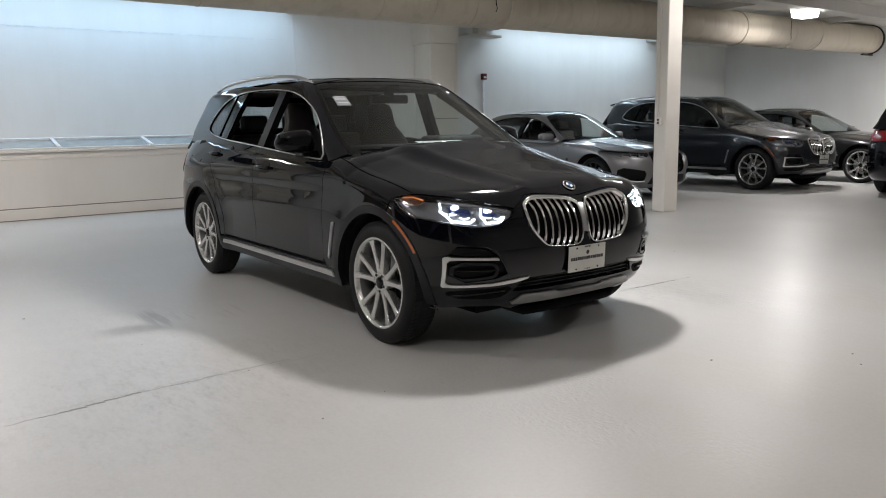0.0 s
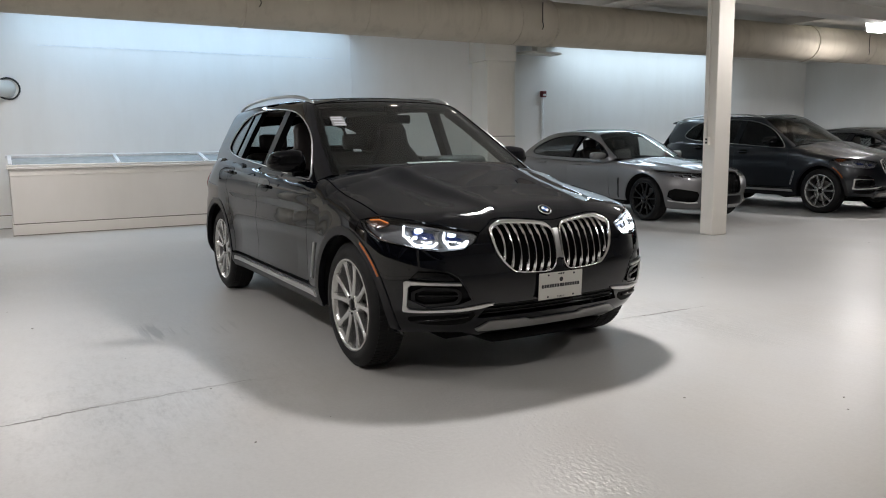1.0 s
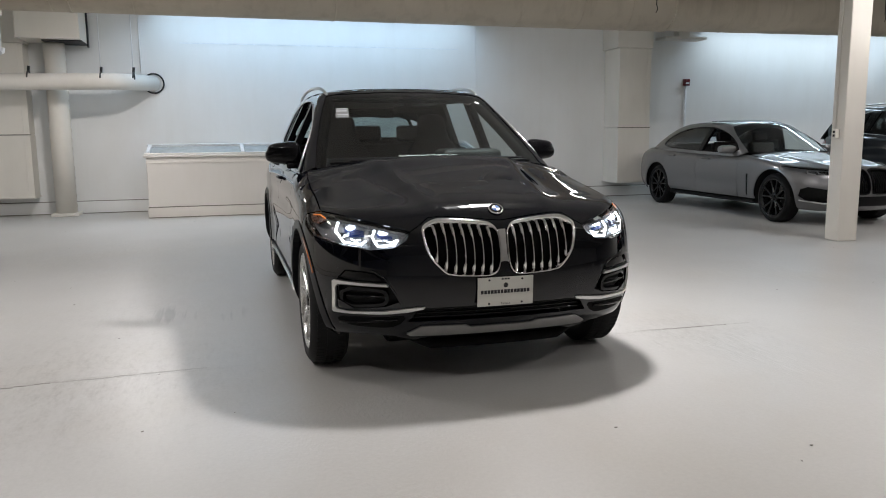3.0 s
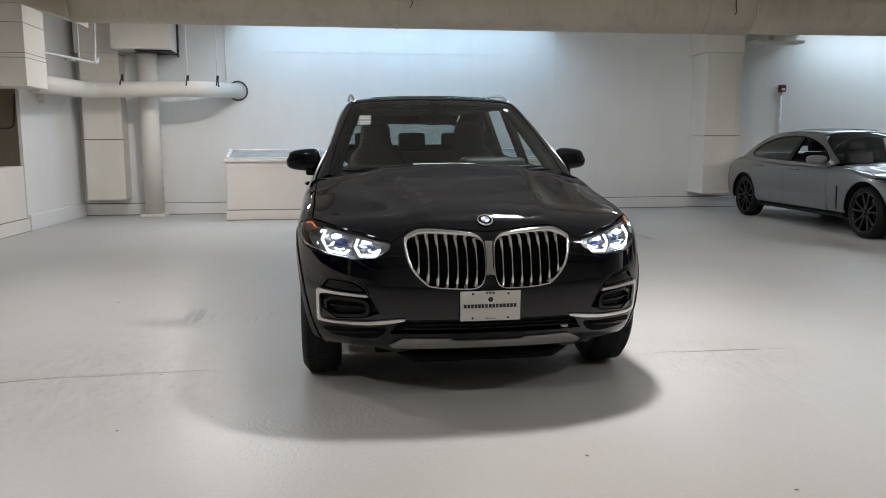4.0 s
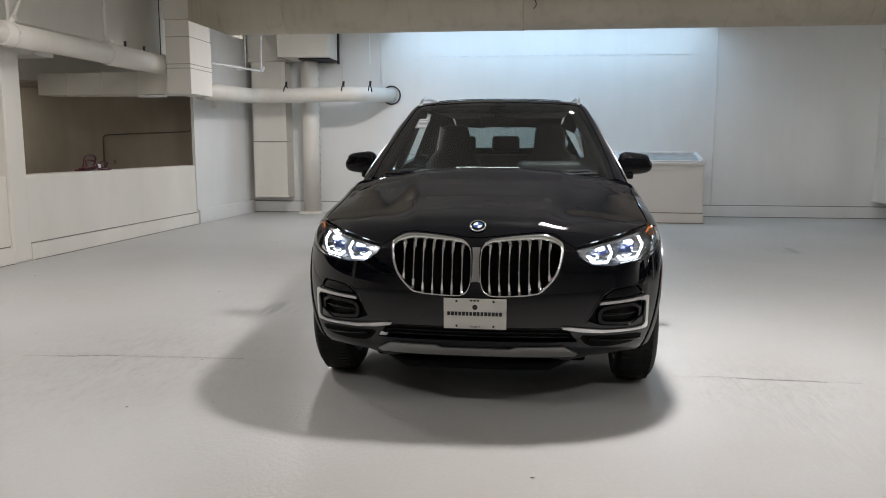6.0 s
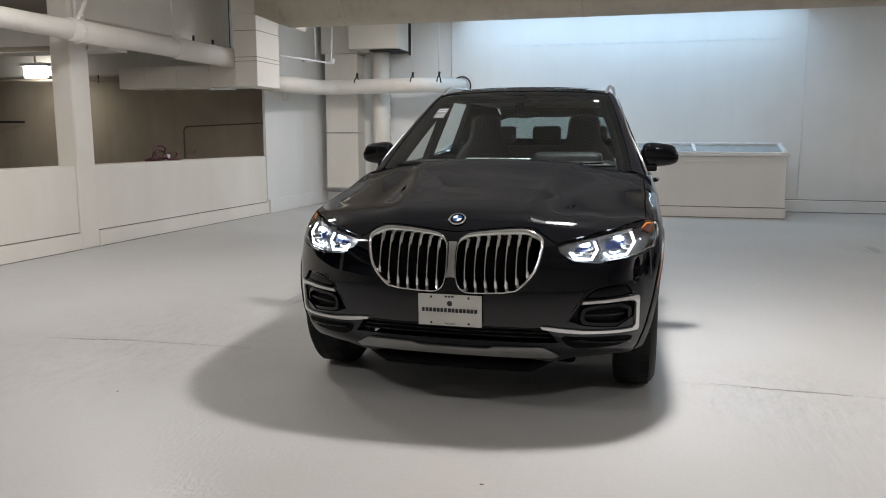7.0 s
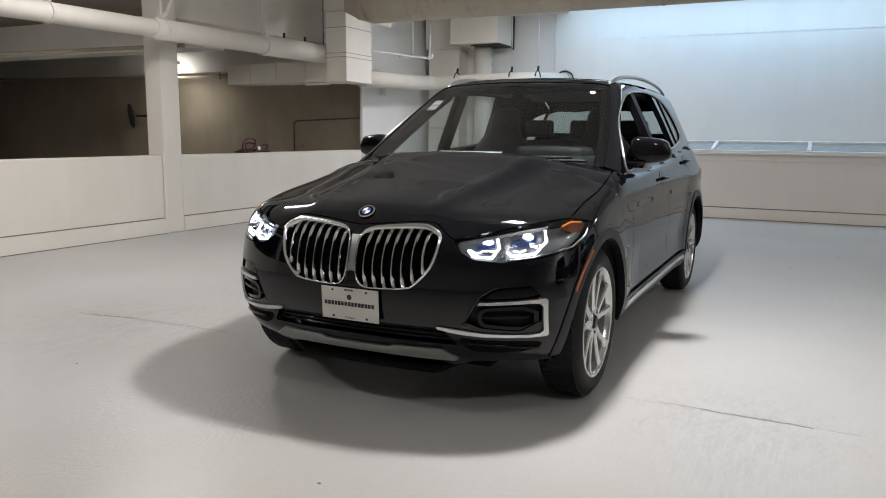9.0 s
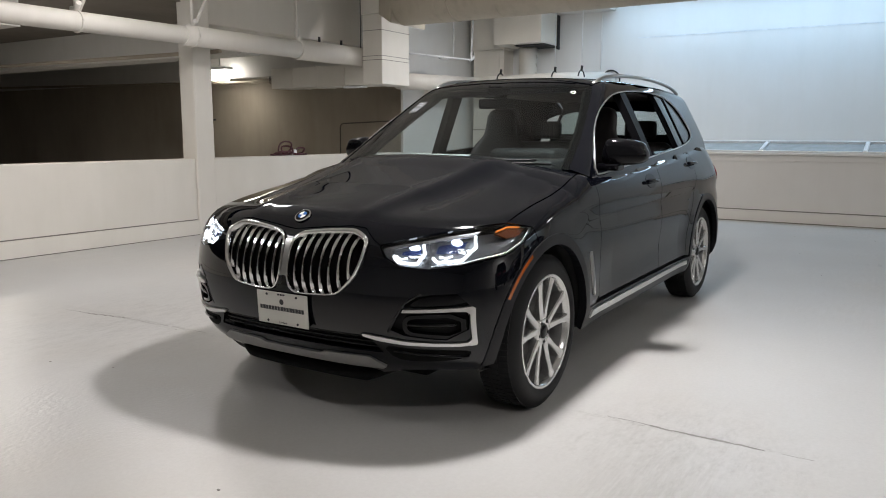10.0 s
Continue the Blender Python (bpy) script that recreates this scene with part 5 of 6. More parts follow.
    car.panel("skid_plate", B, FRONT, dense(skid, 0.05), SKID, step=0.03, lift=0.012, thick=0.03, full=True, label="satin aluminium skid plate")

    car.solid("wheel_deflector", boxed(0.62, 0.84, 0.475, 0.492, 0.285, 0.42, 0.008), VOID, mirror=True)
    car.solid("under_tray", boxed(-0.56, 0.56, 0.42, 1.42, 0.205, 0.26, 0.02), VOID)
    # lip added to block light, shaped for the dark under the bumper
    lip = trace(B, *[("f", x, 0.262) for x in np.linspace(-0.66, 0.66, 25)], lift=-0.03)
    lip[:, 2] = 0.236 + 0.42 * np.clip(np.abs(lip[:, 0]) - 0.36, 0, 1)
    lip[:, 1] += 0.25 * np.clip(np.abs(lip[:, 0]) - 0.36, 0, 1)
    car.bar("front_lip", lip, 0.028, VOID, sides=10)

    # hood, wings, doors, quarters
    cowl = spots(B, ("t", 0.81, 1.50), ("t", 0.66, 1.395), ("t", 0.42, 1.285), ("t", 0.2, 1.245), ("t", 0.0, 1.235))
    car.panel("hood", B, SLANT, np.concatenate([H_front, L_top, H_side, cowl]), paint, step=0.024, full=True, shrink=0.002)
    tip = spots(B, ("s", 0.70, 0.898))
    wing = np.concatenate([tip, L_top[-1:], H_side, spots(B, ("s", 1.50, 1.075), ("s", 1.53, 0.80), ("s", 1.53, 0.44), ("s", 1.47, 0.40), ("s", 1.325, 0.40), *arc(AXLE_F, HUB_Z, 0.448, -86, 20))])
    car.panel("front_wing", B, SIDE, wing, paint, step=0.024, mirror=True, shrink=0.002)
    seam = [("s", 2.675, 1.14), ("s", 2.685, 0.90), ("s", 2.66, 0.42)]
    door = spots(B, ("s", 1.50, 1.075), ("s", 1.9, 1.095), ("s", 2.3, 1.118), *seam, ("s", 1.53, 0.42), ("s", 1.53, 0.80))
    car.panel("front_door", B, SIDE, door, paint, step=0.03, mirror=True, shrink=0.003)
    back_seam = [("s", 3.60, 1.195), ("s", 3.60, 1.02), ("s", 3.50, 0.84), ("s", 3.40, 0.72), ("s", 3.325, 0.58), ("s", 3.30, 0.42)]
    door = spots(B, *seam[:1], ("s", 3.1, 1.165), *back_seam, *seam[:0:-1])
    car.panel("rear_door", B, SIDE, door, paint, step=0.03, mirror=True, shrink=0.003)
    quarter = spots(B, *back_seam[:1], ("s", 4.0, 1.215), ("s", 4.40, 1.215), ("s", 4.46, 1.0), ("s", 4.44, 0.72), ("s", 4.35, 0.62), *arc(AXLE_R, HUB_Z, 0.448, -32, 86), *back_seam[:0:-1])
    car.panel("rear_quarter", B, SIDE, quarter, paint, step=0.03, mirror=True, shrink=0.003)
    REAR = Round(3.9)
    low_r = REAR.uv(spots(B, ("s", 4.36, 0.62), ("s", 4.45, 0.73)))
    low_b = REAR.uv(spots(B, *arc(AXLE_R, HUB_Z, 0.448, -104, -32)))
    ring = np.concatenate([low_b, low_r, [(math.pi, 0.74), (math.pi, 0.27), (2.7, 0.27)]])
    car.panel("rear_bumper", B, REAR, ring, paint, step=0.04, mirror=True)
    gate = np.concatenate([REAR.uv(spots(B, ("s", 4.45, 0.74), ("s", 4.47, 0.90))), [(2.9, 0.92), (2.9, 1.09)], REAR.uv(spots(B, ("s", 4.44, 1.09), ("s", 4.40, 1.20))), [(math.pi, 1.14), (math.pi, 0.75)]])
    car.panel("tailgate", B, REAR, gate, paint, step=0.04, mirror=True)
    tail = np.concatenate([REAR.uv(spots(B, ("s", 4.475, 0.905), ("s", 4.33, 0.99), ("s", 4.445, 1.085))), [(2.9, 1.085), (2.9, 0.925)]])
    car.panel("tail_light", B, REAR, tail, RED_LENS, step=0.03, lift=0.004, thick=0.05, mirror=True, label="red tail light")

    # cladding: wheel arches, sills, satin strip
    for y in (AXLE_F, AXLE_R):
        ring = spots(B, *arc(y, HUB_Z, 0.425, -98, 98, 30), *arc(y, HUB_Z, 0.475, 98, -98, 30))
        car.panel("wheel_arch", B, SIDE, ring, ARCH_GREY, step=0.025, lift=0.005, thick=0.04, mirror=True, label="dark grey plastic wheel arch")
    sill = spots(B, ("s", 1.34, 0.40), ("s", 3.41, 0.40), ("s", 3.43, 0.285), ("s", 1.32, 0.285))
    car.panel("sill", B, SIDE, sill, ARCH_GREY, step=0.04, lift=0.004, thick=0.03, mirror=True)
    strip = spots(B, ("s", 1.40, 0.380), ("s", 3.32, 0.380), ("s", 3.34, 0.350), ("s", 1.38, 0.342))
    car.panel("sill_strip", B, SIDE, strip, SATIN, step=0.04, lift=0.014, thick=0.012, mirror=True, label="satin aluminium sill strip")
    breather = [("s", 1.352, 0.70), ("s", 1.382, 0.70), ("s", 1.445, 0.465), ("s", 1.425, 0.455), ("s", 1.405, 0.50)]
    hole = [("s", 1.366, 0.682), ("s", 1.378, 0.682), ("s", 1.425, 0.50), ("s", 1.412, 0.51)]
    car.panel("air_breather", B, SIDE, spots(B, *breather), SATIN, [spots(B, *hole)], step=0.012, lift=0.008, thick=0.012, mirror=True, label="satin aluminium vent trim")
    amber = spots(B, *arc(AXLE_F, HUB_Z, 0.455, 30, 60, 8), *arc(AXLE_F, HUB_Z, 0.470, 60, 30, 8))
    car.panel("side_reflector", B, SIDE, amber, AMBER, step=0.015, lift=0.0062, thick=0.003, mirror=True, label="amber side reflector")
    for y, z in ((2.47, 1.015), (3.55, 1.095)):
        cup = [("s", y + 0.100 * math.cos(a), z + 0.046 * math.sin(a)) for a in np.linspace(0, 2 * math.pi, 16, endpoint=False)]
        car.panel("handle_cup", B, SIDE, spots(B, *cup), GLOSS_BLACK, step=0.02, lift=0.002, thick=0.006, mirror=True)
        grip = trace(B, ("s", y - 0.11, z), ("s", y - 0.09, z + 0.002), ("s", y, z + 0.004), ("s", y + 0.09, z + 0.002), ("s", y + 0.11, z))
        grip[:, 0] += 0.034 * np.clip(1 - ((grip[:, 1] - y) / 0.12) ** 2, 0, 1) ** 0.5
        car.bar("door_handle", grip, 0.012, paint, mirror=True, sides=10)

    # headlights
    lamp_out = np.concatenate([H_front[-1:], L_top, tip, L_low[-2::-1]])
    for lift, name, mat in ((-0.05, "lamp_housing", LAMP_DARK), (0.0, "lamp_lens", LENS)):
        car.panel(name, B, ROUND, lamp_out, mat, step=0.02, lift=lift, thick=0.004, mirror=True, shrink=0.003)
    for ob in car.root.children:
        if ob.name.startswith("lamp_lens"):
            ob.visible_shadow = False
    brow = [("f", 0.50, 0.838), ("f", 0.60, 0.860), ("f", 0.72, 0.886), ("f", 0.82, 0.905), ("f", 0.82, 0.890), ("f", 0.72, 0.872), ("f", 0.60, 0.847), ("f", 0.51, 0.825)]
    car.panel("lamp_brow", B, ROUND, spots(B, *brow), LAMP_SILVER, step=0.02, lift=-0.012, thick=0.01, mirror=True)
    corner = [("f", 0.490, 0.832), ("f", 0.540, 0.838), ("f", 0.536, 0.806), ("f", 0.556, 0.778), ("f", 0.512, 0.800)]
    car.panel("lamp_corner", B, ROUND, spots(B, *corner), LAMP_SILVER, step=0.02, lift=-0.014, thick=0.008, mirror=True)
    divider = [("f", 0.672, 0.862), ("f", 0.700, 0.868), ("f", 0.706, 0.80), ("f", 0.696, 0.772), ("f", 0.676, 0.775), ("f", 0.690, 0.815)]
    car.panel("lamp_divider", B, ROUND, spots(B, *divider), LAMP_SILVER, step=0.02, lift=-0.022, thick=0.008, mirror=True)
    light, beam = (DRL, BEAM) if lit else (DRL_OFF, LAMP_CHROME)
    hooks = ([(0.542, 0.806), (0.566, 0.778), (0.645, 0.773), (0.668, 0.818), (0.652, 0.856)], [(0.700, 0.800), (0.722, 0.780), (0.806, 0.787), (0.838, 0.842), (0.818, 0.888)], [(0.552, 0.806), (0.575, 0.792), (0.600, 0.798)], [(0.725, 0.805), (0.748, 0.797), (0.770, 0.806)])
    for h in hooks:
        line = trace(B, *[("f", a, b) for a, b in dense(h, 0.02, closed=False)], lift=-0.018, step=0.02)
        car.bar("light_guide", line, 0.0060 if len(h) > 3 else 0.0034, light, mirror=True, label="lit white daytime light" if lit else "unlit light guide")
    for x, z in ((0.603, 0.836), (0.752, 0.858)):
        q = spots(B, ("f", x, z))[0]
        bm = bmesh.new()
        bmesh.ops.create_uvsphere(bm, u_segments=20, v_segments=12, radius=0.021, matrix=Matrix.Translation((q[0], q[1] + 0.044, q[2] - 0.006)) @ Matrix.Diagonal((1.2, 0.8, 0.62, 1)))
        car.solid("projector", bm, beam, mirror=True, smooth=True, label="lit projector" if lit else "dark projector")
        bm = bmesh.new()
        block(bm, q[0] - 0.055, q[0] + 0.055, q[1] + 0.03, q[1] + 0.07, q[2] - 0.055, q[2] - 0.03, 0.006)
        car.solid("reflector", bm, LAMP_CHROME, mirror=True)
    for a, b, c, d in ((0.572, 0.648, 0.812, 0.846), (0.708, 0.802, 0.822, 0.876)):
        car.panel("lamp_bezel", B, FRONT, np.array([(a, c), (b, c), (b, d), (a, d - 0.016)]), LAMP_BLUE, step=0.02, lift=-0.034, thick=0.006, mirror=True)
    rim = trace(B, ("f", 0.70, 0.760), ("f", 0.80, 0.770), ("s", 0.50, 0.803), ("s", 0.61, 0.846), ("s", 0.685, 0.896), lift=-0.008)
    car.bar("lamp_rim", rim, 0.005, LAMP_CHROME, mirror=True)
    marker = [("s", 0.49, 0.893), ("s", 0.57, 0.915), ("s", 0.66, 0.902), ("s", 0.60, 0.872), ("s", 0.53, 0.868)]
    car.panel("side_marker", B, SIDE, spots(B, *marker), AMBER_DEEP, step=0.02, lift=-0.014, thick=0.01, mirror=True, label="amber side marker")
    car.bar("marker_light", trace(B, ("s", 0.50, 0.898), ("s", 0.57, 0.913), ("s", 0.63, 0.908), lift=-0.010, step=0.02), 0.0042, AMBER_GLOW if lit else AMBER, mirror=True, label="lit amber strip" if lit else "amber strip")

    # cabin: frame, glass, roof
    screen_edge = [("f", 0.792, 1.125), ("f", 0.759, 1.25), ("f", 0.722, 1.36), ("f", 0.678, 1.47), ("f", 0.638, 1.56), ("f", 0.606, 1.618)]
    screen_top = [("f", 0.50, 1.634), ("f", 0.30, 1.643), ("f", 0.0, 1.646)]
    S_edge, S_top = spots(G, *screen_edge), spots(G, *screen_top)
    roof_side = spots(G, ("t", 0.615, 2.45), ("t", 0.62, 2.9), ("t", 0.615, 3.4), ("t", 0.60, 3.9), ("t", 0.575, 4.35), ("t", 0.54, 4.52))
    dlo = [(1.60, 1.090), (1.74, 1.235), (1.92, 1.375), (2.12, 1.480), (2.36, 1.555), (2.62, 1.592), (3.0, 1.612), (3.35, 1.610), (3.62, 1.592), (3.82, 1.545), (3.95, 1.465), (4.04, 1.368), (4.05, 1.308), (3.95, 1.268), (3.78, 1.240), (3.52, 1.212), (3.1, 1.185), (2.72, 1.160), (2.2, 1.122), (1.8, 1.096)]
    dlo = softened(dlo, 1)
    D = spots(G, *[("s", a, b) for a, b in dlo])
    belt = spots(G, ("s", 4.45, 1.19), ("s", 3.9, 1.17), ("s", 3.3, 1.14), ("s", 2.7, 1.09), ("s", 2.1, 1.06), ("s", 1.7, 1.04))
    rear_edge = spots(G, ("s", 4.44, 1.45), ("s", 4.50, 1.30))
    frame_line = np.concatenate([S_edge, roof_side, rear_edge, belt])
    car.panel("window_frame", G, CAB, frame_line, paint, [D], step=0.02, mirror=True, thick=0.02)
    car.panel("windshield", G, CAB, np.concatenate([S_edge, S_top]), WINDSHIELD, step=0.03, full=True, lift=-0.004, thick=0.005, label="tinted windshield")
    hdr = spots(G, ("f", 0.0, 1.622), ("f", 0.3, 1.619), ("f", 0.5, 1.608), ("f", 0.59, 1.590))
    car.panel("windshield_band", G, CAB, np.concatenate([S_edge[-1:], S_top, hdr]), GLOSS_BLACK, step=0.03, full=True, lift=-0.012, thick=0.004)
    low = spots(G, ("f", 0.70, 1.150), ("f", 0.5, 1.158), ("f", 0.25, 1.165), ("f", 0.0, 1.167))
    low2 = spots(G, ("f", 0.0, 1.11), ("f", 0.4, 1.11), ("f", 0.765, 1.11))
    car.panel("cowl", G, CAB, np.concatenate([low, low2]), MATTE_BLACK, step=0.03, full=True, lift=0.004)
    roof = np.concatenate([S_edge[-1:], roof_side, spots(G, ("t", 0.3, 4.58), ("t", 0.0, 4.60)), S_top[::-1]])
    car.panel("roof", G, DOWN, roof, paint, step=0.035, full=True, shrink=0.001)
    pane = [("t", 0.0, 2.32), ("t", 0.46, 2.36), ("t", 0.48, 3.0), ("t", 0.46, 3.7), ("t", 0.0, 3.72)]
    car.panel("glass_roof", G, DOWN, spots(G, *pane), GLOSS_BLACK, step=0.05, full=True, lift=0.004, thick=0.006, label="dark glass sunroof")
    rail = np.array([(0.592, 2.30, 1.625), (0.60, 2.42, 1.668), (0.606, 2.60, 1.697), (0.610, 3.0, 1.717), (0.610, 3.4, 1.720), (0.602, 3.8, 1.708), (0.592, 4.12, 1.684), (0.58, 4.30, 1.650)])
    car.bar("roof_rail", softened(rail, 2, closed=False), 0.013, SATIN, sides=10, mirror=True, label="satin aluminium roof rail")
    car.panel("b_pillar", G, SIDE, spots(G, ("s", 2.66, 1.150), ("s", 2.78, 1.156), ("s", 2.745, 1.40), ("s", 2.71, 1.607), ("s", 2.59, 1.592), ("s", 2.625, 1.40)), PILLAR_BLACK, step=0.03, lift=-0.004, thick=0.05, mirror=True)
    car.panel("c_pillar", G, SIDE, spots(G, ("s", 3.50, 1.205), ("s", 3.58, 1.212), ("s", 3.53, 1.42), ("s", 3.44, 1.612), ("s", 3.37, 1.615), ("s", 3.45, 1.42)), GLOSS_BLACK, step=0.03, lift=-0.004, thick=0.04, mirror=True)
    qg = spots(G, ("s", 3.56, 1.215), ("s", 3.78, 1.240), ("s", 3.95, 1.268), ("s", 4.035, 1.313), ("s", 4.025, 1.372), ("s", 3.93, 1.472), ("s", 3.80, 1.550), ("s", 3.60, 1.594), ("s", 3.45, 1.600), ("s", 3.53, 1.42))
    car.panel("quarter_glass", G, SIDE, qg, TINTED, step=0.04, lift=-0.008, thick=0.005, mirror=True, label="tinted quarter window")
    rg = spots(G, ("s", 2.76, 1.165), ("s", 3.1, 1.185), ("s", 3.50, 1.212), ("s", 3.45, 1.42), ("s", 3.38, 1.605), ("s", 3.0, 1.605), ("s", 2.71, 1.592), ("s", 2.745, 1.40))
    fg = spots(G, *[("s", a, b) for a, b in ((1.66, 1.105), (1.74, 1.225), (1.92, 1.365), (2.12, 1.47), (2.36, 1.545), (2.58, 1.585), (2.62, 1.40), (2.65, 1.155), (2.2, 1.127), (1.8, 1.10))])
    car.panel("door_glass", G, SIDE, fg, TINTED, step=0.04, lift=-0.012, thick=0.005, mirror=True, label="dark tinted door window")
    car.panel("door_glass", G, SIDE, rg, TINTED, step=0.04, lift=-0.012, thick=0.005, mirror=True, label="dark tinted door window")
    car.panel("quarter_bar", G, SIDE, spots(G, ("s", 3.70, 1.236), ("s", 3.735, 1.240), ("s", 3.64, 1.572), ("s", 3.60, 1.584)), GLOSS_BLACK, step=0.03, lift=0.001, thick=0.02, mirror=True)
    loop = np.concatenate([D, D[:1]])
    loop = loop + slope(G, loop) * 0.003
    car.bar("window_trim", loop, 0.0048, SATIN, sides=8, mirror=True, label="satin aluminium window trim")
    BACK = Flat((0, -1, 0), (1, 0, 0), (0, 0, 1))
    rw = [(0.0, 1.54), (0.44, 1.53), (0.56, 1.49), (0.63, 1.36), (0.61, 1.31), (0.0, 1.30)]
    rear_ring = np.array([(0.0, 1.60), (0.45, 1.585), (0.56, 1.54), (0.70, 1.30), (0.80, 1.12), (0.0, 1.10)])
    rear_ring = np.concatenate([rear_ring, (rear_ring * (-1, 1))[::-1]])
    hole = np.concatenate([np.array(rw), (np.array(rw) * (-1, 1))[::-1][1:-1]])
    car.panel("tailgate_frame", G, BACK, dense(rear_ring, 0.05), paint, [dense(hole, 0.05)], step=0.04)
    car.panel("rear_window", G, BACK, dense(np.array(rw), 0.05), WINDSHIELD, step=0.05, full=True, lift=-0.006, thick=0.005, label="tinted rear window")
    bm = cushion(-0.53, 0.53, 4.44, 4.62, 1.588, 1.618, 0.014, -12)
    car.solid("spoiler", bm, paint)

    # mirrors
    bm = bmesh.new()
    bmesh.ops.create_uvsphere(bm, u_segments=28, v_segments=18, radius=1.0)
    for v in bm.verts:
        x, y, z = v.co
        q = [math.copysign(abs(c) ** 0.52, c) for c in (x, y, z)]
        v.co = (0.962 + q[0] * 0.124 - 0.015 * (q[2] > 0) * q[0], 1.90 + q[1] * (0.085 if q[1] < 0 else 0.045) + 0.03 * q[0], 1.210 + q[2] * (0.076 - 0.012 * q[0]))
    car.solid("mirror", bm, GLOSS_BLACK, mirror=True, smooth=True, label="gloss black door mirror")
    bm = boxed(0.82, 0.95, 1.80, 1.92, 1.105, 1.145, 0.012)
    car.solid("mirror_arm", bm, GLOSS_BLACK, mirror=True)
    bm = boxed(0.865, 1.06, 1.930, 1.950, 1.155, 1.26, 0.004)
    car.solid("mirror_glass", bm, CHROME, mirror=True)

    # roundel: plain quarters in a ring
    q = spots(B, ("f", 0.0, 0.935))
    n = slope(B, q)[0]
    m = Matrix.Translation(q[0] + n * 0.004) @ Vector(n).to_track_quat("X", "Z").to_matrix().to_4x4()
    badge = part("emblem", lathe([(0.0, 0.041), (0.004, 0.040), (0.005, 0.036), (0.003, 0.034), (0.003, 0.0)], 36), CHROME, car.root, smooth=True)
    part("emblem_ring", lathe([(0.003, 0.0345), (0.0042, 0.034), (0.0042, 0.0)], 32), GLOSS_BLACK, badge)
    for k in range(4):
        bm = bmesh.new()
        ring = [bm.verts.new((0.0055, 0.0, 0.0))] + [bm.verts.new((0.0055, 0.022 * math.sin(a), 0.022 * math.cos(a))) for a in np.linspace(k * math.pi / 2, (k + 1) * math.pi / 2, 8)]
        bm.faces.new(ring)
        part("emblem_quarter", bm, (BLUE, PAPER)[k % 2], badge)
    badge.matrix_local = m

    # plate with bars for its print
    plate = new("number_plate")
    plate.parent = car.root
    part("plate", boxed(-0.1525, 0.1525, 0.0, 0.006, -0.076, 0.076, 0.0015), PLATE_MAT, plate)
    part("plate_frame", boxed(-0.14, 0.14, 0.006, 0.03, -0.07, 0.07), MATTE_BLACK, plate)
    def bars(x0, x1, z, h, mat, seed, n):
        rnd = random.Random(seed)
        step = (x1 - x0) / n
        bm = bmesh.new()
        for k in range(n):
            block(bm, x0 + k * step, x0 + k * step + step * rnd.uniform(0.72, 0.86), -0.0012, 0.0, z - h / 2, z + h / 2)
        part("print", bm, mat, plate)
    bars(-0.135, 0.135, 0.0, 0.019, INK, 3, 15)
    bars(-0.024, 0.024, 0.066, 0.008, INK, 4, 3)
    words = bpy.data.curves.new("plate_word", "FONT")
    words.body, words.size, words.align_x, words.align_y, words.extrude = "Portland", 0.0145, "CENTER", "CENTER", 0.0004
    words.materials.append(INK)
    word = new("plate_word", words)
    word.parent = plate
    word.matrix_local = Matrix.Translation((0, -0.0008, -0.0645)) @ Matrix.Rotation(radians(90), 4, "X")
    ringp = lathe([(0.0012, 0.013), (0.0012, 0.0)], 24)
    disc = part("print_disc", ringp, INK, plate)
    disc.matrix_local = Matrix.Translation((0, 0, 0.033)) @ Matrix.Rotation(radians(-90), 4, "Z")
    for x in (-0.09, 0.09):
        for z in (0.062, -0.062):
            b = part("screw", lathe([(0.0, 0.006), (0.003, 0.005), (0.0035, 0.0)], 12), INK, plate)
            b.matrix_local = Matrix.Translation((x, 0, z)) @ Matrix.Rotation(radians(-90), 4, "Z")
    plate.matrix_local = pose(0.0, 0.070, 0.525, 3)

    # black border of the windshield and the pillar trim behind it
    inward = S_edge.copy()
    inward[:, 0] -= 0.030
    car.panel("windshield_border", G, CAB, np.concatenate([S_edge, spots(G, *[("f", a, b) for a, b in inward[::-1][:, (0, 2)]])]), GLOSS_BLACK, step=0.02, lift=-0.011, thick=0.004, mirror=True)
    trim = S_edge + slope(G, S_edge) * -0.055
    trim[:, 0] -= 0.012
    car.bar("pillar_trim", trim, 0.042, CABIN, sides=12, mirror=True)
    ring_at = spots(G, ("f", 0.535, 1.568))
    away = slope(G, ring_at)[0]
    m = Matrix.Translation(ring_at[0] + away * 0.001) @ Vector(away).to_track_quat("X", "Z").to_matrix().to_4x4()
    dot = part("ring_sticker", lathe([(0.0, 0.009), (0.0015, 0.011), (0.0015, 0.016), (0.0, 0.018)], 20), PAPER, car.root, "small white ring sticker")
    dot.matrix_local = m

    # inside
    for x, mat in ((-0.40, LEATHER_RED), (0.40, LEATHER_RED)):
        car.solid("front_seat", cushion(x - 0.25, x + 0.25, 2.30, 2.80, 0.62, 0.82, 0.06), mat)
        car.solid("front_backrest", seat_back(x, 2.80, 0.74), LEATHER, smooth=True)
    car.solid("rear_seat", cushion(-0.68, 0.68, 3.15, 3.65, 0.6, 0.80, 0.06), LEATHER)
    car.solid("rear_backrest", cushion(-0.68, 0.68, 3.66, 3.84, 0.74, 1.25, 0.06, -14), LEATHER)
    for x in (-0.42, 0.0, 0.42):
        car.solid("rear_headrest", cushion(x - 0.13, x + 0.13, 3.81, 3.90, 1.27, 1.42, 0.04, -6), LEATHER)
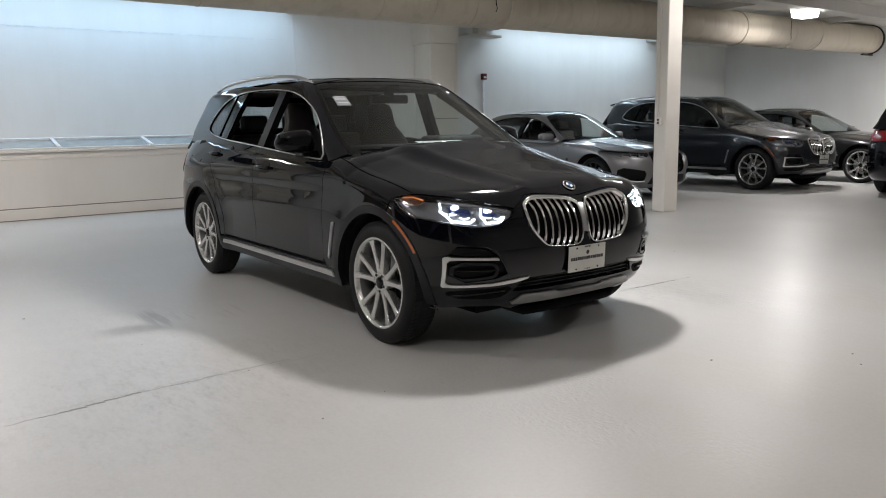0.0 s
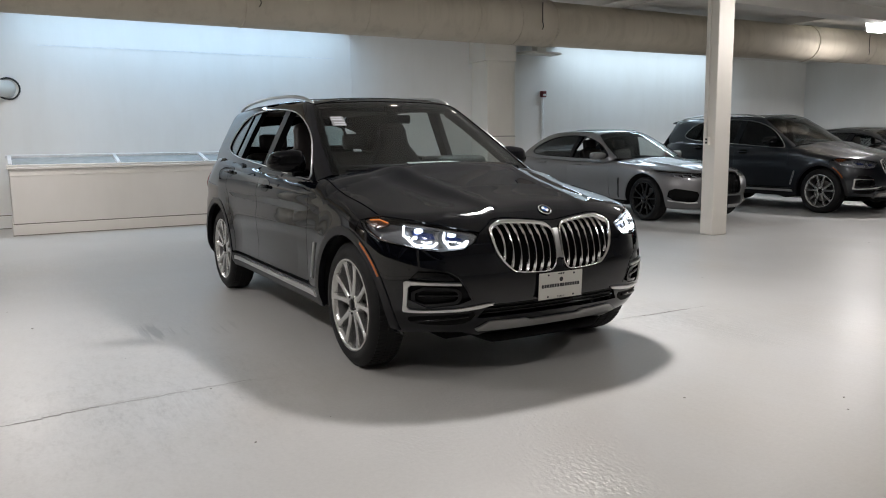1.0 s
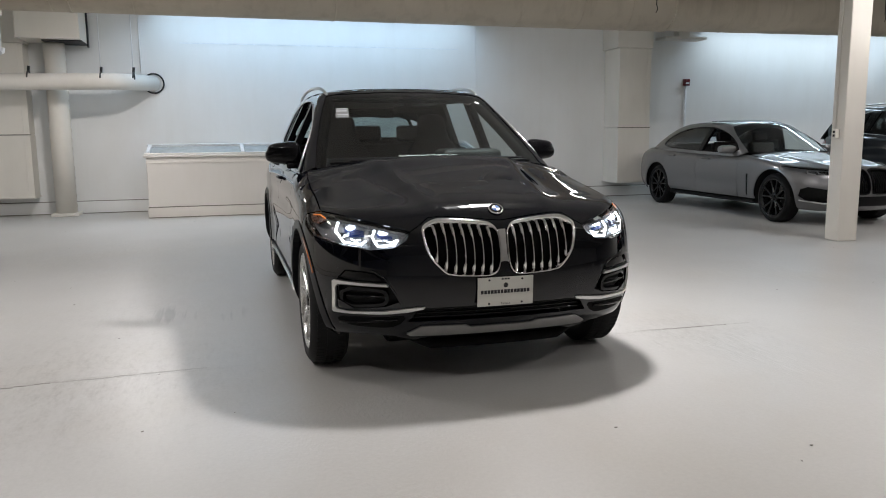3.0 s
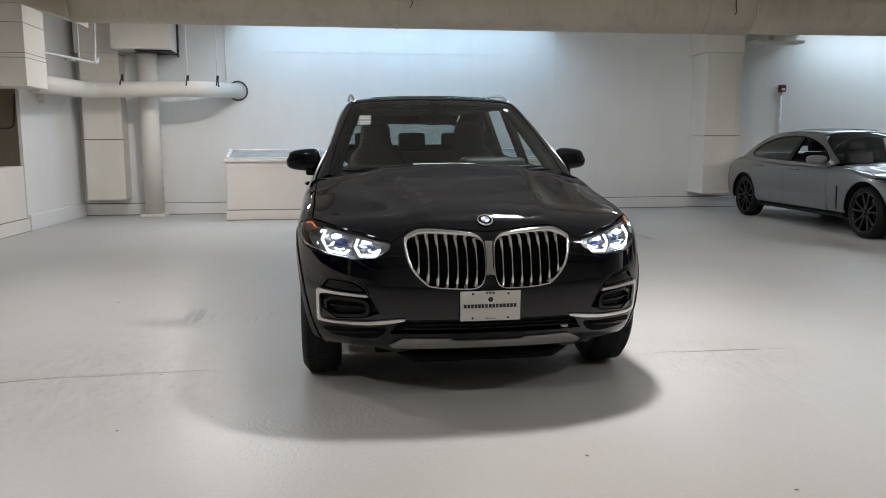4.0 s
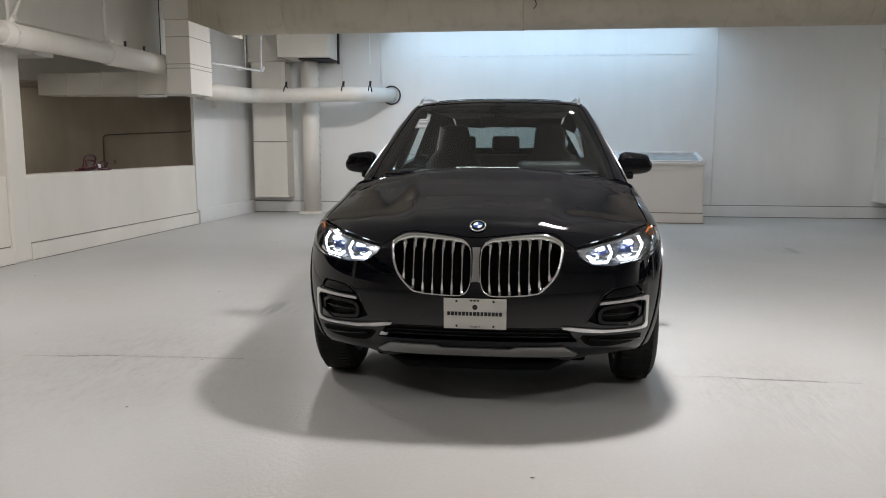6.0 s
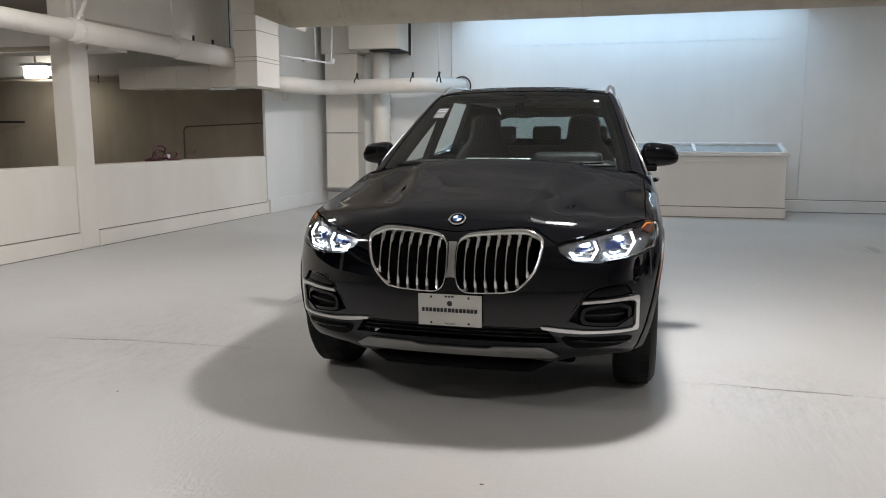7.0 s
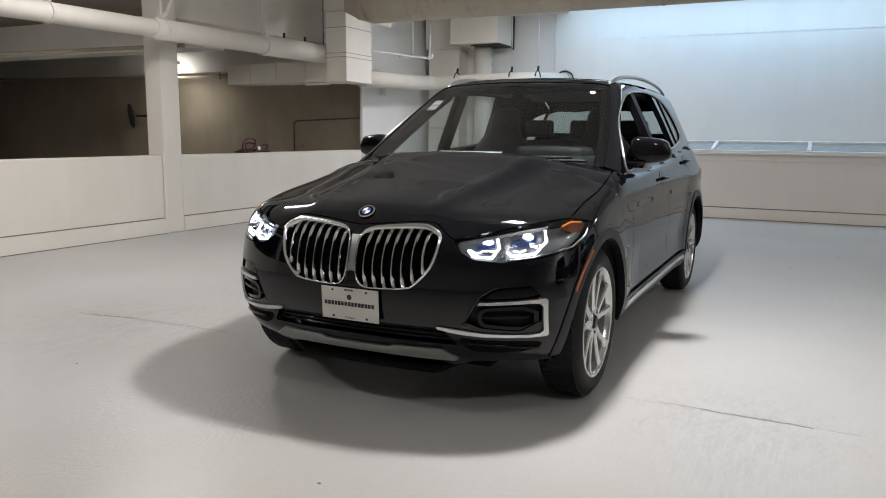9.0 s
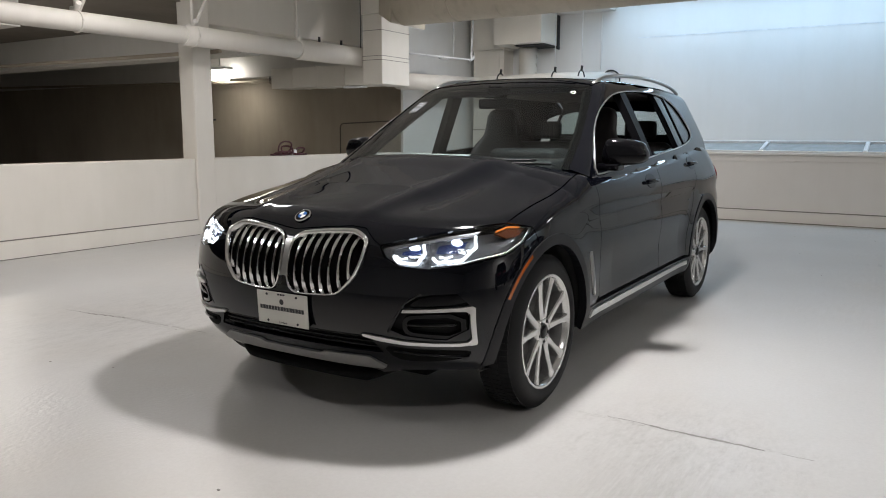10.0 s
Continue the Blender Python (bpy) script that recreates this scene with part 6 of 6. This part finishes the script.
    car.solid("dashboard", cushion(-0.70, 0.70, 1.47, 1.98, 0.88, 1.170, 0.07), DASH_GREY)
    ringv = [(0.37 + 0.185 * math.cos(a), 2.12 + 0.07 * math.sin(a), 1.02 + 0.17 * math.sin(a)) for a in np.linspace(0, 2 * math.pi, 30)]
    car.bar("steering_wheel", ringv, 0.015, CABIN, sides=10)
    bm = cushion(0.31, 0.43, 2.06, 2.12, 0.95, 1.07, 0.02)
    block(bm, 0.20, 0.54, 2.09, 2.11, 1.0, 1.03)
    car.solid("steering_hub", bm, CABIN)
    car.solid("instrument_hood", cushion(0.15, 0.60, 1.72, 2.00, 1.10, 1.225, 0.055), DASH_GREY)
    bm = cushion(-0.125, 0.125, 2.085, 2.125, 1.475, 1.54, 0.02)
    block(bm, -0.02, 0.02, 2.13, 2.22, 1.53, 1.62)
    car.solid("rear_view_mirror", bm, GLOSS_BLACK)
    car.solid("sensor_pod", cushion(-0.06, 0.06, 2.09, 2.2, 1.565, 1.62, 0.02), GLOSS_BLACK)
    car.solid("headliner", boxed(-0.56, 0.56, 2.34, 4.35, 1.60, 1.625, 0.01), plain("grey_headliner", (0.16, 0.155, 0.15), 0.8))
    car.solid("cabin_floor", boxed(-0.80, 0.80, 1.6, 4.3, 0.55, 0.60), CABIN)
    wiper = trace(G, ("f", 0.62, 1.160), ("f", 0.30, 1.156), ("f", 0.02, 1.150), lift=0.012)
    car.bar("wiper", wiper, 0.007, MATTE_BLACK)
    wiper = trace(G, ("f", 0.02, 1.165), ("f", -0.30, 1.160), ("f", -0.58, 1.150), lift=0.014)
    car.bar("wiper", wiper, 0.007, MATTE_BLACK)

    kind = wheel("wheel", RIM_MAT)
    place_wheels(car, kind, AXLE_F, AXLE_R, 0.955, HUB_Z)
    drop(kind)
    return car


main_suv = build_suv("suv_car", "glossy black suv with chrome grille and lit headlights, windows lowered", PAINT_BLACK)
# window sticker and a sheet of paper on the dashboard
main_suv.panel("window_sticker", suv_cabin, FRONT, np.array([(-0.565, 1.525), (-0.480, 1.525), (-0.495, 1.455), (-0.585, 1.455)]), STICKER, step=0.02, lift=-0.0015, thick=0.001, label="white paper window sticker")
for z, h in ((1.518, 0.006), (1.503, 0.009), (1.477, 0.006), (1.465, 0.004)):
    main_suv.panel("sticker_print", suv_cabin, FRONT, np.array([(-0.562, z + h / 2), (-0.494, z + h / 2), (-0.498, z - h / 2), (-0.568, z - h / 2)]), INK_GREY, step=0.02, lift=-0.0002, thick=0.001)
main_suv.solid("dash_paper", boxed(-0.235, 0.175, 0.0, 0.045, -0.0015, 0.0015, 0.0005, pose(0, 1.435, 1.182, 14, 0, -1)), PAPER, label="white paper sheet on the dashboard")

# ---- the saloon cars ----
SED_F, SED_R, SED_Z = 0.88, 4.10, 0.345
sed_width = curve((0.15, 0.80), (0.22, 0.87), (0.32, 0.915), (0.5, 0.935), (0.66, 0.942), (0.78, 0.935), (0.88, 0.91), (0.98, 0.865), (1.1, 0.80))
sed_nose = curve((0.15, 0.22), (0.25, 0.10), (0.40, 0.05), (0.60, 0.06), (0.72, 0.12), (0.82, 0.22), (0.95, 0.4))
sed_tail = curve((0.2, 5.05), (0.35, 5.20), (0.7, 5.25), (0.9, 5.20), (1.05, 5.05))
sed_top = curve((0.05, 0.70), (0.2, 0.775), (0.5, 0.85), (1.0, 0.93), (1.5, 0.985), (2.2, 0.985), (3.2, 1.0), (4.2, 1.035), (4.8, 1.04), (5.2, 0.97))
sed_side = curve((0.85, 0.87), (1.0, 0.825), (1.15, 0.765), (1.3, 0.685), (1.42, 0.60), (1.5, 0.52))
sed_roof = curve((1.8, 1.32), (2.3, 1.425), (2.8, 1.47), (3.3, 1.472), (3.8, 1.435), (4.3, 1.33))


def sed_body(p):
    x, y, z = np.abs(p[:, 0]), p[:, 1], p[:, 2]
    w = sed_width(z)
    for a in (SED_F, SED_R):
        w = w + 0.016 * np.exp(-(((np.hypot(y - a, z - SED_Z) - 0.42) / 0.12) ** 2))
    w = w - 0.012 * np.exp(-(((z - 0.5) / 0.1) ** 2)) * np.clip((y - 1.5) / 0.3, 0, 1) * np.clip((3.7 - y) / 0.3, 0, 1)
    front = np.clip((sed_nose(z) + 0.85 - y) / 0.85, 0, 3)
    back = np.clip((y - sed_tail(z) + 0.85) / 0.85, 0, 3)
    sides = (((x / w) ** 2.5 + front**2.5 + back**2.5) ** 0.4 - 1) * w
    deck = sed_top(y) - 0.07 * (x / 0.8) ** 2 + 0.010 * np.exp(-(((x - 0.36 - 0.16 * y) / 0.06) ** 2)) * np.clip((1.5 - y) / 0.3, 0, 1)
    return smax(smax(sides, z - deck, 0.08), 0.19 - z, 0.05)


def sed_cabin(p):
    x, y, z = np.abs(p[:, 0]), p[:, 1], p[:, 2]
    side = x - sed_side(z) * (1 - 0.10 * np.clip((y - 3.0) / 1.6, 0, 1.3) ** 2)
    screen = (1.45 + 2.05 * (z - 0.98) + 0.25 * (x / 0.7) ** 2.2 - y) / 2.28
    roof = z - sed_roof(y) + 0.05 * (x / 0.6) ** 2.4
    back = (y - (4.72 - 1.95 * (z - 1.03) - 0.12 * (x / 0.7) ** 2)) / 2.19
    return smax(smax(smax(side, roof, 0.07), screen, 0.05), back, 0.08)


def sed_inner(p):
    x, y, z = np.abs(p[:, 0]), p[:, 1], p[:, 2]
    f = sed_body(p) + 0.02
    for a in (SED_F, SED_R):
        f = np.maximum(f, -np.maximum(np.hypot(y - a, z - SED_Z) - 0.40, 0.58 - x))
    return np.maximum(f, -np.maximum(np.maximum(x - 0.74, np.abs(y - 3.1) - 1.2), 0.82 - z))


def build_sedan(name, label, paint, rim_mat):
    car = Car(name, label)
    B, G, ROUND, CAB = sed_body, sed_cabin, Round(1.3), Ball((0, 3.0, 0.85))
    car.shell("inner_body", sed_inner, (0, 2.6, 0.5), CABIN, 130, 50)
    lamp_top = [("f", 0.42, 0.755), ("f", 0.6, 0.775), ("f", 0.76, 0.79), ("s", 0.72, 0.81)]
    lamp_low = [("f", 0.42, 0.695), ("f", 0.6, 0.69), ("f", 0.74, 0.70), ("s", 0.55, 0.735), ("s", 0.78, 0.80)]
    lip = [("f", 0.0, 0.775), ("f", 0.2, 0.775), ("f", 0.36, 0.768)]
    H, T, L = spots(B, *lip), spots(B, *lamp_top), spots(B, *lamp_low)
    kidney = softened([(0.02, 0.70), (0.03, 0.762), (0.33, 0.765), (0.385, 0.72), (0.34, 0.47), (0.27, 0.43), (0.04, 0.43), (0.02, 0.47)], 1)
    gap = softened([(0.48, 0.47), (0.62, 0.50), (0.84, 0.54), (0.86, 0.36), (0.60, 0.30), (0.50, 0.32)], 1)
    K = spots(B, *[("f", a, b) for a, b in dense(kidney, 0.05)])
    A = spots(B, *[("f", a, b) for a, b in dense(gap, 0.05)])
    bumper = np.concatenate([H, L, spots(B, *arc(SED_F, SED_Z, 0.405, 24, 104), ("s", 0.49, 0.215), ("f", 0.6, 0.20), ("f", 0.0, 0.20))])
    flip = (-1, 1, 1)
    car.panel("front_bumper", B, ROUND, np.concatenate([bumper, (bumper * flip)[::-1]]), paint, [K, K * flip, A, A * flip], step=0.03)
    car.panel("grille_backing", B, FRONT, dense(kidney, 0.05), MATTE_BLACK, step=0.05, lift=-0.04, mirror=True)
    mid = kidney.mean(0)
    car.panel("grille_frame", B, FRONT, dense(mid + (kidney - mid) * 1.02, 0.03), GLOSS_BLACK, [dense(mid + (kidney - mid) * 0.90, 0.03)], step=0.02, lift=0.012, thick=0.04, mirror=True, label="gloss black kidney grille frame")
    for k in range(8):
        x = 0.06 + 0.038 * k
        car.bar("grille_slat", trace(B, ("f", x, 0.745), ("f", x, 0.6), ("f", x - 0.01, 0.46), lift=-0.006), 0.008, GLOSS_BLACK, mirror=True, sides=6)
    car.panel("intake_recess", B, ROUND, A, MATTE_BLACK, step=0.04, lift=-0.04, mirror=True)
    car.bar("intake_blade", trace(B, ("f", 0.50, 0.315), ("f", 0.62, 0.31), ("f", 0.84, 0.345), lift=0.006), 0.010, SATIN, mirror=True)
    car.panel("lower_grille", B, FRONT, dense(np.array([(-0.38, 0.40), (-0.44, 0.27), (0.44, 0.27), (0.38, 0.40)]), 0.06), MATTE_BLACK, step=0.05, lift=0.004, thick=0.02)
    hood_side = spots(B, ("t", 0.80, 0.95), ("t", 0.80, 1.25), ("t", 0.775, 1.6))
    cowl = spots(B, ("t", 0.70, 1.66), ("t", 0.4, 1.50), ("t", 0.0, 1.43))
    car.panel("hood", B, SLANT, np.concatenate([H, T, hood_side, cowl]), paint, step=0.035, full=True)
    tip = spots(B, ("s", 0.78, 0.80))
    wing = np.concatenate([tip, T[-1:], hood_side, spots(B, ("s", 1.70, 0.93), ("s", 1.72, 0.6), ("s", 1.68, 0.30), ("s", 1.27, 0.30), *arc(SED_F, SED_Z, 0.405, -88, 24))])
    car.panel("front_wing", B, SIDE, wing, paint, step=0.035, mirror=True, shrink=0.002)
    seam = [("s", 2.86, 0.955), ("s", 2.86, 0.6), ("s", 2.82, 0.30)]
    car.panel("front_door", B, SIDE, spots(B, ("s", 1.70, 0.93), ("s", 2.3, 0.94), *seam, ("s", 1.70, 0.30), ("s", 1.72, 0.6)), paint, step=0.04, mirror=True, shrink=0.003)
    back = [("s", 3.95, 0.985), ("s", 3.90, 0.80), ("s", 3.72, 0.60), ("s", 3.64, 0.30)]
    car.panel("rear_door", B, SIDE, spots(B, *seam[:1], ("s", 3.4, 0.97), *back, *seam[:0:-1]), paint, step=0.04, mirror=True, shrink=0.003)
    car.panel("rear_quarter", B, SIDE, spots(B, *back[:1], ("s", 4.4, 0.99), ("s", 4.78, 0.98), ("s", 4.84, 0.80), ("s", 4.80, 0.60), ("s", 4.70, 0.30), ("s", 4.52, 0.25), *arc(SED_R, SED_Z, 0.405, -95, 88), ("s", 3.64, 0.30), *back[-2:0:-1]), paint, step=0.04, mirror=True, shrink=0.002)
    REAR = Round(4.0)
    ring = np.concatenate([REAR.uv(spots(B, ("s", 4.70, 0.30), ("s", 4.80, 0.60), ("s", 4.84, 0.80), ("s", 4.78, 0.97))), [(math.pi, 0.98), (math.pi, 0.24)]])
    car.panel("tail_panel", B, REAR, ring, paint, step=0.05, mirror=True)
    car.panel("boot_lid", B, DOWN, spots(B, ("t", 0.0, 4.55), ("t", 0.66, 4.45), ("t", 0.70, 4.85), ("t", 0.55, 5.05), ("t", 0.0, 5.10)), paint, step=0.05, full=True)
    car.panel("sill_strip", B, SIDE, spots(B, ("s", 1.32, 0.275), ("s", 3.66, 0.275), ("s", 3.68, 0.235), ("s", 1.30, 0.235)), MATTE_BLACK, step=0.06, lift=0.012, thick=0.02, mirror=True)
    car.panel("air_breather", B, SIDE, spots(B, ("s", 1.44, 0.66), ("s", 1.47, 0.66), ("s", 1.47, 0.36), ("s", 1.45, 0.34)), GLOSS_BLACK, step=0.03, lift=0.006, thick=0.012, mirror=True)
    for y, z in ((2.58, 0.85), (3.65, 0.875)):
        car.bar("door_handle", trace(B, ("s", y - 0.11, z), ("s", y, z + 0.003), ("s", y + 0.11, z), lift=0.014), 0.013, paint, mirror=True)
    out = np.concatenate([spots(B, ("f", 0.40, 0.735)), T, tip, L[-2::-1]])
    car.panel("lamp_housing", B, ROUND, out, LAMP_DARK, step=0.03, lift=-0.03, thick=0.004, mirror=True)
    car.panel("lamp_lens", B, ROUND, out, LENS, step=0.03, thick=0.004, mirror=True)
    for x in (0.52, 0.64, 0.74):
        car.bar("light_guide", trace(B, ("f", x, 0.755), ("f", x + 0.02, 0.715), ("f", x - 0.05, 0.708), lift=-0.015), 0.007, DRL_OFF, mirror=True)
    # cabin
    edge = spots(G, ("f", 0.735, 0.98), ("f", 0.69, 1.12), ("f", 0.63, 1.25), ("f", 0.56, 1.36))
    top = spots(G, ("f", 0.4, 1.395), ("f", 0.0, 1.41))
    rs = spots(G, ("t", 0.56, 2.5), ("t", 0.565, 3.0), ("t", 0.55, 3.5), ("t", 0.52, 3.9))
    D = spots(G, *[("s", a, b) for a, b in softened([(1.80, 0.955), (2.05, 1.14), (2.35, 1.275), (2.7, 1.345), (3.1, 1.362), (3.5, 1.335), (3.85, 1.255), (4.12, 1.13), (4.16, 1.06), (3.95, 1.01), (3.2, 0.985), (2.4, 0.962)], 1)])
    belt = spots(G, ("s", 4.55, 1.0), ("s", 4.0, 0.955), ("s", 3.2, 0.93), ("s", 2.4, 0.91), ("s", 1.85, 0.90))
    frame_line = np.concatenate([edge, rs, belt])
    car.panel("window_frame", G, CAB, frame_line, paint, [D], step=0.03, mirror=True, thick=0.02)
    car.panel("windshield", G, CAB, np.concatenate([edge, top]), WINDSHIELD, step=0.05, full=True, lift=-0.004, thick=0.005)
    car.panel("roof", G, DOWN, np.concatenate([edge[-1:], rs, spots(G, ("t", 0.3, 4.0), ("t", 0.0, 4.02)), top[::-1]]), paint, step=0.05, full=True)
    car.panel("glass_roof", G, DOWN, spots(G, ("t", 0.0, 2.5), ("t", 0.42, 2.52), ("t", 0.42, 3.2), ("t", 0.0, 3.2)), GLOSS_BLACK, step=0.06, full=True, lift=0.004, thick=0.006)
    rear_pane = np.concatenate([spots(G, ("t", 0.0, 4.04), ("t", 0.3, 4.02), ("t", 0.50, 3.97), ("t", 0.62, 4.50), ("t", 0.0, 4.62))])
    car.panel("rear_window", G, DOWN, rear_pane, WINDSHIELD, step=0.05, full=True, thick=0.005)
    car.panel("b_pillar", G, SIDE, spots(G, ("s", 2.84, 0.98), ("s", 2.95, 0.98), ("s", 2.86, 1.35), ("s", 2.74, 1.345)), GLOSS_BLACK, step=0.04, lift=-0.004, thick=0.04, mirror=True)
    car.panel("rear_side_glass", G, SIDE, spots(G, ("s", 2.92, 0.985), ("s", 3.95, 1.01), ("s", 4.15, 1.07), ("s", 4.10, 1.13), ("s", 3.83, 1.25), ("s", 3.5, 1.33), ("s", 3.1, 1.355), ("s", 2.85, 1.35)), TINTED, step=0.05, lift=-0.006, thick=0.005, mirror=True)
    loop = np.concatenate([D, D[:1]])
    car.bar("window_trim", loop + slope(G, loop) * 0.003, 0.007, GLOSS_BLACK, mirror=True)
    bm = bmesh.new()
    bmesh.ops.create_uvsphere(bm, u_segments=20, v_segments=12, radius=1.0)
    for v in bm.verts:
        q = [math.copysign(abs(c) ** 0.65, c) for c in v.co]
        v.co = (0.93 + q[0] * 0.125, 2.0 + q[1] * 0.075 + 0.04 * q[0], 1.01 + q[2] * 0.065)
    car.solid("mirror", bm, paint, mirror=True, smooth=True)
    for x in (-0.36, 0.36):
        car.solid("front_backrest", cushion(x - 0.23, x + 0.23, 2.72, 2.86, 0.66, 1.12, 0.05, -14), LEATHER)
        car.solid("front_headrest", cushion(x - 0.13, x + 0.13, 2.86, 2.96, 1.12, 1.28, 0.04, -8), LEATHER)
    car.solid("rear_backrest", cushion(-0.62, 0.62, 3.85, 4.0, 0.66, 1.08, 0.05, -16), LEATHER)
    car.solid("dashboard", cushion(-0.66, 0.66, 1.65, 2.1, 0.76, 0.955, 0.06), CABIN)
    kind = wheel("wheel", rim_mat, 0.345, 0.262, 0.25)
    place_wheels(car, kind, SED_F, SED_R, 0.925, SED_Z)
    drop(kind)
    return car


def repaint(root, old, fresh):
    """Gives a copied car other surfaces, slot by slot."""
    for o in root.children_recursive:
        for slot in o.material_slots:
            if slot.material == old:
                slot.link = "OBJECT"
                slot.material = fresh


saloon = build_sedan("saloon_car", "grey metallic saloon car with black wheels parked by the back wall", PAINT_GREY, RIM_BLACK)
saloon.root.matrix_world = pose(7.33, 4.98, 0, 0, 0, -3) @ Matrix.Diagonal((1, 1.06, 1.045, 1))
other = copy_thing(saloon.root, pose(13.45, 3.45, 0, 0, 0, -2))
other["label"] = "dark saloon car parked beside a dark suv"
repaint(other, PAINT_GREY, PAINT_DARK)
repaint(other, RIM_BLACK, RIM_MAT)

# two more large suvs of the same kind, lights off
for label, paint, place in (("dark blue-grey suv with silver wheels parked among the cars", PAINT_BLUE, pose(10.74, 4.13, 0, 0, 0, -1)), ("black suv seen from its tail with red lights", PAINT_BLACK, pose(14.75, 2.30, 0, 0, 0, 90))):
    twin = copy_thing(main_suv.root, place)
    twin["label"] = label
    if paint == PAINT_BLUE:
        twin.scale = (1.0, 1.045, 1.055)
    for o in list(twin.children):
        if o.name.startswith(("window_sticker", "sticker_print", "dash_paper")):
            bpy.data.objects.remove(o)
    repaint(twin, PAINT_BLACK, paint)
    repaint(twin, DRL, DRL_OFF)
    repaint(twin, BEAM, LAMP_CHROME)
    repaint(twin, AMBER_GLOW, AMBER)
    for o in twin.children_recursive:
        if o.name.startswith("light_guide"):
            o["label"] = "unlit light guide"
        elif o.name.startswith("projector"):
            o["label"] = "dark projector"
# the windows of the nearest car are wound down
for o in list(main_suv.root.children):
    if o.name.startswith("door_glass"):
        bpy.data.objects.remove(o)
